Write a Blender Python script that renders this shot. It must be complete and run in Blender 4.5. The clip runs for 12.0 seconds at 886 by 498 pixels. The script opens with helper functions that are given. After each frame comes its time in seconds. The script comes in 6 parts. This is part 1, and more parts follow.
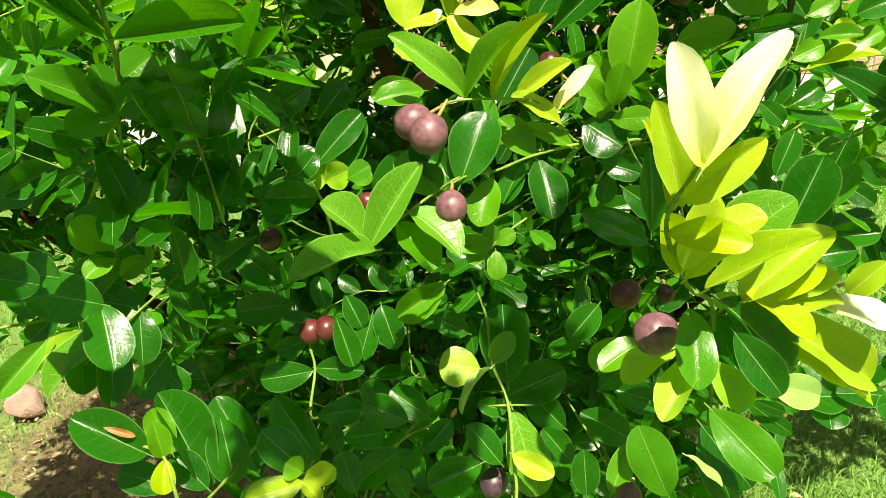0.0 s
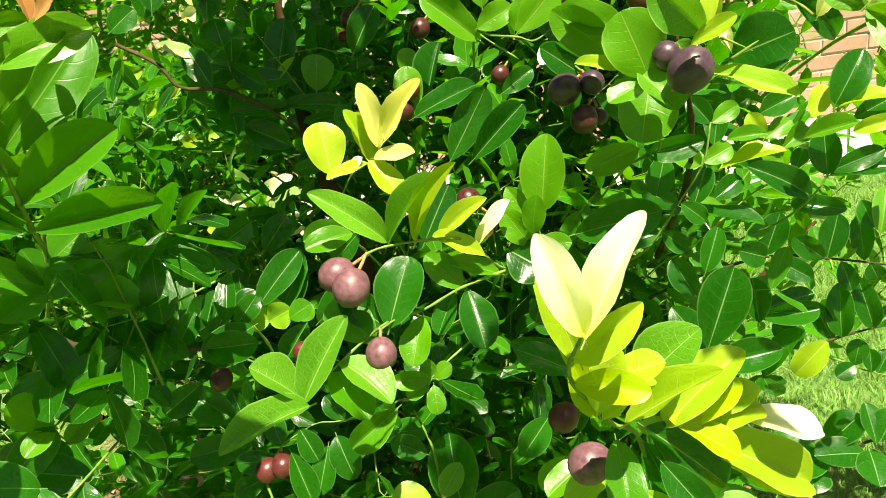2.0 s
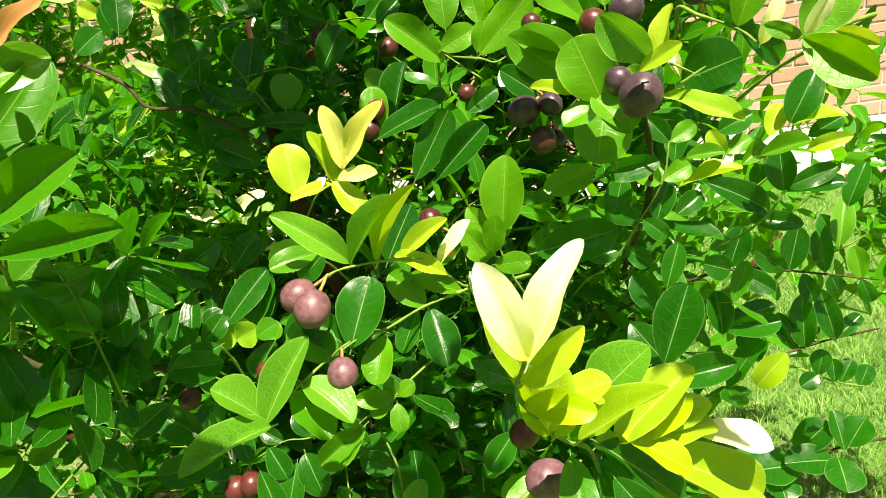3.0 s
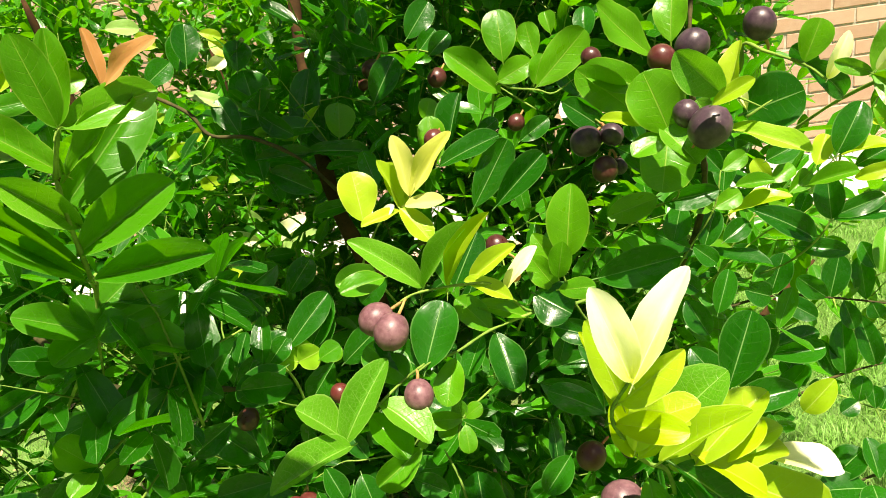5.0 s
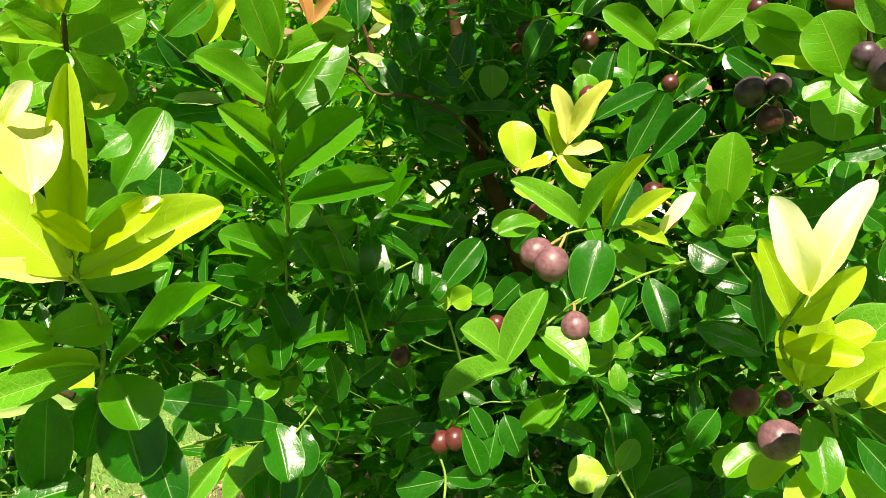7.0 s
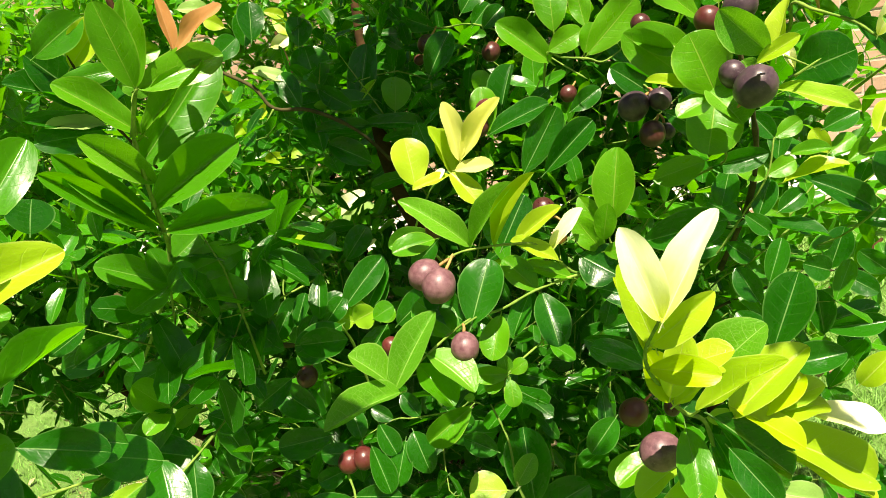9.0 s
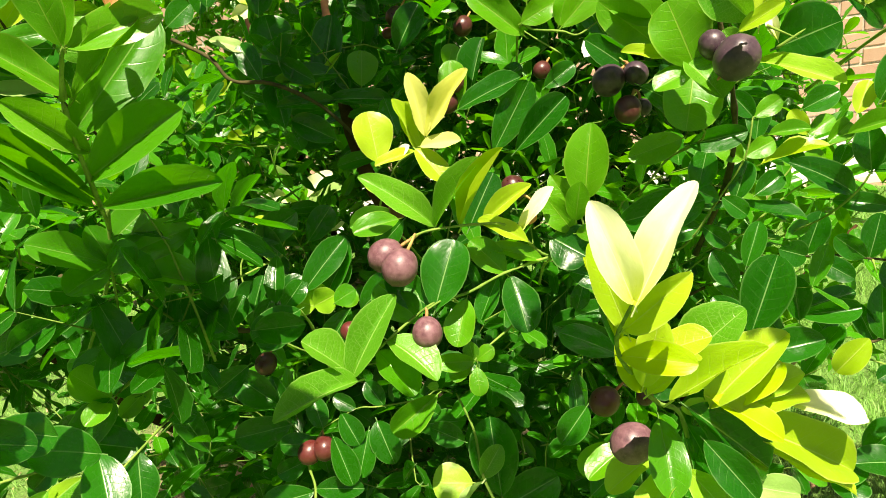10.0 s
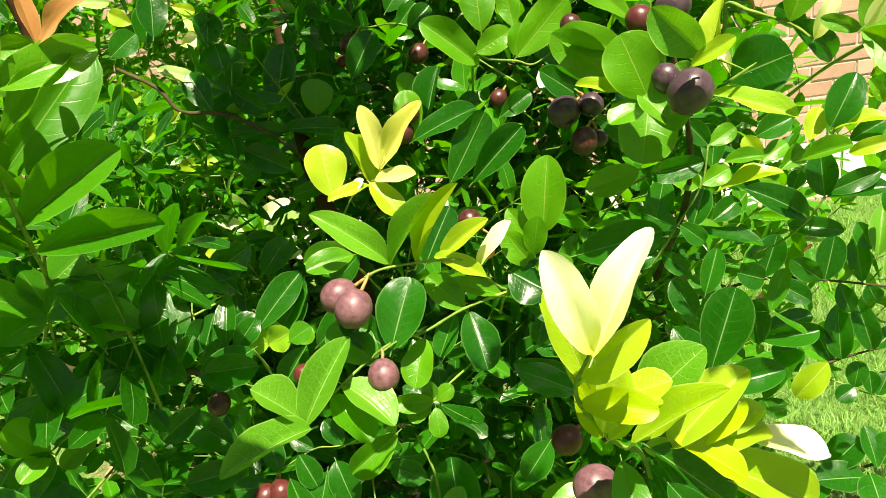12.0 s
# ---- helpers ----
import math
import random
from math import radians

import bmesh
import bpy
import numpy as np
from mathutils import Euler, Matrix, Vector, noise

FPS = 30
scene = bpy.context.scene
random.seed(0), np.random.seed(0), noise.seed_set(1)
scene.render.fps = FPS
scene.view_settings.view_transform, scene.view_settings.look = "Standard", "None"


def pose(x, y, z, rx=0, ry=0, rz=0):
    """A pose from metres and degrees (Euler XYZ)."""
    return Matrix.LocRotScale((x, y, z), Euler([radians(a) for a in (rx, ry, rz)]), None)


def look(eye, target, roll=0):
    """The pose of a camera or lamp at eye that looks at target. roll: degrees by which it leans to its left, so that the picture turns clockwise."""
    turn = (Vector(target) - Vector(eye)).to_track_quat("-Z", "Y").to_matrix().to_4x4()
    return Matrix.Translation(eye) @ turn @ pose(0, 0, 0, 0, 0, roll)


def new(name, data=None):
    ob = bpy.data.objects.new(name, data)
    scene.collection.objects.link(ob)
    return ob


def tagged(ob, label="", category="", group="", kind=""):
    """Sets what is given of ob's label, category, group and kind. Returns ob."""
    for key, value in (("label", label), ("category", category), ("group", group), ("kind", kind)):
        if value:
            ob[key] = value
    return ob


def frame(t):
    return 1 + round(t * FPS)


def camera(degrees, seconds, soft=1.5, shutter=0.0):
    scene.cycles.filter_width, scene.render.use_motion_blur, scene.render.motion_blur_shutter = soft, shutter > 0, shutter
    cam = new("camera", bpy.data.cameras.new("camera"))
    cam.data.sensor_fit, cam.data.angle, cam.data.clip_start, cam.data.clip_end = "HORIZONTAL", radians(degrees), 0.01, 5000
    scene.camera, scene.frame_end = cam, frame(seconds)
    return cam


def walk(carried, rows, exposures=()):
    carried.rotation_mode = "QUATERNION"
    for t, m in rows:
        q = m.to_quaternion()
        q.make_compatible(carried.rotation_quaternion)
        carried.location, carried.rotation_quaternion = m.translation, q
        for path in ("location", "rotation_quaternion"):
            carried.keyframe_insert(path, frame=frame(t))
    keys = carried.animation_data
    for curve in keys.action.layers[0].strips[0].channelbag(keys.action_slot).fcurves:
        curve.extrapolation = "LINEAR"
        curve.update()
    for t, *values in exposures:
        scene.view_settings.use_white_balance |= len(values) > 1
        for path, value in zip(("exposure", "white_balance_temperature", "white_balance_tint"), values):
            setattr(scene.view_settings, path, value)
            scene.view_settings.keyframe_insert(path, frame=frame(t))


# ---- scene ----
cam = camera(64.70, 12.0, soft=0.5)
PATH = [
    (0, (0.0350, -0.0105, 1.0449), (-0.1922, 1.7629, 0.1487), -4.24),
    (0.5, (0.0424, 0.0096, 1.0376), (-0.2044, 1.7490, 0.0818), -5.53),
    (1, (0.0664, 0.0134, 1.0668), (-0.1118, 1.8466, 0.2873), -8.15),
    (1.5, (0.0706, 0.0049, 1.0784), (-0.1062, 1.8533, 0.3354), -8.97),
    (2, (0.0702, -0.0017, 1.0831), (-0.0960, 1.8576, 0.3651), -8.88),
    (2.5, (0.0849, -0.0035, 1.0951), (-0.0539, 1.8680, 0.4036), -9.93),
    (2.7, (0.0850, -0.0045, 1.0895), (-0.0350, 1.8636, 0.3854), -8.90),
    (4.3, (0.0672, -0.0094, 1.0954), (-0.0405, 1.8723, 0.4264), -8.53),
    (4.5, (0.0591, -0.0103, 1.0865), (-0.0358, 1.8713, 0.4151), -7.38),
    (5, (0.0475, -0.0191, 1.1007), (-0.0812, 1.8737, 0.4677), -8.58),
    (5.5, (0.0328, -0.0200, 1.0943), (-0.0708, 1.8758, 0.4658), -7.01),
    (6, (0.0292, -0.0226, 1.0902), (-0.1405, 1.8645, 0.4499), -7.43),
    (6.5, (0.0096, -0.0383, 1.0754), (-0.2872, 1.8320, 0.4320), -6.95),
    (7, (0.0216, -0.0559, 1.0797), (-0.4428, 1.7936, 0.4765), -9.34),
    (7.2, (0.0235, -0.0419, 1.0755), (-0.4049, 1.8119, 0.4590), -9.02),
    (8.8, (0.0528, -0.0419, 1.0836), (-0.2457, 1.8274, 0.4382), -9.09),
    (9, (0.0558, -0.0416, 1.0881), (-0.2503, 1.8291, 0.4504), -9.82),
    (9.5, (0.0575, -0.0348, 1.0851), (-0.2451, 1.8340, 0.4402), -10.02),
    (10, (0.0596, -0.0174, 1.0743), (-0.1849, 1.8465, 0.3915), -8.82),
    (10.5, (0.0607, -0.0150, 1.0744), (-0.1594, 1.8537, 0.3966), -8.66),
    (11, (0.0644, -0.0113, 1.0781), (-0.1484, 1.8580, 0.3994), -9.07),
    (11.5, (0.0642, -0.0070, 1.0768), (-0.1127, 1.8712, 0.4126), -8.71),
    (12, (0.0653, -0.0024, 1.0808), (-0.0753, 1.8834, 0.4296), -8.77),
]
walk(cam, [(t, look(eye, target, roll)) for t, eye, target, roll in PATH], [(0.0, 1.26, 7700, 10), (0.5, 1.30, 7700, 10), (1.0, 1.43, 7700, 10), (1.5, 1.35, 7700, 10), (2.5, 1.36, 7700, 10), (5.5, 1.32, 7700, 10), (7.0, 1.30, 7700, 10), (9.0, 1.31, 7700, 10), (12.0, 1.34, 7700, 10)])

GROUND = -0.10

# ---- light ----
SUN_EL, SUN_AZ = 67.0, 156.0  # degrees above the horizon; degrees from north (+y) towards east (+x)
world = bpy.data.worlds.new("sky")
world.use_nodes = True
scene.world = world
sky = world.node_tree.nodes.new("ShaderNodeTexSky")
sky.sky_type, sky.sun_disc = "NISHITA", False
sky.dust_density, sky.ozone_density = 3.0, 0.5
sky.sun_elevation, sky.sun_rotation = radians(SUN_EL), radians(SUN_AZ)
back = world.node_tree.nodes["Background"]
back.inputs["Strength"].default_value = 0.031
world.node_tree.links.new(sky.outputs["Color"], back.inputs["Color"])

sun = new("sun", bpy.data.lights.new("sun", "SUN"))
sun.data.energy, sun.data.angle, sun.data.color = 5.0, radians(0.53), (1.0, 0.95, 0.84)
sun_way = Vector((math.sin(radians(SUN_AZ)) * math.cos(radians(SUN_EL)), math.cos(radians(SUN_AZ)) * math.cos(radians(SUN_EL)), math.sin(radians(SUN_EL))))
sun.matrix_world = look(sun_way * 20, (0, 0, 0))


# ---- materials ----
class Nodes:
    """A material's node tree, with short ways to add to it."""

    def __init__(self, name):
        self.mat = bpy.data.materials.new(name)
        self.mat.use_nodes = True
        self.tree = self.mat.node_tree
        self.bsdf = self.tree.nodes["Principled BSDF"]
        self.out = self.tree.nodes["Material Output"]

    def add(self, kind, **inputs):
        node = self.tree.nodes.new(kind)
        for key, value in inputs.items():
            self.put(node, key.replace("_", " "), value)
        return node

    def put(self, node, key, value):
        socket = node.inputs[int(key) if key.isdigit() else key]
        if isinstance(value, bpy.types.NodeSocket):
            self.tree.links.new(value, socket)
        else:
            socket.default_value = value

    def math(self, op, a, b=0.0, c=0.0):
        node = self.tree.nodes.new("ShaderNodeMath")
        node.operation = op
        for i, value in enumerate((a, b, c)):
            self.put(node, str(i), value)
        return node.outputs[0]

    def mix(self, fac, a, b):
        node = self.tree.nodes.new("ShaderNodeMix")
        node.data_type = "RGBA"
        for i, value in ((0, fac), (6, a), (7, b)):
            self.put(node, str(i), (*value, 1) if isinstance(value, tuple) and len(value) == 3 else value)
        return node.outputs[2]

    def ramp(self, fac, lo, hi, a=0.0, b=1.0):
        node = self.add("ShaderNodeMapRange")
        for key, value in (("Value", fac), ("From Min", lo), ("From Max", hi), ("To Min", a), ("To Max", b)):
            self.put(node, key, value)
        return node.outputs[0]

    def noise(self, scale, detail=3.0, rough=0.55, where=None):
        node = self.add("ShaderNodeTexNoise", Scale=scale, Detail=detail, Roughness=rough)
        if where is not None:
            self.put(node, "Vector", where)
        return node.outputs[0]

    def coords(self, which="Object"):
        return self.tree.nodes.new("ShaderNodeTexCoord").outputs[which]

    def bump(self, height, strength, distance):
        return self.add("ShaderNodeBump", Strength=strength, Distance=distance, Height=height).outputs[0]

    def set(self, **inputs):
        for key, value in inputs.items():
            self.put(self.bsdf, key.replace("_", " "), (*value, 1) if isinstance(value, tuple) else value)
        return self.mat


def leaf_material(name, dark, light, vein, through_colour, through_part, rough=0.27, island=False, edge=0.8, blotch=0.25, veins=0.55, net=0.12, foot=None):
    """Leaf with pale midrib and side veins, thin pale margin painted as a rim highlight, gloss on the face, light
    coming through.
    """
    n = Nodes(name)
    sep = n.add("ShaderNodeSeparateXYZ", Vector=n.coords("UV"))
    u, v = sep.outputs[0], n.math("ABSOLUTE", n.math("MULTIPLY_ADD", sep.outputs[1], 2.0, -1.0))
    rand = n.add("ShaderNodeNewGeometry").outputs["Random Per Island"] if island else n.add("ShaderNodeObjectInfo").outputs["Random"]
    spot = n.add("ShaderNodeVectorMath", **{"0": n.coords("UV")})
    spot.operation = "ADD"
    shift = n.add("ShaderNodeCombineXYZ", X=n.math("MULTIPLY", rand, 37.0), Y=n.math("MULTIPLY", rand, 91.0))
    n.put(spot, "1", shift.outputs[0])
    cloud = n.noise(3.5, 3.0, 0.6, spot.outputs[0])
    grain = n.noise(38.0, 2.0, 0.6, spot.outputs[0])
    base = n.mix(rand, dark, light)
    base = n.mix(n.ramp(cloud, 0.35, 0.7, 0.0, blotch), base, light)
    base = n.mix(n.ramp(grain, 0.45, 0.7, 0.0, 0.18), base, dark)
    base = n.mix(n.ramp(u, 0.0, 0.4, 0.45, 0.0), base, light) if foot is None else n.mix(n.ramp(n.math("ADD", u, n.math("MULTIPLY", cloud, 0.5)), 0.2, 0.95, 1.0, 0.0), base, foot)
    # side veins run forward from the midrib
    along = n.math("SUBTRACT", u, n.math("ADD", n.math("MULTIPLY", v, 0.13), n.math("MULTIPLY", n.math("MULTIPLY", v, v), 0.07)))
    wave = n.math("ABSOLUTE", n.math("SUBTRACT", n.math("FRACT", n.math("MULTIPLY", n.math("ADD", along, n.math("MULTIPLY", cloud, 0.03)), 7.5)), 0.5))
    side = n.math("MULTIPLY", n.ramp(wave, 0.0, 0.05, 1.0, 0.0), n.ramp(v, 0.45, 0.92, veins, 0.0))
    mid = n.ramp(v, 0.012, n.math("MULTIPLY_ADD", u, -0.035, 0.058), 1.0, 0.0)
    # rim highlight put into the colour along the margin
    rim = n.math("MULTIPLY", n.ramp(v, 0.92, 0.985, 0.0, 1.0), edge)
    # fine net between the side veins
    cell = n.add("ShaderNodeTexVoronoi", Scale=21.0)
    cell.feature, cell.voronoi_dimensions = "DISTANCE_TO_EDGE", "2D"
    n.put(cell, "Vector", n.add("ShaderNodeCombineXYZ", X=u, Y=n.math("MULTIPLY", sep.outputs[1], 0.5)).outputs[0])
    mesh = n.math("MULTIPLY", n.ramp(cell.outputs["Distance"], 0.0, 0.10, 1.0, 0.0), net)
    lines = n.math("MAXIMUM", n.math("MAXIMUM", side, mid), n.math("MAXIMUM", rim, mesh))
    colour = n.mix(n.math("MULTIPLY", lines, 0.85), base, vein)
    relief = n.math("ADD", n.math("MULTIPLY", n.math("MAXIMUM", side, mid), -0.5), n.math("MULTIPLY", n.noise(9.0, 2.0, 0.5, spot.outputs[0]), 0.6))
    normal = n.bump(relief, 0.16 + 0.34 * veins, 0.0013)
    n.set(Base_Color=colour, Roughness=n.ramp(cloud, 0.3, 0.7, rough - 0.06, rough + 0.1), Normal=normal)
    n.put(n.bsdf, "Specular IOR Level", 0.48)
    shine = n.add("ShaderNodeBsdfTranslucent", Color=n.mix(n.math("MULTIPLY", lines, 0.5), n.mix(cloud, through_colour, light), dark), Normal=normal)
    both = n.add("ShaderNodeMixShader", **{"0": through_part, "1": n.bsdf.outputs[0], "2": shine.outputs[0]})
    n.tree.links.new(both.outputs[0], n.out.inputs["Surface"])
    return n.mat


LEAF = {
    "m": leaf_material("leaf_mature", (0.004, 0.076, 0.004), (0.016, 0.158, 0.006), (0.26, 0.50, 0.15), (0.06, 0.48, 0.005), 0.46, 0.24, edge=0.45, veins=0.2, net=0.04),
    "g": leaf_material("leaf_green", (0.05, 0.24, 0.009), (0.11, 0.35, 0.014), (0.32, 0.54, 0.12), (0.21, 0.58, 0.015), 0.36, 0.32, veins=0.6, net=0.42),
    "k": leaf_material("leaf_light", (0.045, 0.24, 0.005), (0.10, 0.35, 0.008), (0.28, 0.46, 0.06), (0.28, 0.61, 0.010), 0.42, 0.32, veins=0.45, net=0.25),
    "y": leaf_material("leaf_young", (0.26, 0.45, 0.010), (0.44, 0.63, 0.035), (0.56, 0.69, 0.16), (0.56, 0.74, 0.02), 0.42, 0.36, veins=0.36, net=0.16),
    "e": leaf_material("leaf_pale_yellow", (0.58, 0.62, 0.07), (0.76, 0.76, 0.24), (0.80, 0.78, 0.30), (0.74, 0.74, 0.06), 0.30, 0.40, veins=0.15),
    # brighter copy of the mature leaf, light on it put into the colour
    "v": leaf_material("leaf_vivid", (0.024, 0.19, 0.006), (0.068, 0.30, 0.010), (0.24, 0.48, 0.09), (0.20, 0.64, 0.006), 0.52, 0.28, edge=0.6, veins=0.3, net=0.12),
    # near-white base carries the sun's glare as well as the cream tint
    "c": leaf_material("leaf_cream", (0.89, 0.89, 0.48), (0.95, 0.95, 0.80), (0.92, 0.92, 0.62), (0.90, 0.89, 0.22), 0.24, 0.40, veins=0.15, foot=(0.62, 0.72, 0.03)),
    "q": leaf_material("leaf_flush", (0.28, 0.46, 0.006), (0.40, 0.56, 0.010), (0.52, 0.58, 0.08), (0.58, 0.70, 0.01), 0.44, 0.40, veins=0.15),
    # pale matt leaf, also used to paint white glints
    "p": leaf_material("leaf_pale", (0.20, 0.40, 0.07), (0.36, 0.54, 0.17), (0.48, 0.60, 0.26), (0.35, 0.58, 0.06), 0.30, 0.5, veins=0.3),
    "w": leaf_material("leaf_soft", (0.20, 0.46, 0.015), (0.34, 0.58, 0.04), (0.50, 0.64, 0.16), (0.45, 0.68, 0.02), 0.38, 0.42, veins=0.3),
    "b": leaf_material("leaf_bronze", (0.48, 0.18, 0.05), (0.66, 0.34, 0.14), (0.70, 0.42, 0.22), (0.75, 0.36, 0.10), 0.38, 0.4, veins=0.2),
    # one leaf in two tones: shade put into "stuff", sunlight into "side"
    "stuff": leaf_material("leaf_mass_shaded", (0.003, 0.062, 0.003), (0.019, 0.172, 0.006), (0.26, 0.50, 0.15), (0.09, 0.50, 0.005), 0.50, 0.22, island=True, edge=0.4, veins=0.2, net=0.03),
    "side": leaf_material("leaf_mass_lit", (0.012, 0.16, 0.005), (0.06, 0.33, 0.010), (0.28, 0.52, 0.12), (0.22, 0.62, 0.008), 0.50, 0.22, island=True, veins=0.25),
}

LEAF["l"] = LEAF["w"]


def bark_material(name, dark, light):
    n = Nodes(name)
    where = n.coords("Object")
    fine, coarse = n.noise(420.0, 4.0, 0.65, where), n.noise(60.0, 3.0, 0.55, where)
    colour = n.mix(n.ramp(coarse, 0.3, 0.7), dark, light)
    colour = n.mix(n.ramp(fine, 0.55, 0.75, 0.0, 0.6), colour, tuple(0.45 * c for c in dark))
    return n.set(Base_Color=colour, Roughness=0.9, Specular_IOR_Level=0.15, Normal=n.bump(fine, 0.6, 0.001))


BARK = bark_material("bark", (0.026, 0.015, 0.006), (0.075, 0.036, 0.013))
TWIG = bark_material("green_twig", (0.10, 0.20, 0.03), (0.24, 0.36, 0.07))
BRANCH = bark_material("dark_branch", (0.030, 0.030, 0.012), (0.090, 0.075, 0.032))
STALK = bark_material("berry_stalk", (0.36, 0.14, 0.06), (0.48, 0.34, 0.12))


def berry_material(name, skins, haze, bloomed, gloss):
    n = Nodes(name)
    where, rand = n.coords("Object"), n.add("ShaderNodeObjectInfo").outputs["Random"]
    shift = n.add("ShaderNodeVectorMath", **{"0": where})
    shift.operation = "ADD"
    n.put(shift, "1", n.add("ShaderNodeCombineXYZ", X=n.math("MULTIPLY", rand, 40.0)).outputs[0])
    where = shift.outputs[0]
    bloom, dots = n.noise(1.8, 5.0, 0.65, where), n.noise(15.0, 2.0, 0.5, where)
    skin = n.mix(rand, *skins)
    colour = n.mix(n.ramp(bloom, 0.22, 0.62, 0.0, haze), skin, bloomed)
    colour = n.mix(n.ramp(dots, 0.70, 0.75, 0.0, 0.6 * haze), colour, (0.42, 0.28, 0.26))
    return n.set(Base_Color=colour, Roughness=n.ramp(bloom, 0.3, 0.7, gloss, gloss + 0.16), Normal=n.bump(dots, 0.03, 0.02))


BERRY = berry_material("berry_bloom", ((0.012, 0.006, 0.013), (0.060, 0.012, 0.020)), 0.85, (0.225, 0.110, 0.130), 0.36)
BERRY_DARK = berry_material("berry_dark", ((0.006, 0.004, 0.011), (0.020, 0.008, 0.014)), 0.45, (0.15, 0.09, 0.12), 0.30)
# red skin with little bloom, shade of the inner berries put into it
BERRY_RED = berry_material("berry_red", ((0.022, 0.004, 0.004), (0.085, 0.010, 0.008)), 0.2, (0.23, 0.09, 0.09), 0.26)


def grass_material():
    n = Nodes("grass_blade")
    rand = n.add("ShaderNodeNewGeometry").outputs["Random Per Island"]
    patch = n.noise(2.2, 3.0, 0.6, n.coords("Object"))
    colour = n.mix(rand, (0.14, 0.36, 0.05), (0.28, 0.54, 0.12))
    colour = n.mix(n.ramp(patch, 0.5, 0.75, 0.0, 0.5), colour, (0.30, 0.44, 0.13))
    n.set(Base_Color=colour, Roughness=0.55)
    shine = n.add("ShaderNodeBsdfTranslucent", Color=colour)
    both = n.add("ShaderNodeMixShader", **{"0": 0.3, "1": n.bsdf.outputs[0], "2": shine.outputs[0]})
    n.tree.links.new(both.outputs[0], n.out.inputs["Surface"])
    return n.mat


def ground_material():
    n = Nodes("lawn_and_soil")
    where = n.coords("Object")
    sep = n.add("ShaderNodeSeparateXYZ", Vector=where)
    big, mid, fine = n.noise(1.1, 4.0, 0.6, where), n.noise(9.0, 4.0, 0.65, where), n.noise(140.0, 4.0, 0.7, where)
    lawn = n.mix(n.ramp(mid, 0.3, 0.7), (0.10, 0.24, 0.035), (0.18, 0.34, 0.07))
    soil = n.mix(n.ramp(mid, 0.3, 0.7), (0.16, 0.135, 0.055), (0.35, 0.30, 0.15))
    soil = n.mix(n.ramp(fine, 0.5, 0.8, 0.0, 0.7), soil, (0.44, 0.37, 0.23))
    soil = n.mix(n.ramp(n.noise(48.0, 3.0, 0.7, where), 0.5, 0.62, 0.0, 0.75), soil, (0.09, 0.085, 0.035))
    # bare earth round the stem of the shrub
    dx, dy = n.math("ADD", sep.outputs[0], 0.55), n.math("ADD", sep.outputs[1], -1.35)
    far = n.math("SQRT", n.math("ADD", n.math("MULTIPLY", dx, dx), n.math("MULTIPLY", dy, dy)))
    bare = n.ramp(n.math("ADD", far, n.math("MULTIPLY", mid, 0.7)), 1.0, 1.3, 1.0, 0.0)
    bare = n.math("MAXIMUM", bare, n.ramp(big, 0.62, 0.72, 0.0, 0.5))
    colour = n.mix(bare, lawn, soil)
    return n.set(Base_Color=colour, Roughness=0.95, Normal=n.bump(n.math("ADD", fine, n.noise(48.0, 3.0, 0.7, where)), 0.9, 0.02))


def brick_material():
    n = Nodes("brick")
    where, rand = n.coords("Object"), n.add("ShaderNodeObjectInfo").outputs["Random"]
    spot = n.add("ShaderNodeVectorMath", **{"0": where})
    spot.operation = "ADD"
    n.put(spot, "1", n.add("ShaderNodeCombineXYZ", X=n.math("MULTIPLY", rand, 53.0)).outputs[0])
    fine, coarse = n.noise(180.0, 4.0, 0.7, spot.outputs[0]), n.noise(14.0, 3.0, 0.6, spot.outputs[0])
    colour = n.mix(rand, (0.40, 0.25, 0.17), (0.54, 0.36, 0.26))
    colour = n.mix(n.ramp(coarse, 0.4, 0.75, 0.0, 0.5), colour, (0.50, 0.37, 0.28))
    colour = n.mix(n.ramp(fine, 0.6, 0.75, 0.0, 0.6), colour, (0.22, 0.12, 0.09))
    return n.set(Base_Color=colour, Roughness=0.9, Normal=n.bump(fine, 0.5, 0.003))


def rough_material(name, dark, light, scale, rough=0.9, depth=0.004):
    n = Nodes(name)
    where = n.coords("Object")
    fine, coarse = n.noise(scale * 12, 4.0, 0.7, where), n.noise(scale, 4.0, 0.6, where)
    colour = n.mix(n.ramp(coarse, 0.3, 0.7), dark, light)
    colour = n.mix(n.ramp(fine, 0.55, 0.8, 0.0, 0.4), colour, dark)
    return n.set(Base_Color=colour, Roughness=rough, Normal=n.bump(fine, 0.5, depth))


GRASS, EARTH, BRICK = grass_material(), ground_material(), brick_material()
MORTAR = rough_material("mortar", (0.40, 0.36, 0.30), (0.55, 0.50, 0.43), 20.0)
PLASTER = rough_material("grey_plaster", (0.48, 0.47, 0.45), (0.62, 0.61, 0.58), 5.0)
CONCRETE = rough_material("pale_concrete", (0.55, 0.53, 0.49), (0.70, 0.68, 0.64), 6.0)
STONE = rough_material("pink_stone", (0.34, 0.22, 0.18), (0.50, 0.36, 0.30), 30.0, 0.8)
DRY = rough_material("dry_leaf", (0.30, 0.17, 0.08), (0.50, 0.34, 0.19), 60.0, 0.7, 0.001)


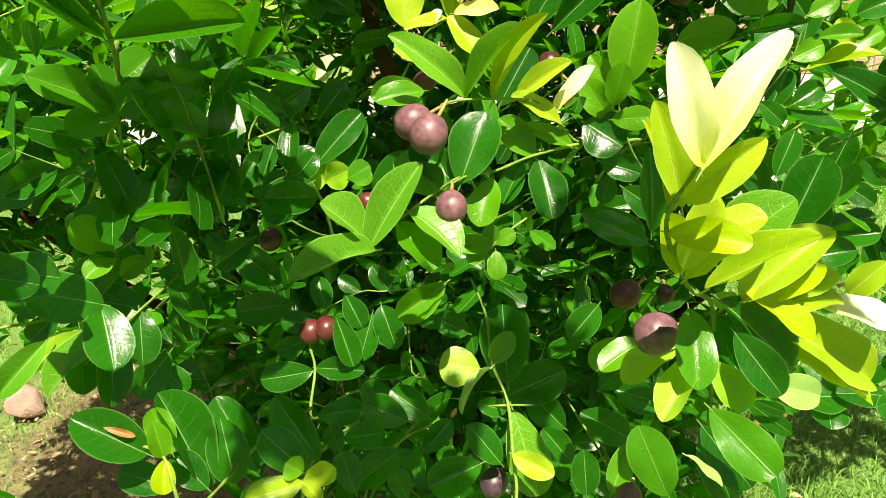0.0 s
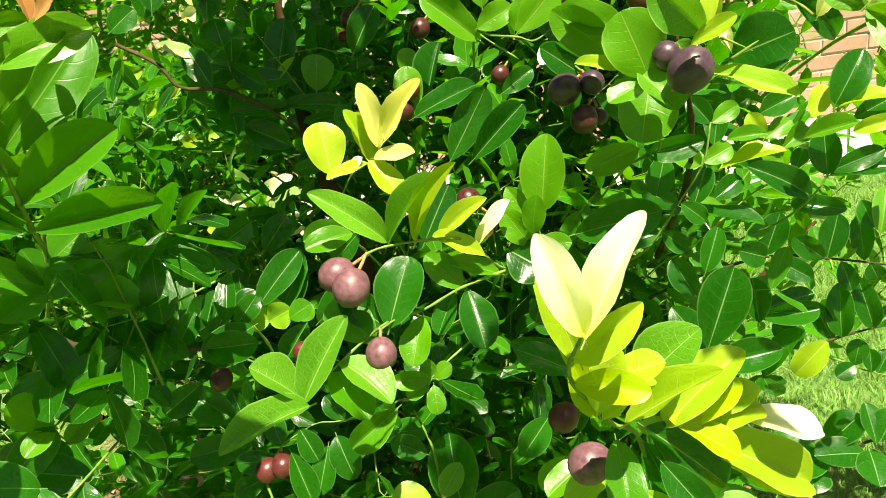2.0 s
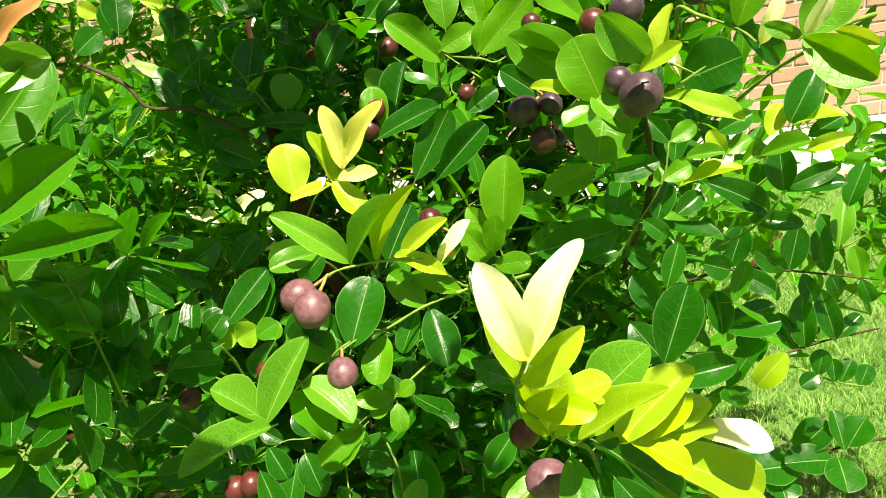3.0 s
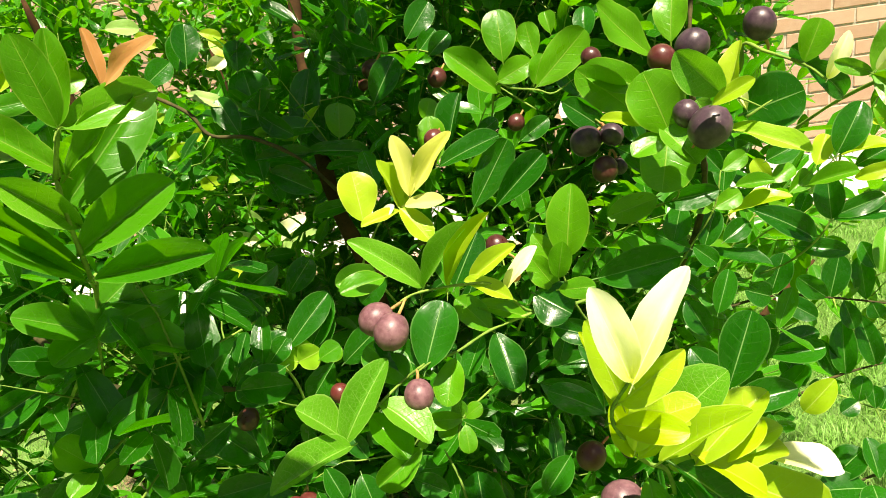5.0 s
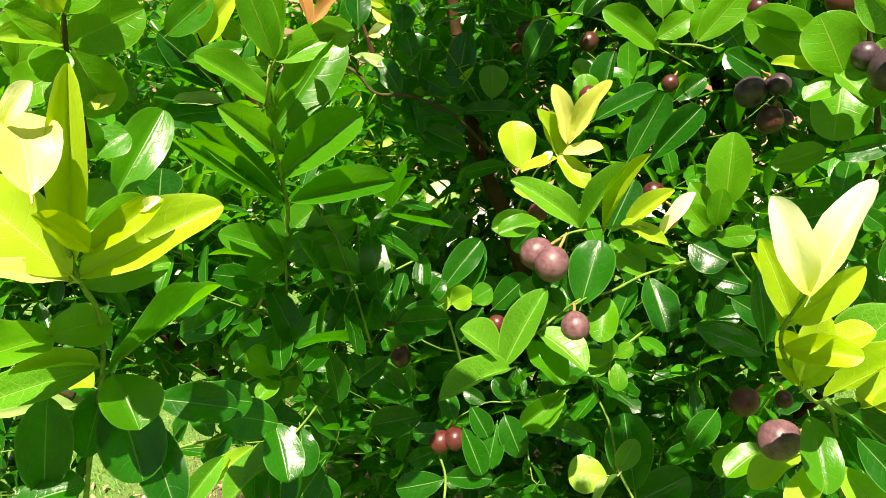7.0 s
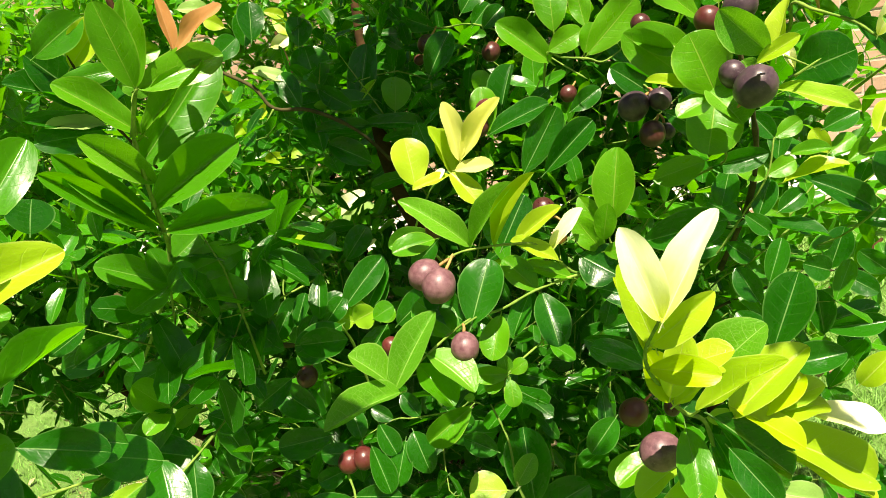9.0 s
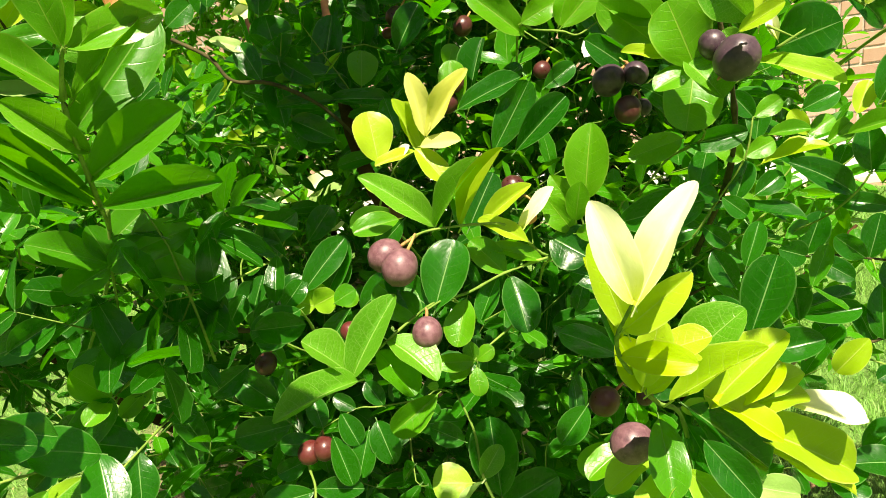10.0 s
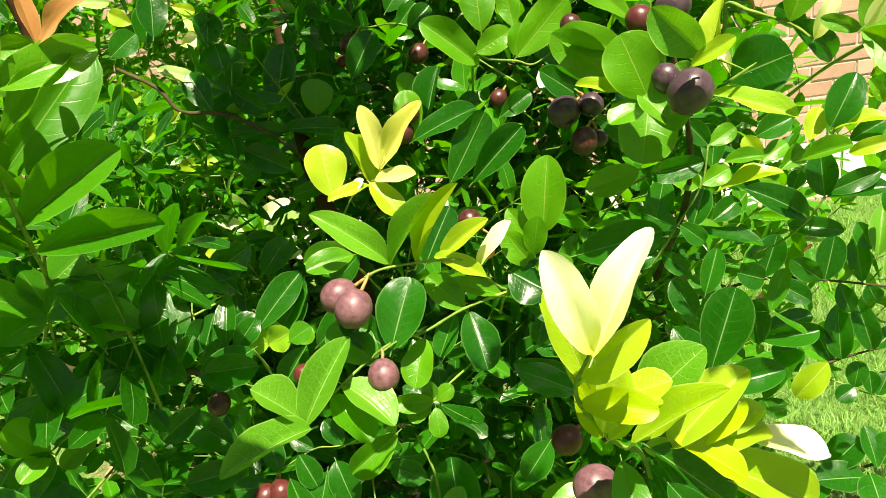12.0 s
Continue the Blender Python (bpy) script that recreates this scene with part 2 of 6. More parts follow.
# ---- building helpers ----
def mesh_object(name, verts, faces, material, parent=None, smooth=True, uvs=None):
    data = bpy.data.meshes.new(name)
    data.from_pydata([tuple(p) for p in verts], [], faces)
    if uvs is not None:
        layer = data.uv_layers.new(name="UVMap")
        index = np.empty(len(data.loops), dtype=np.int32)
        data.loops.foreach_get("vertex_index", index)
        layer.data.foreach_set("uv", np.asarray(uvs, dtype=np.float32)[index].ravel())
    data.materials.append(material)
    if smooth:
        data.polygons.foreach_set("use_smooth", [True] * len(data.polygons))
    data.update()
    ob = new(name, data)
    if parent is not None:
        under(ob, parent)
    return ob


def under(ob, parent):
    ob.parent = parent
    ob.matrix_parent_inverse = Matrix.Translation(-parent.location)
    return ob


def smooth_path(points, steps=5):
    """Catmull-Rom through the points."""
    p = [Vector(q) for q in points]
    p = [p[0] * 2 - p[1]] + p + [p[-1] * 2 - p[-2]]
    path = []
    for i in range(1, len(p) - 2):
        a, b, c, d = p[i - 1 : i + 3]
        for k in range(steps):
            t = k / steps
            path.append(0.5 * (2 * b + (c - a) * t + (2 * a - 5 * b + 4 * c - d) * t * t + (3 * b - a - 3 * c + d) * t**3))
    return path + [p[-2]]


def tube(points, r0, r1, sides=7, steps=5, knots=0.0):
    """Vertices and faces of a tapering stem; knots: swellings along it."""
    path = smooth_path(points, steps)
    verts, faces, last = [], [], len(path) - 1
    for i, p in enumerate(path):
        way = (path[min(i + 1, last)] - path[max(i - 1, 0)]).normalized()
        side = way.cross(Vector((0.3, 0.1, 1.0))).normalized()
        other = way.cross(side)
        r = (r0 + (r1 - r0) * i / last) * (1 + knots * (noise.noise(p * 90) + (0.5 if i % 6 == 0 else 0)))
        r *= 0.45 if i == last else 1.0
        for k in range(sides):
            a = 2 * math.pi * k / sides
            verts.append(p + (side * math.cos(a) + other * math.sin(a)) * r)
    for i in range(last):
        for k in range(sides):
            a, b = i * sides + k, i * sides + (k + 1) % sides
            faces.append((a, b, b + sides, a + sides))
    faces += [tuple(range(sides))[::-1], tuple(last * sides + k for k in range(sides))]
    return verts, faces


def leaf_shape(rows, cols, fold, arch, cup, wave, blunt, seed):
    """A leaf 1 long and 1 wide along x, its face up: half width, fold along the midrib, arch, waved margin."""
    rng = random.Random(seed)
    phase = rng.uniform(0, 6)
    base_p, tip_p = 0.68 * blunt, 0.50 / blunt
    peak = base_p / (base_p + tip_p)
    verts, uvs, faces = [], [], []
    for i in range(rows + 1):
        u = 0.5 - 0.5 * math.cos(math.pi * i / rows)
        half = 0.5 * (u / peak) ** base_p * ((1 - u) / (1 - peak)) ** tip_p if 0 < i < rows else (0.02 if i == 0 else 0.05)
        for j in range(cols + 1):
            v = 2 * j / cols - 1
            y = half * v
            z = 0.5 * fold * abs(y) - arch * (u * u) + arch * 0.55 * u - cup * y * y
            z += wave * abs(v) ** 2 * math.sin(9 * u + phase + (1.5 if v > 0 else 0)) * half * 0.7
            verts.append((u, y, z))
            uvs.append((u, 0.5 + 0.5 * v))
    for i in range(rows):
        for j in range(cols):
            a = i * (cols + 1) + j
            faces.append((a, a + cols + 1, a + cols + 2, a + 1))
    # leaf stalk
    n = len(verts)
    for x, r, z in ((-0.09, 0.02, -0.012), (0.04, 0.025, -0.004)):
        verts += [(x, -r, z), (x, 0, z + 0.018), (x, r, z), (x, 0, z - 0.014)]
        uvs += [(0.02, 0.5)] * 4
    faces += [(n + k, n + (k + 1) % 4, n + 4 + (k + 1) % 4, n + 4 + k) for k in range(4)]
    return verts, faces, uvs


SHAPES = [
    leaf_shape(12, 8, f, a, c, w, b, s)
    for s, (f, a, c, w, b) in enumerate(
        ((0.50, 0.14, 0.10, 0.09, 1.02), (0.80, 0.22, 0.05, 0.08, 0.92), (0.32, 0.32, 0.25, 0.10, 1.08), (0.65, 0.08, 0.0, 0.16, 0.98),
         (1.00, 0.16, 0.0, 0.08, 1.18), (0.42, -0.16, 0.2, 0.14, 1.12), (0.60, 0.38, 0.1, 0.10, 0.9), (0.30, 0.14, -0.15, 0.16, 1.05), (1.60, 0.16, 0.0, 0.05, 1.02))
    )
]
leaf_meshes = {}
picker = random.Random(11)


def leaf_frame(base, tip, face):
    """Axes of a leaf from its base and tip; face: degrees by which its upper side turns about its length from straight up."""
    base, tip = Vector(base), Vector(tip)
    x = (tip - base).normalized()
    up = (Vector((0, 0, 1)) - x * x.z).normalized()
    side = x.cross(up)
    z = up * math.cos(radians(face)) + side * math.sin(radians(face))
    y = z.cross(x)
    return base, (tip - base).length, x, y, z


# ---- the shrub ----
shrub = tagged(new("shrub"), "fruiting evergreen shrub with glossy oval leaves and purple berries", "shrub")
shrub.location = (-0.05, 0.95, GROUND)
bpy.context.view_layer.update()


def twig(points, r0, r1):
    verts, faces = tube(points, r0, r1, knots=0.35)
    return mesh_object("twig", verts, faces, BRANCH if r0 > 0.0013 else TWIG, shrub)


def leaf(parent, base, tip, width, face, kind, shape=None):
    if shape is None:
        shape = picker.randrange(8)
    if (shape, kind) not in leaf_meshes:
        verts, faces, uvs = SHAPES[shape]
        first = mesh_object("leaf", verts, faces, LEAF[kind], uvs=uvs)
        leaf_meshes[shape, kind] = first.data
        ob = first
    else:
        ob = new("leaf", leaf_meshes[shape, kind])
    p, length, x, y, z = leaf_frame(base, tip, face)
    ob.matrix_basis = Matrix.Translation(p) @ Matrix((x * length, y * width, z * length)).transposed().to_4x4()
    ob.parent = parent
    return tagged(ob, LEAF_LABEL.get(kind, ""))


LEAF_LABEL = {"e": "pale yellow young leaf", "v": "fresh green leaf with light shining through, brightness put into its colour", "y": "yellow-green young leaf", "c": "pale cream leaf, young or glinting, sun glare put into its colour", "q": "yellow-green young leaf with a warm flush", "b": "orange-bronze unfolding leaf", "p": "pale matt leaf underside, on some leaves a painted glint"}


def berry_mesh():
    """An egg-shaped berry of radius 1 along z, dimpled at its stalk, with a small dry scar at its tip."""
    verts, faces, rings, sides = [], [], 16, 22
    for i in range(rings + 1):
        a = math.pi * i / rings
        r = math.sin(a) * (1 - 0.05 * math.cos(a))
        z = math.cos(a) * 1.1
        if i == 0:
            z -= 0.10
        elif i == 1:
            z -= 0.03
        if i == rings:
            z -= 0.05
        for k in range(sides):
            b = 2 * math.pi * k / sides
            verts.append((max(r, 0.012) * math.cos(b), max(r, 0.012) * math.sin(b), z))
    for i in range(rings):
        for k in range(sides):
            a, b = i * sides + k, i * sides + (k + 1) % sides
            faces.append((a, a + sides, b + sides, b))
    faces += [tuple(range(sides)), tuple(rings * sides + k for k in range(sides))[::-1]]
    return verts, faces


berry_data = {}


def berry(parent, centre, radius, stalk_end, skin=BERRY):
    if skin not in berry_data:
        ob = mesh_object("berry", *berry_mesh(), skin)
        berry_data[skin] = ob.data
    else:
        ob = new("berry", berry_data[skin])
    c, s = Vector(centre), Vector(stalk_end)
    way = (s - c).normalized()
    turn = way.to_track_quat("Z", "Y").to_matrix().to_4x4()
    ob.parent = parent
    ob.matrix_basis = Matrix.Translation(c) @ turn @ Matrix.Diagonal((radius, radius, radius, 1))
    top = c + way * radius * 0.98
    end = s + way * 0.004
    verts, faces = tube([top, (top + end) / 2 + Vector((0.0006, 0, 0.0006)), end], 0.0011, 0.0008, 6, 4)
    stalk = mesh_object("stalk", verts, faces, STALK)
    stalk.parent = parent
    return ob


# berry twig in the middle
tw = twig([(0.102, 0.586, 0.810), (0.108, 0.518, 0.857), (0.114, 0.449, 0.892), (0.073, 0.423, 0.899), (0.050, 0.405, 0.929), (0.031, 0.392, 0.938), (0.003, 0.376, 0.943), (-0.008, 0.360, 0.945)], 0.0012, 0.0007)
leaf(tw, (0.0034, 0.3859, 0.9422), (-0.0316, 0.3758, 0.9822), 0.0183, -61, 'g', 6)
leaf(tw, (0.0040, 0.3857, 0.9414), (0.0358, 0.3804, 0.9820), 0.0143, 60, 'g', 4)
leaf(tw, (0.0191, 0.3925, 0.9373), (0.0479, 0.3770, 0.9872), 0.0091, 74, 'y', 4)
leaf(tw, (0.0221, 0.4131, 0.9286), (0.0413, 0.4270, 0.9607), 0.0232, 45, 'm', 0)
leaf(tw, (0.0334, 0.4055, 0.9349), (0.0632, 0.4007, 0.9576), 0.0133, 57, 'y', 1)
leaf(tw, (0.0593, 0.4057, 0.9179), (0.0308, 0.3945, 0.9404), 0.0140, -45, 'y', 0)
leaf(tw, (0.0545, 0.4106, 0.9229), (0.0773, 0.4090, 0.9517), 0.0115, 46, 'c', 0)
leaf(tw, (0.0608, 0.4103, 0.9281), (0.0661, 0.4092, 0.9343), 0.0050, 66, 'b', 0)
leaf(tw, (-0.0257, 0.4279, 0.9361), (-0.0537, 0.4108, 0.9361), 0.0184, -42, 'k', 0)
leaf(tw, (-0.0240, 0.4083, 0.9585), (-0.0378, 0.4027, 0.9685), 0.0092, -53, 'w', 0)
leaf(tw, (0.0743, 0.4200, 0.9141), (0.0965, 0.4067, 0.9027), 0.0319, 49, 'm', 7)
berry(tw, (-0.0231, 0.3570, 0.9370), 0.0099, (-0.0077, 0.3639, 0.9428))
berry(tw, (-0.0132, 0.3429, 0.9343), 0.0102, (-0.0053, 0.3517, 0.9468))
berry(tw, (-0.0289, 0.4563, 0.9353), 0.0073, (-0.0236, 0.4615, 0.9373), BERRY_RED)
berry(tw, (0.0537, 0.4231, 0.9496), 0.0079, (0.0625, 0.4246, 0.9402), BERRY_RED)
tw = twig([(0.065, 0.562, 0.820), (0.069, 0.492, 0.865), (0.073, 0.423, 0.899), (0.042, 0.401, 0.900), (0.020, 0.374, 0.901), (0.006, 0.358, 0.905), (-0.004, 0.347, 0.904)], 0.0012, 0.0006)
leaf(tw, (0.0008, 0.3542, 0.9013), (0.0154, 0.3757, 0.9360), 0.0287, 29, 'm', 7)
leaf(tw, (0.0426, 0.4032, 0.8988), (0.0222, 0.4088, 0.9223), 0.0198, -47, 'k', 0)
leaf(tw, (0.0178, 0.3759, 0.8956), (0.0100, 0.3539, 0.8756), 0.0194, -10, 'k', 7)
leaf(tw, (0.0452, 0.4054, 0.8960), (0.0536, 0.3765, 0.8694), 0.0241, -1, 'm', 7)
leaf(tw, (0.0678, 0.4147, 0.9000), (0.0355, 0.4078, 0.9168), 0.0136, -40, 'k', 0)
leaf(tw, (0.0362, 0.4140, 0.8917), (0.0225, 0.3978, 0.8704), 0.0160, -20, 'm', 0)
leaf(tw, (0.0942, 0.4321, 0.8750), (0.0874, 0.4257, 0.8568), 0.0135, -42, 'm')
leaf(tw, (0.0838, 0.4155, 0.8902), (0.1089, 0.4092, 0.8833), 0.0175, 60, 'm')
berry(tw, (-0.0034, 0.3386, 0.8941), 0.0088, (-0.0036, 0.3455, 0.9025))
tw = twig([(0.001, 0.501, 0.832), (0.001, 0.429, 0.874), (0.001, 0.358, 0.904), (-0.012, 0.350, 0.899), (-0.028, 0.332, 0.893), (-0.048, 0.320, 0.879)], 0.0009, 0.0007)
leaf(tw, (-0.0462, 0.3187, 0.8806), (-0.0189, 0.3342, 0.9222), 0.0207, 41, 'g', 1)
leaf(tw, (-0.0472, 0.3194, 0.8824), (-0.0665, 0.3121, 0.9102), 0.0227, -36, 'g', 4)
leaf(tw, (-0.0428, 0.3157, 0.8799), (-0.0738, 0.2701, 0.8911), 0.0196, -24, 'g', 1)
leaf(tw, (-0.0264, 0.3358, 0.8933), (0.0027, 0.3171, 0.8778), 0.0243, 1, 'g', 1)
leaf(tw, (-0.0333, 0.3344, 0.8874), (-0.0118, 0.3164, 0.8676), 0.0226, 3, 'v', 3)
leaf(tw, (-0.0082, 0.3515, 0.8943), (-0.0334, 0.3657, 0.9180), 0.0256, -33, 'v', 2)
leaf(tw, (-0.0003, 0.3605, 0.8961), (-0.0267, 0.3677, 0.9220), 0.0205, -55, 'm')
berry(tw, (-0.0555, 0.3650, 0.8863), 0.0063, (-0.0506, 0.3668, 0.8783), BERRY_RED)
# small sprout under it
tw = twig([(0.038, 0.535, 0.789), (0.040, 0.465, 0.833), (0.043, 0.395, 0.865), (0.017, 0.374, 0.853), (0.013, 0.363, 0.837)], 0.0008, 0.0006)
leaf(tw, (0.0174, 0.3735, 0.8532), (-0.0074, 0.3675, 0.8579), 0.0122, -66, 'k')
leaf(tw, (0.0186, 0.3679, 0.8520), (0.0197, 0.3570, 0.8380), 0.0121, -4, 'k')
leaf(tw, (0.0141, 0.3722, 0.8498), (0.0010, 0.3663, 0.8466), 0.0108, -47, 'k')
leaf(tw, (0.0189, 0.3746, 0.8532), (0.0298, 0.3738, 0.8616), 0.0108, 63, 'k')
leaf(tw, (0.0167, 0.3766, 0.8530), (0.0151, 0.3765, 0.8657), 0.0109, -92, 'g')
leaf(tw, (-0.0137, 0.3635, 0.8437), (-0.0065, 0.3638, 0.8436), 0.0057, 65, 'k')
# yellow sprig
tw = twig([(-0.046, 0.616, 0.834), (-0.049, 0.549, 0.883), (-0.052, 0.482, 0.920), (-0.031, 0.475, 0.960), (-0.015, 0.467, 0.972), (-0.003, 0.468, 0.984)], 0.0010, 0.0006)
leaf(tw, (-0.0371, 0.4518, 0.9710), (-0.0405, 0.4615, 1.0055), 0.0284, 5, 'y', 7)
leaf(tw, (-0.0093, 0.4514, 0.9755), (-0.0198, 0.4510, 1.0129), 0.0123, -46, 'y', 3)
leaf(tw, (-0.0066, 0.4542, 0.9769), (-0.0138, 0.4566, 1.0093), 0.0159, -52, 'y', 0)
leaf(tw, (-0.0021, 0.4503, 0.9854), (-0.0068, 0.4477, 1.0286), 0.0145, -92, 'e', 3)
leaf(tw, (-0.0008, 0.4494, 0.9854), (0.0315, 0.4453, 1.0265), 0.0150, 65, 'e', 3)
leaf(tw, (-0.0059, 0.4476, 0.9794), (0.0220, 0.4361, 0.9833), 0.0121, 46, 'e', 0)
leaf(tw, (-0.0095, 0.4468, 0.9781), (0.0097, 0.4339, 0.9566), 0.0186, 20, 'y', 0)
leaf(tw, (-0.0234, 0.4436, 0.9740), (-0.0129, 0.4420, 0.9824), 0.0071, 62, 'c', 0)
leaf(tw, (-0.0097, 0.4464, 0.9767), (-0.0343, 0.4262, 0.9757), 0.0099, -35, 'y', 0)
leaf(tw, (-0.0335, 0.4600, 0.9310), (-0.0631, 0.4424, 0.9302), 0.0186, -63, 'g')
leaf(tw, (-0.0328, 0.4820, 0.9177), (-0.0544, 0.4749, 0.8995), 0.0173, -72, 'm')
# right of it, upright broad leaves
tw = twig([(0.127, 0.591, 0.758), (0.135, 0.523, 0.805), (0.143, 0.455, 0.841), (0.111, 0.435, 0.881), (0.096, 0.426, 0.920), (0.100, 0.427, 0.937)], 0.0012, 0.0007)
leaf(tw, (0.0986, 0.4213, 0.9374), (0.1056, 0.4267, 0.9845), 0.0282, 39, 'k')
leaf(tw, (0.0906, 0.4120, 0.9265), (0.0946, 0.4061, 0.9525), 0.0154, 127, 'k')
leaf(tw, (0.0904, 0.4247, 0.9331), (0.0777, 0.4246, 0.9536), 0.0150, -92, 'k')
leaf(tw, (0.0903, 0.4188, 0.9151), (0.0740, 0.4200, 0.9405), 0.0181, -87, 'k')
leaf(tw, (0.0904, 0.4141, 0.9169), (0.1118, 0.4020, 0.9216), 0.0148, 68, 'k')
leaf(tw, (0.1192, 0.4307, 0.9148), (0.1713, 0.4169, 0.9289), 0.0273, 72, 'm')
leaf(tw, (0.1048, 0.3647, 0.8610), (0.0699, 0.3569, 0.8809), 0.0193, -79, 'm')
leaf(tw, (0.0985, 0.3107, 0.8899), (0.0978, 0.3200, 0.9310), 0.0177, 17, 'm')
leaf(tw, (0.1028, 0.4388, 0.8620), (0.1294, 0.4340, 0.8434), 0.0204, 65, 'm')
leaf(tw, (0.1132, 0.4544, 0.8439), (0.0871, 0.4514, 0.8388), 0.0177, -63, 'm')
# upper right berry sprig
tw = twig([(0.220, 0.640, 0.800), (0.225, 0.560, 0.890), (0.215, 0.500, 0.950), (0.200, 0.460, 1.000), (0.188, 0.440, 1.040), (0.195, 0.455, 1.096)], 0.0026, 0.0014)
leaf(tw, (0.1638, 0.4017, 1.0141), (0.1499, 0.4014, 1.0517), 0.0350, -90, 'k', 7)
leaf(tw, (0.1586, 0.4035, 1.0178), (0.1733, 0.3791, 1.0002), 0.0279, 13, 'g', 4)
leaf(tw, (0.1622, 0.4018, 1.0121), (0.1392, 0.3935, 1.0061), 0.0172, -32, 'k', 0)
leaf(tw, (0.1703, 0.4306, 1.0094), (0.1603, 0.4092, 0.9766), 0.0359, -27, 'k', 7)
leaf(tw, (0.1568, 0.4091, 1.0184), (0.1238, 0.3993, 1.0293), 0.0100, -52, 'y', 0)
leaf(tw, (0.1603, 0.4361, 1.0364), (0.1213, 0.4371, 1.0563), 0.0214, -66, 'k', 0)
leaf(tw, (0.1386, 0.4760, 1.0080), (0.1119, 0.4720, 1.0313), 0.0197, -76, 'm', 0)
leaf(tw, (0.2167, 0.4280, 1.0145), (0.2444, 0.4079, 1.0277), 0.0355, 79, 'm', 7)
leaf(tw, (0.1979, 0.4021, 1.0125), (0.2297, 0.3644, 1.0026), 0.0149, 29, 'w', 0)
leaf(tw, (0.1815, 0.3644, 1.0394), (0.1559, 0.3567, 1.0647), 0.0211, -120, 'g')
leaf(tw, (0.1758, 0.3624, 1.0343), (0.1948, 0.3547, 1.0465), 0.0095, 70, 'y')
leaf(tw, (0.1536, 0.4417, 1.0224), (0.1165, 0.4295, 1.0552), 0.0244, -102, 'k')
leaf(tw, (0.1609, 0.4224, 1.0586), (0.1247, 0.4106, 1.0921), 0.0228, -71, 'k')
leaf(tw, (0.1729, 0.4251, 1.0650), (0.1772, 0.4351, 1.0946), 0.0208, -2, 'k')
leaf(tw, (0.1827, 0.3906, 1.0231), (0.1772, 0.3937, 1.0330), 0.0130, -80, 'g')
leaf(tw, (0.1925, 0.3837, 1.0323), (0.2000, 0.3890, 1.0634), 0.0130, -1, 'y')
berry(tw, (0.1795, 0.3786, 1.0190), 0.0117, (0.1725, 0.3799, 1.0112), BERRY_DARK)
berry(tw, (0.1723, 0.3961, 1.0252), 0.0079, (0.1760, 0.3970, 1.0147), BERRY_DARK)
berry(tw, (0.1635, 0.4114, 1.0568), 0.0083, (0.1699, 0.4126, 1.0469), BERRY_RED)
berry(tw, (0.1834, 0.4192, 1.0614), 0.0098, (0.1767, 0.4211, 1.0555), BERRY_DARK)
berry(tw, (0.2188, 0.4077, 1.0690), 0.0091, (0.2228, 0.4082, 1.0572), BERRY_DARK)
berry(tw, (0.1383, 0.5045, 1.0553), 0.0073, (0.1424, 0.5064, 1.0476), BERRY_RED)
berry(tw, (0.1232, 0.4605, 1.0044), 0.0104, (0.1346, 0.4675, 1.0110), BERRY_DARK)
berry(tw, (0.1406, 0.4591, 1.0069), 0.0077, (0.1360, 0.4649, 1.0124), BERRY_DARK)
berry(tw, (0.1328, 0.4496, 0.9858), 0.0088, (0.1373, 0.4568, 0.9941), BERRY_RED)
berry(tw, (0.1444, 0.4601, 0.9840), 0.0055, (0.1424, 0.4668, 0.9917), BERRY_DARK)
tw = twig([(0.156, 0.563, 0.891), (0.166, 0.495, 0.937), (0.175, 0.426, 0.970), (0.148, 0.459, 0.997), (0.137, 0.469, 1.012), (0.121, 0.494, 1.027)], 0.0010, 0.0007)
leaf(tw, (0.1449, 0.4787, 1.0082), (0.1112, 0.4842, 1.0300), 0.0207, -92, 'm')
leaf(tw, (0.1402, 0.4443, 1.0006), (0.1755, 0.4389, 0.9787), 0.0187, 76, 'm')
leaf(tw, (0.1628, 0.4340, 0.9658), (0.1277, 0.4201, 0.9610), 0.0185, -72, 'k')
leaf(tw, (0.1691, 0.4426, 0.9590), (0.2041, 0.4357, 0.9647), 0.0167, 81, 'm')
leaf(tw, (0.1837, 0.4525, 0.9549), (0.1750, 0.4437, 0.9298), 0.0185, -31, 'm')
tw = twig([(0.186, 0.554, 0.962), (0.197, 0.485, 1.007), (0.208, 0.416, 1.040), (0.209, 0.407, 1.059), (0.216, 0.395, 1.055), (0.233, 0.383, 1.046), (0.241, 0.374, 1.037)], 0.0013, 0.0008)
leaf(tw, (0.2327, 0.3828, 1.0471), (0.2407, 0.3809, 1.0694), 0.0173, 84, 'k')
leaf(tw, (0.2336, 0.3828, 1.0469), (0.2612, 0.3870, 1.0239), 0.0152, 88, 'm')
tw = twig([(0.204, 0.389, 1.020), (0.218, 0.388, 1.028)], 0.0009, 0.0007)
leaf(tw, (0.2418, 0.3746, 1.0376), (0.2496, 0.3691, 1.0616), 0.0092, 106, 'c')
leaf(tw, (0.2058, 0.3935, 1.0234), (0.2029, 0.3984, 1.0373), 0.0069, -50, 'c')
leaf(tw, (0.2464, 0.3926, 1.0419), (0.2315, 0.3964, 1.0553), 0.0122, -92, 'm')
tw = twig([(0.263, 0.500, 0.973), (0.277, 0.430, 1.015), (0.290, 0.359, 1.045), (0.268, 0.352, 1.043), (0.249, 0.345, 1.042)], 0.0012, 0.0009)
leaf(tw, (0.2496, 0.3450, 1.0427), (0.2700, 0.3423, 1.0661), 0.0239, 72, 'g')
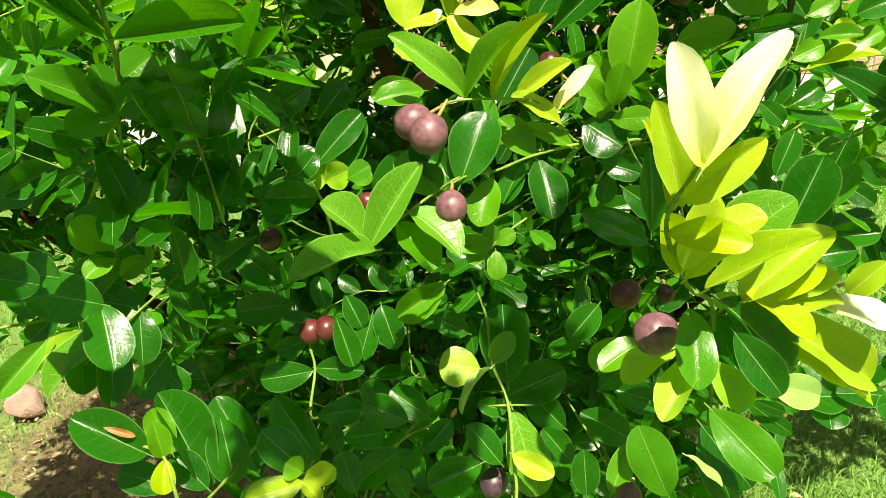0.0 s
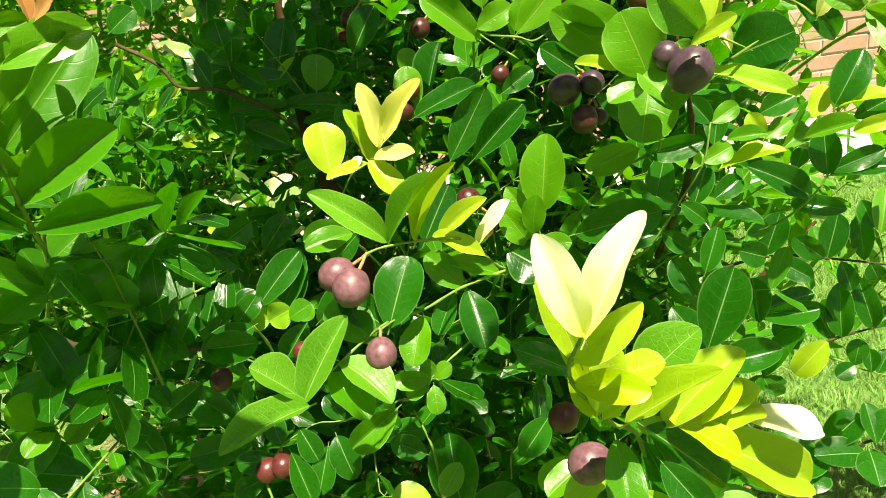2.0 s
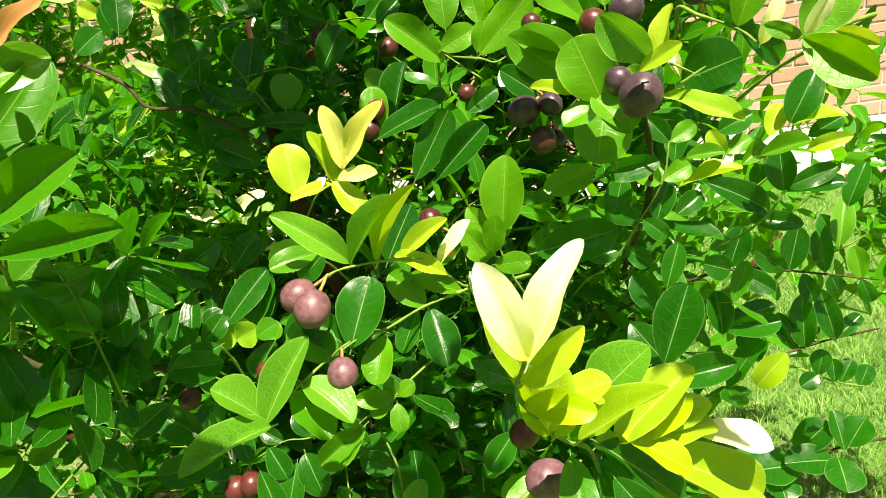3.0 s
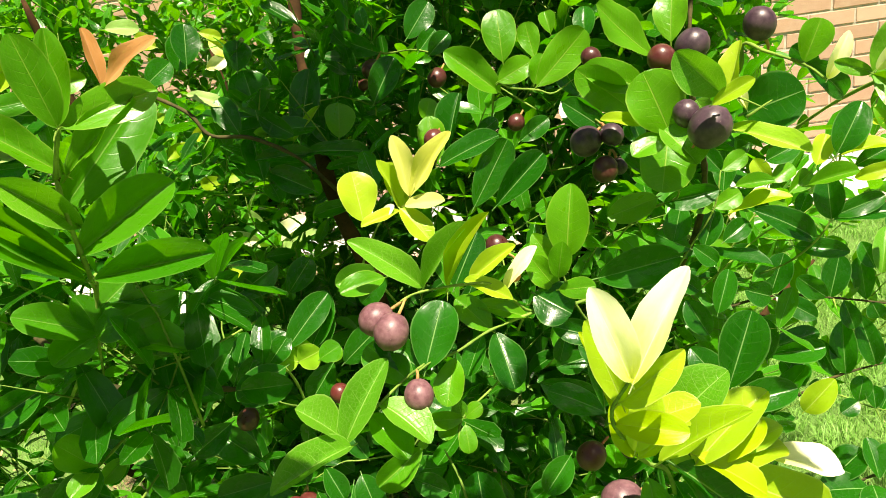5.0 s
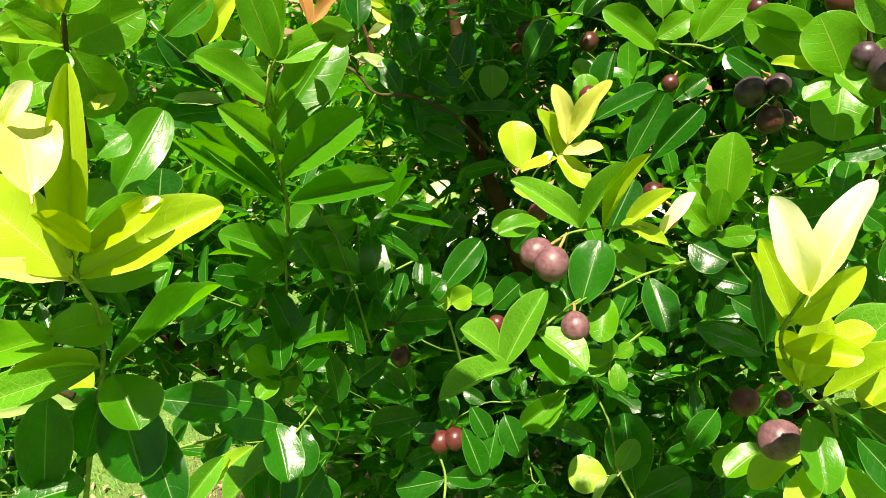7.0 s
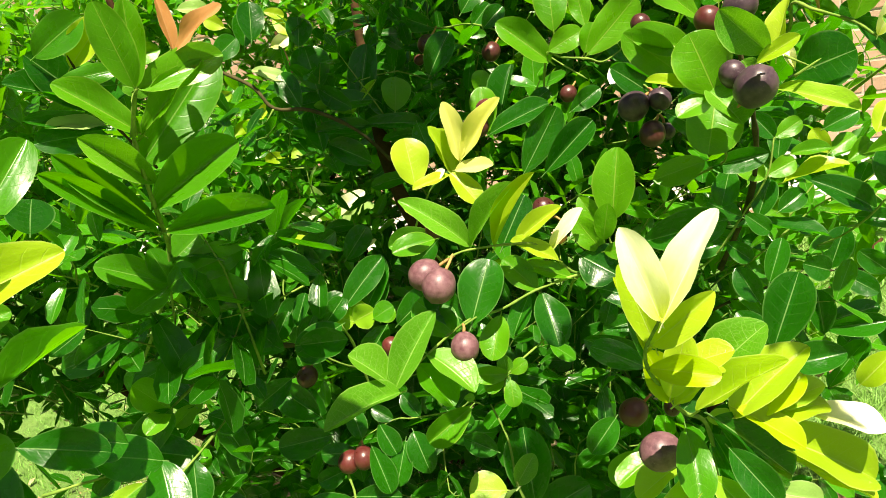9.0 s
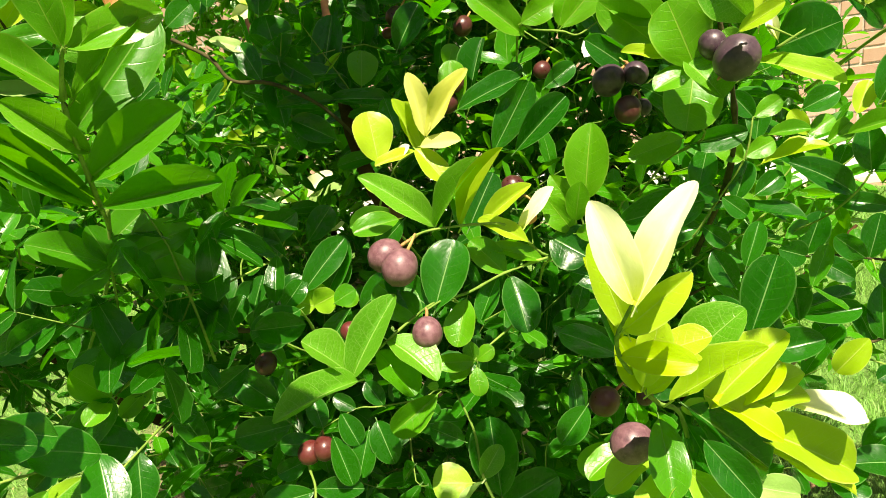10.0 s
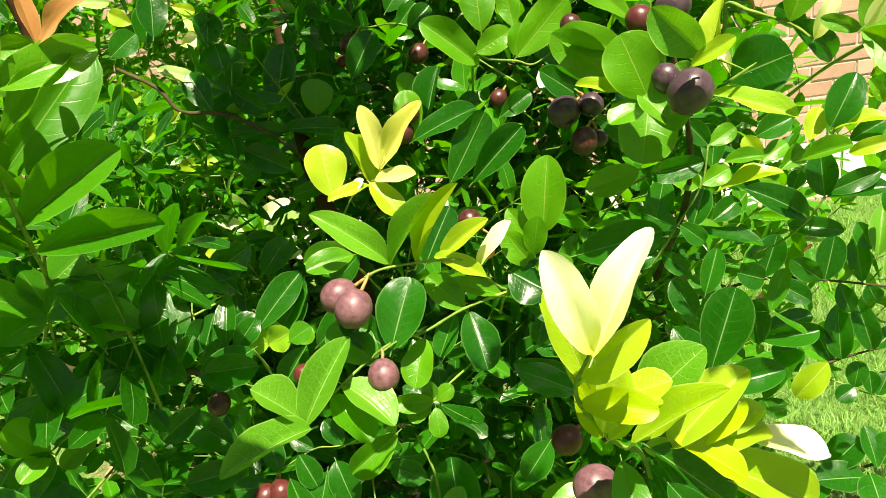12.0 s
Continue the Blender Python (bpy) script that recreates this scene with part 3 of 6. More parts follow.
leaf(tw, (0.2494, 0.3446, 1.0415), (0.2699, 0.3178, 1.0229), 0.0214, 74, 'k')
leaf(tw, (0.2521, 0.3502, 1.0417), (0.2339, 0.3517, 1.0493), 0.0082, -97, 'g')
leaf(tw, (0.2681, 0.3514, 1.0419), (0.2825, 0.3389, 1.0340), 0.0107, 82, 'y')
leaf(tw, (0.2488, 0.3403, 1.0444), (0.2543, 0.3264, 1.0638), 0.0078, 127, 'c')
# right, behind
tw = twig([(0.272, 0.690, 0.757), (0.292, 0.629, 0.811), (0.312, 0.568, 0.853), (0.336, 0.552, 0.892), (0.341, 0.551, 0.946), (0.362, 0.551, 0.972), (0.379, 0.569, 0.987)], 0.0011, 0.0007)
leaf(tw, (0.3389, 0.5517, 0.9484), (0.3597, 0.5549, 0.9876), 0.0275, 60, 'm')
leaf(tw, (0.3407, 0.5510, 0.9460), (0.3743, 0.5354, 0.9551), 0.0152, 19, 'y')
leaf(tw, (0.3115, 0.5420, 0.9274), (0.3435, 0.5275, 0.9396), 0.0167, 50, 'k')
leaf(tw, (0.3501, 0.5448, 0.9275), (0.3760, 0.5292, 0.9380), 0.0132, 70, 'y')
leaf(tw, (0.3315, 0.5425, 0.8958), (0.3288, 0.5473, 0.9326), 0.0235, -55, 'm')
leaf(tw, (0.3337, 0.5433, 0.8977), (0.3698, 0.5355, 0.9128), 0.0171, 70, 'm')
leaf(tw, (0.3332, 0.5422, 0.8947), (0.3761, 0.5317, 0.9013), 0.0188, 33, 'm')
leaf(tw, (0.3544, 0.5533, 0.9351), (0.3800, 0.5496, 0.9491), 0.0161, 66, 'm')
leaf(tw, (0.3253, 0.5579, 0.9388), (0.3373, 0.5673, 0.9619), 0.0173, 35, 'y')
leaf(tw, (0.3619, 0.5513, 0.9716), (0.3749, 0.5515, 0.9695), 0.0062, 83, 'y')
leaf(tw, (0.3734, 0.5583, 0.9885), (0.3797, 0.5630, 1.0000), 0.0070, 24, 'y')
leaf(tw, (0.3678, 0.5552, 0.9811), (0.3783, 0.5492, 0.9627), 0.0099, 67, 'k')
tw = twig([(0.205, 0.699, 0.736), (0.221, 0.638, 0.791), (0.236, 0.577, 0.834), (0.286, 0.575, 0.876), (0.316, 0.571, 0.890), (0.341, 0.569, 0.909)], 0.0010, 0.0006)
leaf(tw, (0.3299, 0.5652, 0.8708), (0.2827, 0.5636, 0.9048), 0.0245, -66, 'm')
leaf(tw, (0.3163, 0.5723, 0.8638), (0.3533, 0.5527, 0.8612), 0.0176, 62, 'm')
leaf(tw, (0.2888, 0.5683, 0.9452), (0.3140, 0.5641, 0.9579), 0.0207, 67, 'm')
leaf(tw, (0.2482, 0.5422, 0.9114), (0.2932, 0.5290, 0.9248), 0.0195, 13, 'y')
leaf(tw, (0.2985, 0.5815, 0.8922), (0.2724, 0.5880, 0.9149), 0.0176, -72, 'm')
leaf(tw, (0.2492, 0.5584, 0.9261), (0.2565, 0.5707, 0.9579), 0.0204, 8, 'm')
leaf(tw, (0.2529, 0.5405, 0.9347), (0.2811, 0.5333, 0.9388), 0.0132, 47, 'k')
leaf(tw, (0.3081, 0.5689, 0.9141), (0.3294, 0.5758, 0.9286), 0.0176, 60, 'k')
leaf(tw, (0.3226, 0.5818, 0.8883), (0.3327, 0.5888, 0.9052), 0.0147, 33, 'm')
leaf(tw, (0.2113, 0.5479, 0.8760), (0.2794, 0.5289, 0.8692), 0.0298, 1, 'm')
leaf(tw, (0.2364, 0.5705, 0.8744), (0.2510, 0.5826, 0.9045), 0.0215, 29, 'm')
leaf(tw, (0.2540, 0.5724, 0.8762), (0.2785, 0.5795, 0.8908), 0.0194, 57, 'm')
leaf(tw, (0.2257, 0.5604, 0.9073), (0.2428, 0.5681, 0.9247), 0.0169, 55, 'g')
tw = twig([(0.213, 0.651, 0.750), (0.262, 0.660, 0.763), (0.332, 0.659, 0.777), (0.390, 0.650, 0.771), (0.479, 0.649, 0.749)], 0.0017, 0.0011)
leaf(tw, (0.3320, 0.6599, 0.7795), (0.3468, 0.6652, 0.8199), 0.0285, 44, 'm')
leaf(tw, (0.3316, 0.6589, 0.7768), (0.3041, 0.6511, 0.7900), 0.0276, -80, 'm')
leaf(tw, (0.3343, 0.6543, 0.7783), (0.3670, 0.6336, 0.7592), 0.0227, 56, 'm')
leaf(tw, (0.3871, 0.6503, 0.7717), (0.3985, 0.6564, 0.8148), 0.0272, 41, 'm')
leaf(tw, (0.3843, 0.6503, 0.7722), (0.3539, 0.6471, 0.7986), 0.0230, -97, 'm')
leaf(tw, (0.4235, 0.6504, 0.7648), (0.4181, 0.6558, 0.8095), 0.0215, -69, 'm')
leaf(tw, (0.4008, 0.6495, 0.7668), (0.4134, 0.6596, 0.7918), 0.0196, 28, 'k')
leaf(tw, (0.4008, 0.6495, 0.7668), (0.4079, 0.6396, 0.7387), 0.0194, 49, 'm')
leaf(tw, (0.4288, 0.6495, 0.7612), (0.4349, 0.6440, 0.7451), 0.0194, 70, 'm')
leaf(tw, (0.4595, 0.6493, 0.7547), (0.4555, 0.6602, 0.7850), 0.0214, -38, 'k')
leaf(tw, (0.4592, 0.6487, 0.7531), (0.4670, 0.6404, 0.7291), 0.0175, 67, 'm')
leaf(tw, (0.4210, 0.6222, 0.8048), (0.4329, 0.6384, 0.8462), 0.0215, 12, 'g')
leaf(tw, (0.4131, 0.5970, 0.8538), (0.4283, 0.6015, 0.8920), 0.0200, 35, 'm')
leaf(tw, (0.4266, 0.6430, 0.8020), (0.4165, 0.6516, 0.8273), 0.0188, -70, 'm')
tw = twig([(0.357, 0.650, 0.661), (0.395, 0.657, 0.673), (0.434, 0.654, 0.684), (0.483, 0.650, 0.693)], 0.0016, 0.0011)
leaf(tw, (0.4090, 0.6547, 0.6779), (0.4076, 0.6644, 0.7335), 0.0273, -38, 'm')
leaf(tw, (0.4398, 0.6540, 0.6845), (0.4258, 0.6621, 0.7382), 0.0248, -74, 'm')
leaf(tw, (0.4012, 0.6580, 0.6739), (0.3861, 0.6715, 0.7134), 0.0205, -66, 'm')
leaf(tw, (0.4398, 0.6540, 0.6845), (0.4700, 0.6635, 0.7044), 0.0178, 39, 'm')
leaf(tw, (0.2998, 0.5906, 0.7428), (0.2950, 0.5955, 0.7860), 0.0245, -53, 'm')
leaf(tw, (0.3005, 0.5921, 0.7468), (0.3486, 0.5780, 0.7569), 0.0222, 67, 'm')
leaf(tw, (0.3012, 0.5940, 0.7518), (0.3487, 0.5923, 0.7668), 0.0209, 41, 'm')
leaf(tw, (0.3270, 0.5991, 0.7026), (0.3446, 0.6090, 0.7260), 0.0204, 32, 'm')
leaf(tw, (0.3410, 0.6003, 0.7030), (0.3228, 0.6088, 0.7295), 0.0199, -69, 'm')
leaf(tw, (0.3035, 0.5215, 0.7283), (0.3232, 0.5133, 0.7603), 0.0233, 74, 'y')
leaf(tw, (0.3160, 0.5250, 0.7356), (0.3258, 0.5223, 0.7380), 0.0049, 57, 'b')
leaf(tw, (0.3131, 0.5236, 0.7324), (0.3190, 0.5209, 0.7354), 0.0039, 57, 'b')
tw = twig([(0.389, 0.670, 0.651), (0.413, 0.668, 0.642), (0.443, 0.656, 0.630), (0.479, 0.645, 0.624)], 0.0011, 0.0007)
leaf(tw, (0.4281, 0.6624, 0.6370), (0.4320, 0.6626, 0.6658), 0.0220, 54, 'm')
leaf(tw, (0.4281, 0.6624, 0.6370), (0.4080, 0.6574, 0.6274), 0.0209, -48, 'm')
leaf(tw, (0.4487, 0.6553, 0.6282), (0.4645, 0.6645, 0.6500), 0.0187, 24, 'm')
leaf(tw, (0.4429, 0.6556, 0.6303), (0.4434, 0.6642, 0.6534), 0.0183, -14, 'm')
leaf(tw, (0.4693, 0.6543, 0.6214), (0.4817, 0.6625, 0.6414), 0.0208, 29, 'm')
leaf(tw, (0.4010, 0.6692, 0.6463), (0.3779, 0.6721, 0.6589), 0.0186, -66, 'm')
tw = twig([(0.155, 0.535, 0.741), (0.164, 0.465, 0.785), (0.172, 0.395, 0.817), (0.191, 0.386, 0.847), (0.209, 0.394, 0.894)], 0.0011, 0.0007)
leaf(tw, (0.1843, 0.3679, 0.8569), (0.2024, 0.3776, 0.9027), 0.0284, 40, 'm')
leaf(tw, (0.1942, 0.4037, 0.8361), (0.1756, 0.4120, 0.8622), 0.0219, -66, 'm')
leaf(tw, (0.1936, 0.3905, 0.8292), (0.2354, 0.3867, 0.8399), 0.0217, 49, 'm')
leaf(tw, (0.2062, 0.4705, 0.8410), (0.1931, 0.4792, 0.8672), 0.0195, -64, 'm')
leaf(tw, (0.2247, 0.5041, 0.8416), (0.2387, 0.5168, 0.8733), 0.0179, 33, 'm')
# bright young shoot
tw = twig([(0.138, 0.309, 0.759), (0.134, 0.304, 0.815), (0.125, 0.288, 0.861), (0.114, 0.283, 0.872), (0.105, 0.272, 0.888), (0.091, 0.246, 0.926), (0.095, 0.220, 0.959)], 0.0013, 0.0008)
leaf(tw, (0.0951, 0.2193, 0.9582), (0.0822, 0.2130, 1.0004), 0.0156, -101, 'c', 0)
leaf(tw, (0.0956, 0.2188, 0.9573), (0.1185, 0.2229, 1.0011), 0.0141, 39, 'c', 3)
leaf(tw, (0.0914, 0.2457, 0.9294), (0.0825, 0.2486, 0.9662), 0.0104, -42, 'q', 1)
leaf(tw, (0.0955, 0.2418, 0.9337), (0.0832, 0.2392, 0.9753), 0.0148, -85, 'y', 0)
leaf(tw, (0.0931, 0.2341, 0.9401), (0.1167, 0.2250, 0.9647), 0.0137, 87, 'y', 1)
leaf(tw, (0.0930, 0.2511, 0.9188), (0.1210, 0.2356, 0.9211), 0.0146, 49, 'q', 7)
leaf(tw, (0.1060, 0.2558, 0.9142), (0.1304, 0.2510, 0.9252), 0.0163, 28, 'y', 0)
leaf(tw, (0.1033, 0.2615, 0.8958), (0.1105, 0.2535, 0.9324), 0.0164, 129, 'y', 7)
leaf(tw, (0.1044, 0.2655, 0.8911), (0.0943, 0.2597, 0.9222), 0.0170, -95, 'q', 0)
leaf(tw, (0.1062, 0.2684, 0.8866), (0.1284, 0.2601, 0.9094), 0.0154, 26, 'y', 3)
leaf(tw, (0.1288, 0.2973, 0.8824), (0.1557, 0.2930, 0.9146), 0.0289, 45, 'g', 1)
leaf(tw, (0.1184, 0.2790, 0.8749), (0.1566, 0.2622, 0.9110), 0.0165, 32, 'y', 3)
leaf(tw, (0.1411, 0.2966, 0.8578), (0.1803, 0.3045, 0.8943), 0.0250, 27, 'y', 1)
leaf(tw, (0.1501, 0.2988, 0.8555), (0.1805, 0.3075, 0.8746), 0.0198, 25, 'q', 0)
leaf(tw, (0.1601, 0.3181, 0.8424), (0.1947, 0.3187, 0.8616), 0.0230, 8, 'w', 0)
leaf(tw, (0.1561, 0.3051, 0.8490), (0.1968, 0.3172, 0.8509), 0.0237, 15, 'y', 7)
leaf(tw, (0.1416, 0.2949, 0.8646), (0.1761, 0.2875, 0.8430), 0.0188, 20, 'q', 0)
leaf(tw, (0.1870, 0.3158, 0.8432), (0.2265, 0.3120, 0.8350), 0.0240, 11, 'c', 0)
leaf(tw, (0.1565, 0.3063, 0.8419), (0.2307, 0.3231, 0.7907), 0.0307, 46, 'y', 0)
leaf(tw, (0.1776, 0.3255, 0.8077), (0.2283, 0.3202, 0.7776), 0.0258, 14, 'y', 3)
leaf(tw, (0.1304, 0.2947, 0.8601), (0.1722, 0.2961, 0.8184), 0.0315, 48, 'm', 3)
leaf(tw, (0.1286, 0.3035, 0.8544), (0.1404, 0.2994, 0.8561), 0.0133, 17, 'w', 5)
leaf(tw, (0.1148, 0.2901, 0.8579), (0.1150, 0.2586, 0.8341), 0.0200, -6, 'v', 0)
leaf(tw, (0.1310, 0.3023, 0.8446), (0.1445, 0.2756, 0.8155), 0.0224, 1, 'm', 0)
leaf(tw, (0.1190, 0.3204, 0.8148), (0.0874, 0.3035, 0.8046), 0.0206, -1, 'w', 7)
leaf(tw, (0.1063, 0.3487, 0.7996), (0.0791, 0.3317, 0.7910), 0.0195, -11, 'k', 0)
leaf(tw, (0.1026, 0.3358, 0.8705), (0.0721, 0.3456, 0.8840), 0.0178, -44, 'm', 2)
leaf(tw, (0.1223, 0.2813, 0.8400), (0.0986, 0.2555, 0.8177), 0.0174, 2, 'w')
leaf(tw, (0.1338, 0.2777, 0.8522), (0.1538, 0.2616, 0.8282), 0.0184, 46, 'm')
leaf(tw, (0.1578, 0.2898, 0.8136), (0.1851, 0.2894, 0.8054), 0.0182, 59, 'p')
leaf(tw, (0.1252, 0.2791, 0.8350), (0.1422, 0.2711, 0.8143), 0.0169, 56, 'w')
leaf(tw, (0.1215, 0.2604, 0.8211), (0.1476, 0.2398, 0.7999), 0.0229, 50, 'v')
leaf(tw, (0.1236, 0.2767, 0.7968), (0.1479, 0.2615, 0.7690), 0.0204, 51, 'm')
leaf(tw, (0.1110, 0.2533, 0.7986), (0.1268, 0.2416, 0.7935), 0.0097, -22, 'p')
leaf(tw, (0.0982, 0.3696, 0.7868), (0.0770, 0.3590, 0.7716), 0.0186, -38, 'k')
leaf(tw, (0.1032, 0.2475, 0.7779), (0.0886, 0.2521, 0.8136), 0.0221, -68, 'v')
leaf(tw, (0.1284, 0.2908, 0.7788), (0.1458, 0.2751, 0.7427), 0.0211, 43, 'm')
leaf(tw, (0.1550, 0.2845, 0.7814), (0.1650, 0.2790, 0.7676), 0.0118, 63, 'm')
berry(tw, (0.0948, 0.3541, 0.8287), 0.0090, (0.1048, 0.3621, 0.8329), BERRY_RED)
berry(tw, (0.1024, 0.2998, 0.8374), 0.0110, (0.1192, 0.3075, 0.8393))
berry(tw, (0.0877, 0.2641, 0.7591), 0.0070, (0.0898, 0.2702, 0.7617))
berry(tw, (0.1206, 0.3674, 0.8211), 0.0055, (0.1204, 0.3731, 0.8237), BERRY_RED)
# low middle
tw = twig([(0.024, 0.431, 0.661), (0.026, 0.358, 0.700), (0.027, 0.285, 0.727), (0.029, 0.293, 0.732), (0.027, 0.307, 0.749), (0.024, 0.332, 0.766), (0.014, 0.354, 0.780), (0.011, 0.367, 0.806), (0.001, 0.382, 0.826)], 0.0013, 0.0007)
leaf(tw, (0.0058, 0.3599, 0.7702), (-0.0191, 0.3551, 0.7766), 0.0263, -48, 'w')
leaf(tw, (0.0237, 0.3612, 0.7567), (0.0210, 0.3790, 0.8064), 0.0324, -6, 'm')
leaf(tw, (0.0137, 0.3541, 0.7790), (0.0276, 0.3591, 0.7987), 0.0149, 59, 'g')
leaf(tw, (0.0199, 0.3727, 0.7358), (0.0624, 0.3858, 0.7503), 0.0294, 53, 'm')
leaf(tw, (0.0226, 0.3493, 0.7446), (0.0049, 0.3446, 0.7536), 0.0124, -53, 'm')
leaf(tw, (0.0268, 0.3341, 0.7581), (0.0437, 0.3065, 0.7119), 0.0271, 17, 'g')
leaf(tw, (0.0271, 0.3024, 0.7510), (0.0505, 0.2903, 0.7475), 0.0143, 46, 'y')
leaf(tw, (0.0140, 0.3487, 0.7794), (-0.0076, 0.3255, 0.7660), 0.0165, 43, 'p')
leaf(tw, (-0.0076, 0.3310, 0.7614), (-0.0104, 0.3251, 0.7592), 0.0028, -25, 'b')
berry(tw, (0.0136, 0.3273, 0.7032), 0.0092, (0.0183, 0.3350, 0.7082), BERRY_DARK)
tw = twig([(0.083, 0.423, 0.673), (0.086, 0.350, 0.712), (0.090, 0.277, 0.738), (0.080, 0.328, 0.731), (0.062, 0.382, 0.731)], 0.0011, 0.0007)
leaf(tw, (0.0885, 0.4300, 0.7751), (0.0671, 0.4165, 0.7540), 0.0217, -43, 'm')
leaf(tw, (0.0971, 0.3255, 0.7441), (0.0700, 0.3212, 0.7655), 0.0198, -60, 'm')
leaf(tw, (0.0659, 0.2624, 0.7616), (0.0642, 0.2663, 0.7879), 0.0150, -22, 'm')
leaf(tw, (0.0813, 0.2792, 0.7460), (0.0914, 0.2923, 0.7694), 0.0136, 23, 'g')
leaf(tw, (0.1204, 0.3367, 0.7600), (0.0900, 0.3381, 0.7712), 0.0205, -52, 'm')
leaf(tw, (0.0818, 0.3534, 0.7591), (0.1033, 0.3637, 0.7736), 0.0185, 34, 'm')
leaf(tw, (0.0621, 0.3715, 0.7106), (0.0391, 0.3796, 0.7330), 0.0219, -55, 'm')
leaf(tw, (0.0640, 0.3383, 0.7113), (0.0461, 0.3463, 0.7322), 0.0189, -47, 'm')
# berry pair, shaded
tw = twig([(-0.120, 0.549, 0.606), (-0.127, 0.480, 0.651), (-0.133, 0.410, 0.684), (-0.130, 0.428, 0.719), (-0.134, 0.438, 0.740), (-0.121, 0.449, 0.759)], 0.0013, 0.0009)
leaf(tw, (-0.1208, 0.4505, 0.7608), (-0.1275, 0.4612, 0.7841), 0.0175, -9, 'm')
leaf(tw, (-0.1055, 0.4571, 0.7698), (-0.0911, 0.4418, 0.7490), 0.0192, 19, 'm')
leaf(tw, (-0.0772, 0.4560, 0.7599), (-0.0649, 0.4368, 0.7318), 0.0239, 19, 'm')
leaf(tw, (-0.0844, 0.4523, 0.7544), (-0.0932, 0.4299, 0.7257), 0.0205, -29, 'm')
leaf(tw, (-0.1119, 0.4441, 0.7569), (-0.0963, 0.4218, 0.7262), 0.0203, 7, 'm')
leaf(tw, (-0.1245, 0.4451, 0.7511), (-0.1543, 0.4373, 0.7571), 0.0187, -59, 'm')
leaf(tw, (-0.1389, 0.4460, 0.7343), (-0.1639, 0.4389, 0.7270), 0.0178, -64, 'm')
leaf(tw, (-0.1316, 0.4273, 0.7175), (-0.1692, 0.4118, 0.7194), 0.0240, -62, 'm')
leaf(tw, (-0.1294, 0.4285, 0.7194), (-0.0893, 0.4235, 0.7208), 0.0186, 47, 'm')
leaf(tw, (-0.1498, 0.4581, 0.7616), (-0.1936, 0.4450, 0.7608), 0.0272, -64, 'm')
leaf(tw, (-0.1657, 0.4812, 0.7670), (-0.2029, 0.4901, 0.7948), 0.0283, -52, 'm')
berry(tw, (-0.1319, 0.4396, 0.7467), 0.0094, (-0.1241, 0.4497, 0.7556), BERRY_RED)
berry(tw, (-0.1191, 0.4394, 0.7495), 0.0093, (-0.1210, 0.4474, 0.7570), BERRY_RED)
tw = twig([(-0.034, 0.595, 0.693), (-0.036, 0.527, 0.741), (-0.038, 0.458, 0.776), (-0.075, 0.461, 0.770), (-0.093, 0.459, 0.771), (-0.121, 0.450, 0.761)], 0.0008, 0.0005)
leaf(tw, (-0.0239, 0.4520, 0.7823), (-0.0596, 0.4312, 0.7640), 0.0240, -59, 'k')
leaf(tw, (-0.0930, 0.4594, 0.7710), (-0.1107, 0.4626, 0.7822), 0.0134, -59, 'm')
leaf(tw, (-0.0728, 0.4702, 0.7646), (-0.0861, 0.4780, 0.7838), 0.0163, -40, 'm')
leaf(tw, (-0.0463, 0.4656, 0.7707), (-0.0265, 0.4613, 0.7565), 0.0163, 52, 'm')
leaf(tw, (-0.0099, 0.4614, 0.7298), (-0.0369, 0.4648, 0.7438), 0.0202, -53, 'm')
# foot of the shrub, dark leaves
tw = twig([(-0.094, 0.403, 0.688), (-0.099, 0.330, 0.726), (-0.103, 0.257, 0.751), (-0.117, 0.266, 0.762), (-0.136, 0.282, 0.767), (-0.155, 0.308, 0.778)], 0.0012, 0.0007)
leaf(tw, (-0.1359, 0.2539, 0.7662), (-0.1578, 0.2711, 0.8201), 0.0255, 9, 'm')
leaf(tw, (-0.1238, 0.2611, 0.7660), (-0.1289, 0.2709, 0.8006), 0.0227, -1, 'm')
leaf(tw, (-0.1193, 0.2794, 0.7565), (-0.1426, 0.2963, 0.7965), 0.0208, -13, 'm')
leaf(tw, (-0.0867, 0.2934, 0.7529), (-0.1127, 0.3075, 0.7881), 0.0207, -36, 'm')
leaf(tw, (-0.1321, 0.2476, 0.7752), (-0.1502, 0.2540, 0.7929), 0.0172, -28, 'm')
leaf(tw, (-0.1021, 0.2574, 0.7754), (-0.1143, 0.2481, 0.7600), 0.0143, -56, 'm')
tw = twig([(-0.067, 0.385, 0.711), (-0.070, 0.311, 0.748), (-0.074, 0.238, 0.773), (-0.081, 0.251, 0.780), (-0.084, 0.272, 0.778)], 0.0010, 0.0007)
leaf(tw, (-0.0791, 0.2533, 0.7833), (-0.0984, 0.2541, 0.8082), 0.0199, -46, 'm')
leaf(tw, (-0.0792, 0.2492, 0.7863), (-0.0863, 0.2476, 0.7940), 0.0132, -58, 'k')
leaf(tw, (-0.0787, 0.2473, 0.7824), (-0.0585, 0.2450, 0.7948), 0.0122, 64, 'y')
leaf(tw, (-0.0792, 0.2469, 0.7819), (-0.1037, 0.2314, 0.7845), 0.0159, -49, 'y')
leaf(tw, (-0.0787, 0.2470, 0.7818), (-0.0671, 0.2364, 0.7801), 0.0085, 13, 'y')
leaf(tw, (-0.0768, 0.3039, 0.7487), (-0.0834, 0.3109, 0.7644), 0.0122, -16, 'm')
leaf(tw, (-0.0584, 0.2651, 0.7562), (-0.0658, 0.2743, 0.7766), 0.0156, -20, 'm')
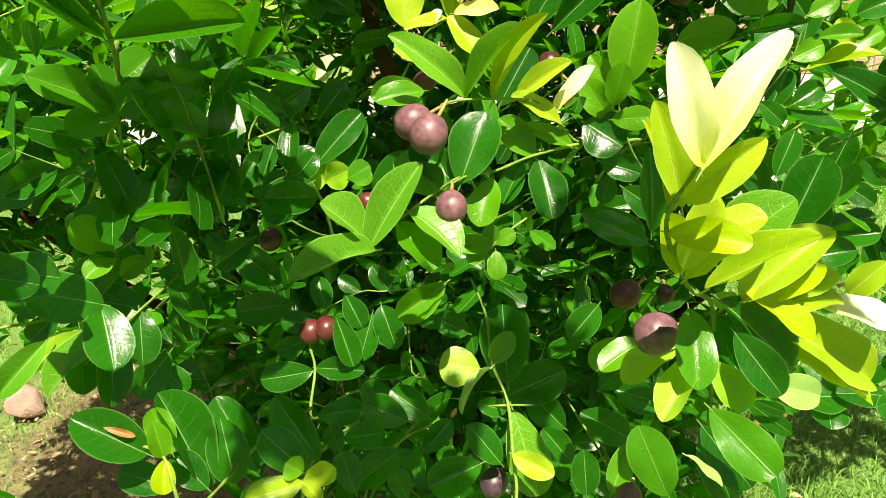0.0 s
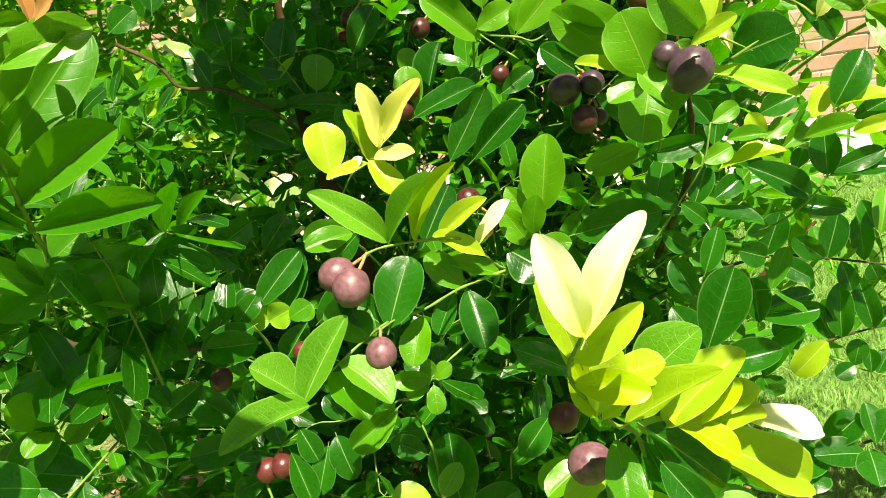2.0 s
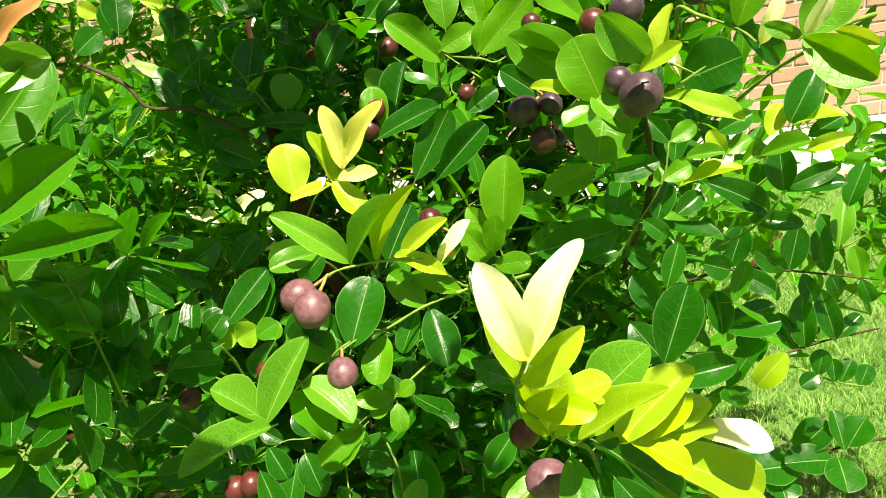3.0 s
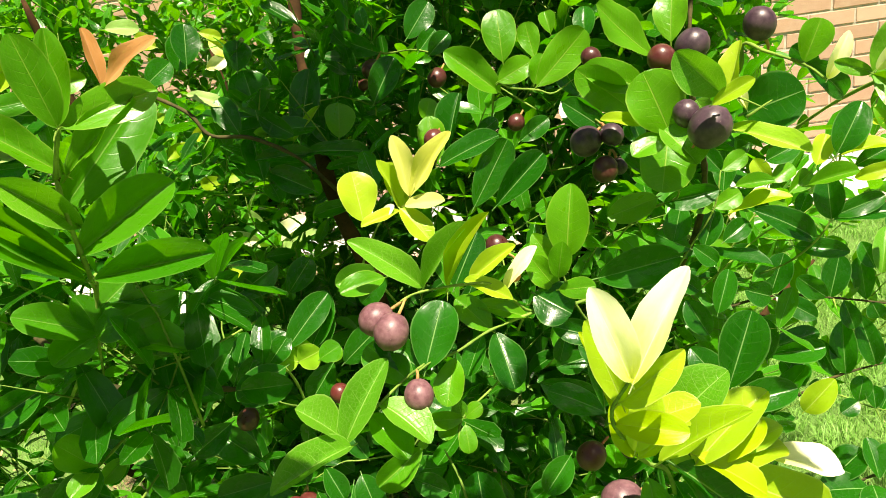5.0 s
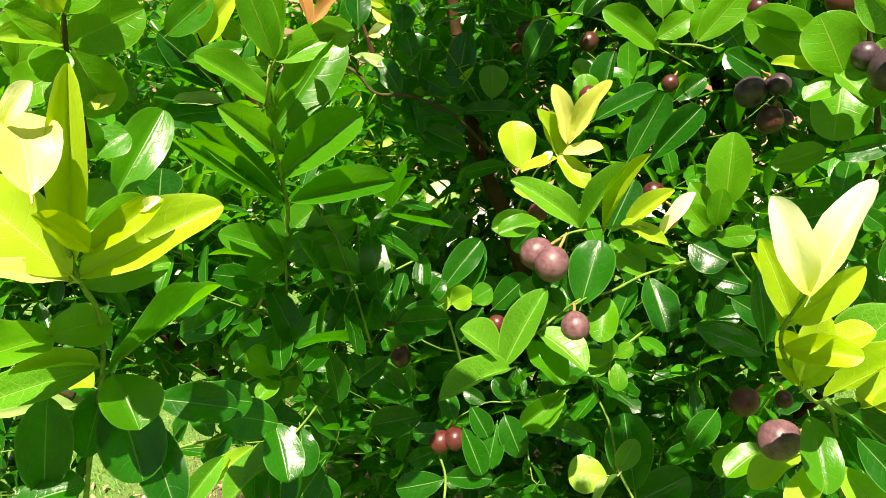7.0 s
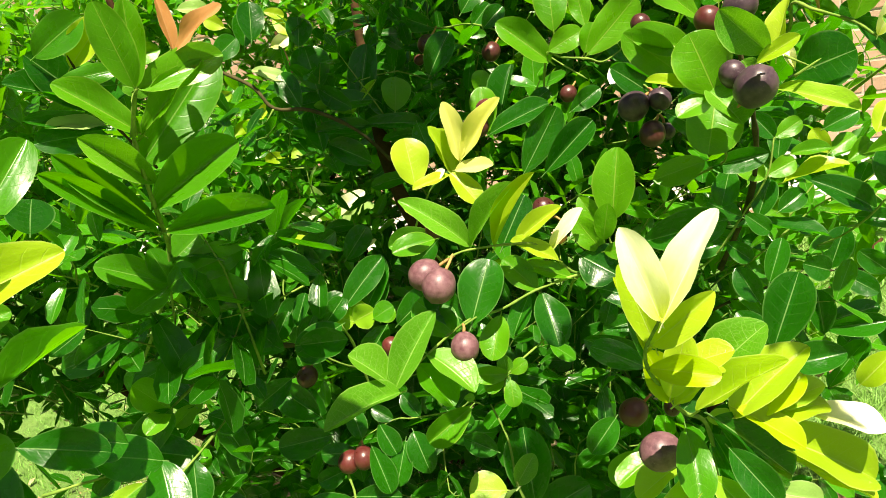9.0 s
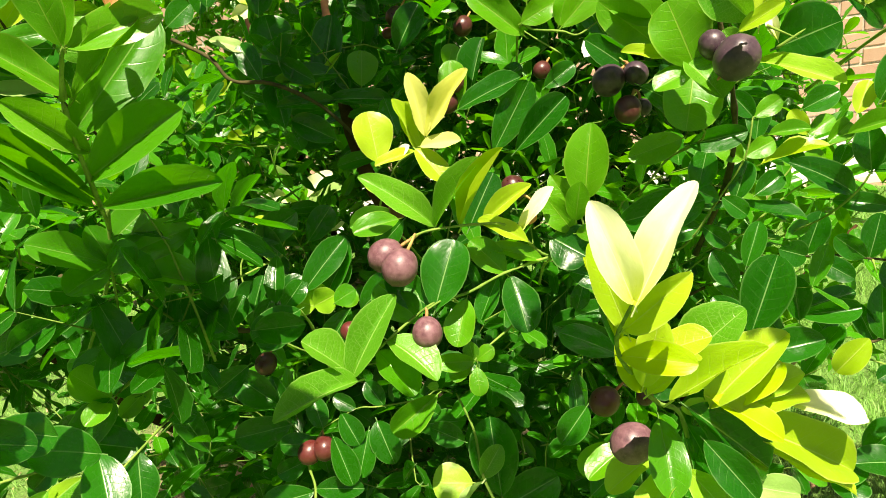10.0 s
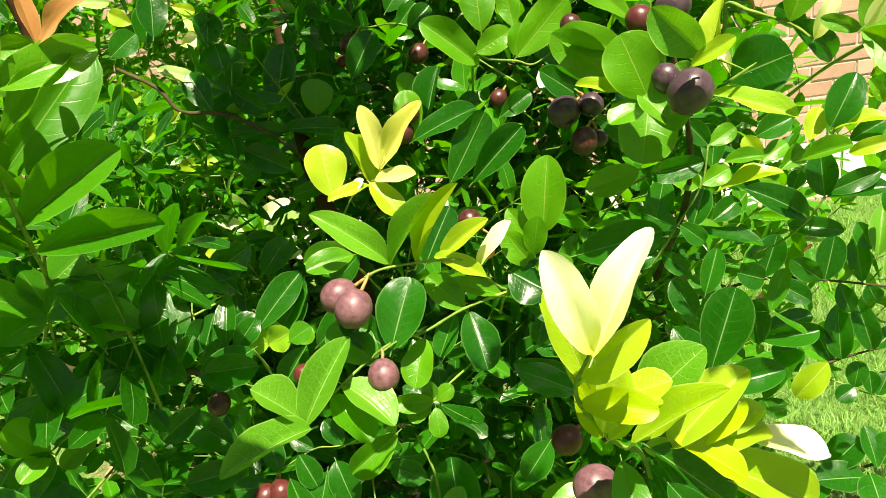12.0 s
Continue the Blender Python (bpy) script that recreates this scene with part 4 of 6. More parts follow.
tw = twig([(-0.049, 0.408, 0.684), (-0.052, 0.335, 0.722), (-0.054, 0.262, 0.748), (-0.052, 0.287, 0.753), (-0.036, 0.313, 0.755), (-0.011, 0.336, 0.749)], 0.0011, 0.0007)
leaf(tw, (-0.0376, 0.3243, 0.7562), (-0.0652, 0.3266, 0.7683), 0.0200, -46, 'm')
leaf(tw, (-0.0750, 0.3079, 0.7562), (-0.0467, 0.3047, 0.7646), 0.0173, 50, 'm')
leaf(tw, (-0.0993, 0.3353, 0.7501), (-0.0701, 0.3405, 0.7524), 0.0183, 53, 'm')
leaf(tw, (-0.0276, 0.3090, 0.7454), (-0.0100, 0.3194, 0.7614), 0.0144, 53, 'm')
leaf(tw, (0.0194, 0.3181, 0.7283), (-0.0001, 0.3271, 0.7515), 0.0182, -36, 'm')
leaf(tw, (-0.0625, 0.2735, 0.7516), (-0.0359, 0.2808, 0.7723), 0.0176, 52, 'm')
leaf(tw, (-0.0269, 0.2519, 0.7662), (-0.0331, 0.2541, 0.7857), 0.0118, -39, 'm')
leaf(tw, (0.0087, 0.3021, 0.7442), (-0.0212, 0.2853, 0.7412), 0.0224, -41, 'm')
leaf(tw, (-0.0295, 0.3576, 0.7304), (-0.0558, 0.3634, 0.7492), 0.0214, -47, 'm')
leaf(tw, (-0.0579, 0.3820, 0.7194), (-0.0820, 0.3868, 0.7356), 0.0194, -51, 'm')
# low left
tw = twig([(-0.114, 0.365, 0.732), (-0.119, 0.292, 0.768), (-0.124, 0.218, 0.792), (-0.139, 0.231, 0.812), (-0.156, 0.237, 0.816)], 0.0011, 0.0007)
leaf(tw, (-0.1496, 0.2348, 0.8107), (-0.1791, 0.2303, 0.8368), 0.0228, -43, 'm')
leaf(tw, (-0.1662, 0.2328, 0.8291), (-0.1524, 0.2338, 0.8230), 0.0035, 44, 'b')
leaf(tw, (-0.1396, 0.2314, 0.8124), (-0.1410, 0.2340, 0.8314), 0.0113, 15, 'k')
leaf(tw, (-0.1388, 0.2311, 0.8116), (-0.1366, 0.2191, 0.8005), 0.0114, -13, 'q')
leaf(tw, (-0.1476, 0.2504, 0.7963), (-0.1584, 0.2598, 0.8180), 0.0147, -9, 'k')
leaf(tw, (-0.1427, 0.2356, 0.7878), (-0.1708, 0.2365, 0.7974), 0.0171, -41, 'm')
tw = twig([(-0.206, 0.412, 0.820), (-0.195, 0.342, 0.834), (-0.201, 0.312, 0.832), (-0.216, 0.297, 0.819)], 0.0010, 0.0006)
leaf(tw, (-0.1981, 0.3081, 0.8351), (-0.2351, 0.2798, 0.8114), 0.0220, -21, 'g')
leaf(tw, (-0.2007, 0.3063, 0.8324), (-0.1979, 0.2833, 0.7992), 0.0194, -35, 'm')
leaf(tw, (-0.1962, 0.3306, 0.8346), (-0.1909, 0.3113, 0.8082), 0.0218, -24, 'm')
leaf(tw, (-0.2002, 0.3474, 0.8243), (-0.2409, 0.3434, 0.8364), 0.0271, -54, 'm')
leaf(tw, (-0.1933, 0.3444, 0.7940), (-0.2155, 0.3290, 0.7693), 0.0220, -64, 'm')
leaf(tw, (-0.2059, 0.3481, 0.7823), (-0.1876, 0.3416, 0.7643), 0.0175, 25, 'm')
tw = twig([(-0.284, 0.298, 0.838), (-0.264, 0.302, 0.841), (-0.244, 0.325, 0.837), (-0.223, 0.362, 0.859)], 0.0011, 0.0007)
leaf(tw, (-0.2215, 0.2639, 0.8995), (-0.1778, 0.2575, 0.8974), 0.0220, 58, 'm')
leaf(tw, (-0.2437, 0.3246, 0.8357), (-0.2067, 0.3405, 0.8707), 0.0231, 87, 'm')
leaf(tw, (-0.2454, 0.3244, 0.8358), (-0.2626, 0.3153, 0.8222), 0.0156, -77, 'm')
leaf(tw, (-0.2590, 0.3218, 0.8342), (-0.2723, 0.3296, 0.8535), 0.0163, -17, 'm')
leaf(tw, (-0.2455, 0.3086, 0.8268), (-0.2681, 0.2833, 0.8049), 0.0170, -55, 'g')
leaf(tw, (-0.2557, 0.3296, 0.8040), (-0.2804, 0.3319, 0.8153), 0.0143, -45, 'm')
# left stem
tw = twig([(-0.251, 0.197, 0.875), (-0.226, 0.193, 0.923), (-0.201, 0.184, 0.959), (-0.189, 0.179, 0.987), (-0.181, 0.166, 1.008), (-0.174, 0.158, 1.032)], 0.0013, 0.0009)
leaf(tw, (-0.1605, 0.1355, 1.0482), (-0.1745, 0.1564, 1.0757), 0.0236, 22, 'e', 7)
leaf(tw, (-0.1751, 0.1488, 1.0702), (-0.1597, 0.1495, 1.0831), 0.0088, 88, 'c', 0)
leaf(tw, (-0.1808, 0.1642, 1.0145), (-0.1577, 0.1668, 1.0871), 0.0138, 117, 'y', 3)
leaf(tw, (-0.1679, 0.1612, 1.0213), (-0.1601, 0.1346, 1.0413), 0.0110, -106, 'q', 0)
leaf(tw, (-0.1747, 0.1651, 1.0178), (-0.1440, 0.1778, 1.0341), 0.0114, 72, 'q', 0)
leaf(tw, (-0.1531, 0.1754, 1.0303), (-0.1436, 0.1769, 1.0343), 0.0045, 72, 'c', 3)
leaf(tw, (-0.1804, 0.1656, 1.0087), (-0.1302, 0.1960, 1.0253), 0.0232, 58, 'y', 3)
leaf(tw, (-0.1785, 0.1599, 1.0120), (-0.2047, 0.1529, 1.0532), 0.0291, -55, 'y', 7)
leaf(tw, (-0.1838, 0.1649, 1.0078), (-0.1921, 0.1312, 1.0262), 0.0123, -48, 'e', 0)
leaf(tw, (-0.1846, 0.1710, 1.0032), (-0.1586, 0.1924, 1.0040), 0.0160, 66, 'k', 3)
leaf(tw, (-0.1847, 0.1806, 1.0222), (-0.1663, 0.2008, 1.0297), 0.0142, 68, 'k', 0)
leaf(tw, (-0.2038, 0.1643, 0.9851), (-0.1876, 0.1836, 0.9840), 0.0212, 48, 'k', 2)
leaf(tw, (-0.2026, 0.1654, 0.9848), (-0.2041, 0.1285, 0.9932), 0.0212, -49, 'k', 3)
leaf(tw, (-0.2006, 0.1820, 0.9622), (-0.2047, 0.1461, 0.9809), 0.0091, -48, 'w', 1)
leaf(tw, (-0.2067, 0.1863, 0.9591), (-0.2258, 0.1393, 0.9689), 0.0184, -48, 'g', 0)
leaf(tw, (-0.2329, 0.2092, 0.9375), (-0.2466, 0.2042, 0.9544), 0.0191, -29, 'y', 0)
leaf(tw, (-0.1974, 0.1832, 0.9589), (-0.1801, 0.2581, 0.9696), 0.0130, 27, 'v', 3)
leaf(tw, (-0.1998, 0.1875, 0.9546), (-0.1824, 0.1736, 0.9359), 0.0273, -10, 'v', 4)
leaf(tw, (-0.2100, 0.1973, 0.9412), (-0.1922, 0.1765, 0.9067), 0.0295, -6, 'm', 7)
leaf(tw, (-0.2028, 0.2018, 0.9228), (-0.1817, 0.1775, 0.8880), 0.0215, 0, 'm', 0)
leaf(tw, (-0.2156, 0.1960, 0.9429), (-0.2112, 0.1693, 0.9248), 0.0185, -27, 'm', 0)
leaf(tw, (-0.2169, 0.2279, 0.9189), (-0.1815, 0.2447, 0.9018), 0.0218, 53, 'm', 7)
leaf(tw, (-0.2330, 0.1631, 0.9106), (-0.2171, 0.1663, 0.9553), 0.0229, 112, 'm', 0)
leaf(tw, (-0.2399, 0.1518, 0.9112), (-0.2137, 0.1662, 0.9129), 0.0196, 27, 'm', 0)
leaf(tw, (-0.2317, 0.3243, 0.8229), (-0.2720, 0.2938, 0.8027), 0.0173, -41, 'w', 3)
leaf(tw, (-0.1876, 0.2903, 0.8627), (-0.2090, 0.2691, 0.8839), 0.0279, -58, 'm', 2)
leaf(tw, (-0.1894, 0.2895, 0.8632), (-0.1736, 0.2632, 0.8404), 0.0249, -15, 'm', 0)
leaf(tw, (-0.2271, 0.3159, 0.8264), (-0.2185, 0.2901, 0.8028), 0.0217, -24, 'm', 3)
leaf(tw, (-0.2242, 0.2011, 0.9402), (-0.2278, 0.1759, 0.9348), 0.0194, -37, 'm', 0)
# white glint painted as a pale leaf
leaf(tw, (-0.2238, 0.1942, 0.9351), (-0.2423, 0.1601, 0.9524), 0.0117, -35, 'p', 3)
tw = twig([(-0.227, 0.190, 0.943), (-0.232, 0.186, 0.950), (-0.238, 0.183, 0.956), (-0.248, 0.183, 0.961)], 0.0016, 0.0012)
tw = twig([(-0.209, 0.411, 0.863), (-0.207, 0.365, 0.867), (-0.208, 0.340, 0.868)], 0.0011, 0.0008)
leaf(tw, (-0.2074, 0.3403, 0.8684), (-0.2225, 0.3312, 0.8936), 0.0217, -61, 'k', 5)
leaf(tw, (-0.2074, 0.3403, 0.8684), (-0.2155, 0.3198, 0.8636), 0.0146, -33, 'k', 0)
tw = twig([(-0.298, 0.453, 0.847), (-0.240, 0.415, 0.911), (-0.190, 0.364, 0.965), (-0.168, 0.331, 0.992), (-0.161, 0.317, 1.025), (-0.157, 0.311, 1.052)], 0.0013, 0.0012)
leaf(tw, (-0.1557, 0.3172, 1.0520), (-0.1866, 0.3019, 1.0861), 0.0177, -58, 'k', 3)
leaf(tw, (-0.1539, 0.3158, 1.0513), (-0.1156, 0.3262, 1.0850), 0.0129, 64, 'k', 3)
leaf(tw, (-0.1678, 0.3251, 1.0326), (-0.1246, 0.3633, 1.0855), 0.0326, 83, 'v', 0)
leaf(tw, (-0.1592, 0.3235, 1.0232), (-0.1738, 0.2913, 1.0567), 0.0176, -102, 'g', 4)
leaf(tw, (-0.1691, 0.3297, 0.9971), (-0.1949, 0.2958, 1.0495), 0.0172, -99, 'v', 4)
leaf(tw, (-0.1678, 0.3252, 0.9943), (-0.1991, 0.2865, 1.0424), 0.0145, -89, 'v', 4)
leaf(tw, (-0.1664, 0.3231, 1.0084), (-0.1133, 0.3387, 1.0381), 0.0258, 74, 'v', 4)
leaf(tw, (-0.1628, 0.3252, 0.9934), (-0.0986, 0.3319, 0.9987), 0.0204, 65, 'v', 4)
tw = twig([(-0.157, 0.311, 1.052), (-0.148, 0.305, 1.067), (-0.140, 0.298, 1.076)], 0.0013, 0.0009)
leaf(tw, (-0.1463, 0.3116, 1.0754), (-0.1057, 0.3328, 1.0862), 0.0216, 69, 'k', 0)
leaf(tw, (-0.1419, 0.3004, 1.0768), (-0.1433, 0.2888, 1.1185), 0.0191, -138, 'k', 0)
leaf(tw, (-0.1469, 0.3113, 1.0767), (-0.1408, 0.3118, 1.1202), 0.0146, 120, 'k', 3)
tw = twig([(-0.257, 0.497, 1.005), (-0.249, 0.449, 1.044), (-0.246, 0.429, 1.063), (-0.238, 0.399, 1.100)], 0.0014, 0.0009)
leaf(tw, (-0.2466, 0.4286, 1.0636), (-0.2785, 0.3857, 1.0909), 0.0218, -50, 'm', 3)
leaf(tw, (-0.2485, 0.4276, 1.0632), (-0.2630, 0.3953, 1.1045), 0.0308, -98, 'm', 0)
leaf(tw, (-0.2501, 0.4373, 1.0475), (-0.2740, 0.3886, 1.0656), 0.0153, -69, 'm', 0)
leaf(tw, (-0.2480, 0.4329, 1.0500), (-0.2653, 0.3941, 1.0590), 0.0137, -50, 'p', 0)
leaf(tw, (-0.2516, 0.4362, 1.0432), (-0.2708, 0.3900, 1.0505), 0.0245, -72, 'm', 2)
leaf(tw, (-0.2450, 0.4295, 1.0625), (-0.2216, 0.4417, 1.0923), 0.0257, 70, 'm', 0)
leaf(tw, (-0.2436, 0.4075, 1.0927), (-0.2119, 0.4115, 1.1205), 0.0209, 86, 'y', 3)
leaf(tw, (-0.2452, 0.4523, 1.0715), (-0.2188, 0.4541, 1.0946), 0.0215, 85, 'y', 3)
leaf(tw, (-0.2597, 0.3975, 1.1024), (-0.2247, 0.4047, 1.1225), 0.0248, 87, 'v', 0)
leaf(tw, (-0.2478, 0.3936, 1.0836), (-0.2107, 0.4026, 1.0874), 0.0139, 77, 'v', 2)
leaf(tw, (-0.2521, 0.2904, 1.0158), (-0.2306, 0.3271, 1.0585), 0.0271, 65, 'v', 0)
leaf(tw, (-0.2614, 0.3410, 0.9994), (-0.2576, 0.3473, 1.0202), 0.0297, 50, 'm', 0)
leaf(tw, (-0.2425, 0.2737, 1.0421), (-0.2425, 0.2624, 1.0605), 0.0224, -110, 'v', 0)
leaf(tw, (-0.2430, 0.2733, 1.0422), (-0.2286, 0.2853, 1.0512), 0.0206, 55, 'v', 0)
leaf(tw, (-0.2325, 0.2382, 1.0148), (-0.2221, 0.2500, 1.0318), 0.0196, 58, 'k', 0)
tw = twig([(-0.232, 0.257, 1.049), (-0.219, 0.244, 1.077), (-0.208, 0.232, 1.096), (-0.199, 0.226, 1.111)], 0.0014, 0.0009)
leaf(tw, (-0.2082, 0.2323, 1.0979), (-0.2110, 0.2087, 1.1145), 0.0155, -92, 'k', 0)
leaf(tw, (-0.2073, 0.2330, 1.0977), (-0.1732, 0.2444, 1.1073), 0.0248, 93, 'k', 0)
leaf(tw, (-0.2081, 0.2364, 1.0947), (-0.2065, 0.2463, 1.0632), 0.0268, 127, 'k', 0)
leaf(tw, (-0.2089, 0.2318, 1.0956), (-0.2125, 0.2163, 1.0846), 0.0183, -53, 'k', 0)
leaf(tw, (-0.2075, 0.2290, 1.0980), (-0.2130, 0.2013, 1.1043), 0.0136, -64, 'w', 1)
leaf(tw, (-0.2123, 0.2333, 1.0867), (-0.2318, 0.2192, 1.0807), 0.0199, -72, 'k', 7)
leaf(tw, (-0.2025, 0.2497, 1.0766), (-0.2099, 0.2377, 1.0690), 0.0121, -54, 'y', 0)
leaf(tw, (-0.1989, 0.2258, 1.1106), (-0.1958, 0.2128, 1.1279), 0.0189, -126, 'y', 0)
leaf(tw, (-0.1989, 0.2258, 1.1106), (-0.1813, 0.2308, 1.1240), 0.0191, 83, 'k', 0)
leaf(tw, (-0.2310, 0.2264, 1.0912), (-0.2218, 0.2265, 1.1094), 0.0142, 119, 'k', 0)
tw = twig([(-0.156, 0.312, 1.052), (-0.151, 0.315, 1.074), (-0.129, 0.323, 1.091)], 0.0011, 0.0008)
leaf(tw, (-0.1277, 0.3234, 1.0904), (-0.1292, 0.3242, 1.1186), 0.0085, -7, 'b')
leaf(tw, (-0.1272, 0.3233, 1.0901), (-0.0962, 0.3210, 1.1101), 0.0111, 62, 'b')
tw = twig([(-0.176, 0.350, 0.989), (-0.186, 0.356, 0.965), (-0.190, 0.356, 0.950), (-0.202, 0.367, 0.916)], 0.0012, 0.0008)
# brighter leaf colour here in place of fill light
leaf(tw, (-0.1882, 0.3535, 0.9518), (-0.2149, 0.3263, 0.9786), 0.0208, -67, 'v', 7)
leaf(tw, (-0.1865, 0.3548, 0.9534), (-0.1423, 0.3694, 0.9646), 0.0234, 62, 'v', 0)
leaf(tw, (-0.1859, 0.3468, 0.9525), (-0.1646, 0.3430, 0.9631), 0.0197, 66, 'v', 2)
leaf(tw, (-0.1831, 0.3573, 0.9448), (-0.1388, 0.3557, 0.9346), 0.0222, 31, 'v', 4)
leaf(tw, (-0.1908, 0.3551, 0.9499), (-0.2039, 0.3288, 0.9459), 0.0236, -36, 'v', 0)
leaf(tw, (-0.1858, 0.3561, 0.9641), (-0.1675, 0.3682, 0.9781), 0.0231, 64, 'v', 0)
leaf(tw, (-0.1881, 0.3542, 0.9537), (-0.1927, 0.3503, 0.9773), 0.0159, -84, 'v', 0)
leaf(tw, (-0.1821, 0.3988, 0.9135), (-0.1856, 0.3631, 0.8757), 0.0274, -14, 'm', 0)
leaf(tw, (-0.1788, 0.4059, 0.8982), (-0.1522, 0.3966, 0.8787), 0.0245, 27, 'm', 0)
leaf(tw, (-0.2212, 0.3831, 0.8927), (-0.1923, 0.3658, 0.8755), 0.0269, 15, 'm', 0)
tw = twig([(-0.314, 0.474, 0.906), (-0.246, 0.435, 0.876), (-0.197, 0.437, 0.867), (-0.149, 0.439, 0.858)], 0.0028, 0.0020)
leaf(tw, (-0.1922, 0.3804, 0.8653), (-0.1766, 0.4002, 0.9095), 0.0263, 58, 'm')
leaf(tw, (-0.1745, 0.4235, 0.9015), (-0.1628, 0.4340, 0.9192), 0.0156, 67, 'm')
leaf(tw, (-0.1811, 0.4156, 0.8876), (-0.1488, 0.4024, 0.8749), 0.0215, 43, 'm')
leaf(tw, (-0.1384, 0.4132, 0.8710), (-0.0989, 0.4041, 0.8759), 0.0229, 72, 'm')
leaf(tw, (-0.2249, 0.3956, 0.8373), (-0.2503, 0.4021, 0.8571), 0.0217, -42, 'm')
leaf(tw, (-0.2249, 0.3960, 0.8380), (-0.2379, 0.3827, 0.8285), 0.0145, -67, 'k')
leaf(tw, (-0.1608, 0.4219, 0.8721), (-0.1488, 0.4328, 0.8906), 0.0162, 69, 'm')
leaf(tw, (-0.1797, 0.4186, 0.8258), (-0.1896, 0.4249, 0.8410), 0.0127, -23, 'm')
leaf(tw, (-0.2601, 0.3364, 0.9086), (-0.2280, 0.3416, 0.9236), 0.0194, 79, 'm')
leaf(tw, (-0.2344, 0.4160, 0.8805), (-0.2153, 0.4075, 0.8583), 0.0201, 34, 'm')
leaf(tw, (-0.2698, 0.4385, 0.8900), (-0.2942, 0.4286, 0.8771), 0.0194, -85, 'm')
leaf(tw, (-0.1489, 0.4401, 0.8601), (-0.1365, 0.4505, 0.8775), 0.0157, 71, 'm')
leaf(tw, (-0.1286, 0.4477, 0.8697), (-0.1121, 0.4585, 0.8868), 0.0172, 71, 'm')
leaf(tw, (-0.0842, 0.4911, 0.8992), (-0.1014, 0.4770, 0.8757), 0.0212, -65, 'm')
leaf(tw, (-0.1691, 0.4524, 0.8229), (-0.1994, 0.4396, 0.8056), 0.0216, -73, 'm')
berry(tw, (-0.1668, 0.4795, 0.8087), 0.0091, (-0.1632, 0.4880, 0.8158), BERRY_RED)
# inner branches behind
tw = twig([(-0.228, 0.596, 1.070), (-0.196, 0.591, 1.050), (-0.179, 0.585, 1.029), (-0.148, 0.595, 1.021), (-0.110, 0.599, 0.996), (-0.083, 0.627, 0.951)], 0.0019, 0.0017)
leaf(tw, (-0.1801, 0.5725, 1.0901), (-0.1780, 0.5837, 1.1228), 0.0241, 43, 'm', 0)
leaf(tw, (-0.1493, 0.6042, 1.0786), (-0.1462, 0.6108, 1.1041), 0.0248, 54, 'm', 7)
leaf(tw, (-0.1438, 0.6135, 1.0370), (-0.1490, 0.6200, 1.0783), 0.0372, -12, 'm', 7)
leaf(tw, (-0.1133, 0.6286, 1.0068), (-0.0968, 0.6488, 1.0702), 0.0289, 43, 'm', 0)
leaf(tw, (-0.0802, 0.6457, 1.0030), (-0.0758, 0.6555, 1.0345), 0.0300, 47, 'k', 7)
leaf(tw, (-0.1179, 0.6227, 1.0096), (-0.1492, 0.6104, 1.0239), 0.0124, -55, 'k', 3)
leaf(tw, (-0.1175, 0.6227, 1.0090), (-0.0911, 0.6272, 1.0381), 0.0074, 68, 'w', 6)
leaf(tw, (-0.0810, 0.6551, 0.9981), (-0.1045, 0.6534, 1.0215), 0.0244, -64, 'm', 0)
leaf(tw, (-0.1011, 0.6295, 0.9936), (-0.1484, 0.5970, 1.0020), 0.0173, -53, 'm', 0)
leaf(tw, (-0.1109, 0.6276, 0.9965), (-0.0516, 0.6283, 0.9913), 0.0175, 50, 'm', 0)
leaf(tw, (-0.1102, 0.6310, 0.9582), (-0.1439, 0.6167, 0.9850), 0.0261, -71, 'm', 0)
leaf(tw, (-0.2035, 0.6161, 1.0644), (-0.1722, 0.6162, 1.0514), 0.0139, 48, 'p', 0)
leaf(tw, (-0.2055, 0.6910, 1.1165), (-0.1872, 0.6974, 1.1094), 0.0117, 71, 'y', 0)
leaf(tw, (-0.2811, 0.6588, 1.1312), (-0.2542, 0.6714, 1.1281), 0.0169, 62, 'p', 0)
leaf(tw, (-0.2071, 0.5502, 1.0804), (-0.1878, 0.5588, 1.0948), 0.0209, 74, 'm', 0)
leaf(tw, (-0.1914, 0.5825, 1.0863), (-0.1861, 0.5930, 1.1173), 0.0219, 45, 'm')
leaf(tw, (-0.1606, 0.6057, 1.0243), (-0.1773, 0.6158, 1.0575), 0.0232, -49, 'm')
leaf(tw, (-0.1506, 0.6120, 0.9780), (-0.1567, 0.6250, 1.0185), 0.0261, -7, 'm')
tw = twig([(-0.062, 0.719, 1.097), (-0.034, 0.691, 1.073), (0.006, 0.672, 1.071), (0.051, 0.636, 1.050), (0.082, 0.598, 1.028), (0.102, 0.573, 1.014)], 0.0010, 0.0007)
leaf(tw, (-0.0420, 0.6560, 1.0307), (-0.0183, 0.6699, 1.0691), 0.0279, 60, 'm')
leaf(tw, (-0.0338, 0.6914, 1.0726), (-0.0761, 0.6960, 1.0933), 0.0221, -90, 'm')
leaf(tw, (-0.0039, 0.6751, 1.0828), (0.0211, 0.6865, 1.1133), 0.0269, 71, 'm')
leaf(tw, (0.0054, 0.6710, 1.0689), (0.0237, 0.6780, 1.0874), 0.0177, 68, 'm')
leaf(tw, (0.0160, 0.6599, 1.0656), (0.0366, 0.6669, 1.0834), 0.0186, 70, 'm')
leaf(tw, (0.0057, 0.6102, 1.0126), (0.0128, 0.6167, 1.0311), 0.0172, 52, 'k')
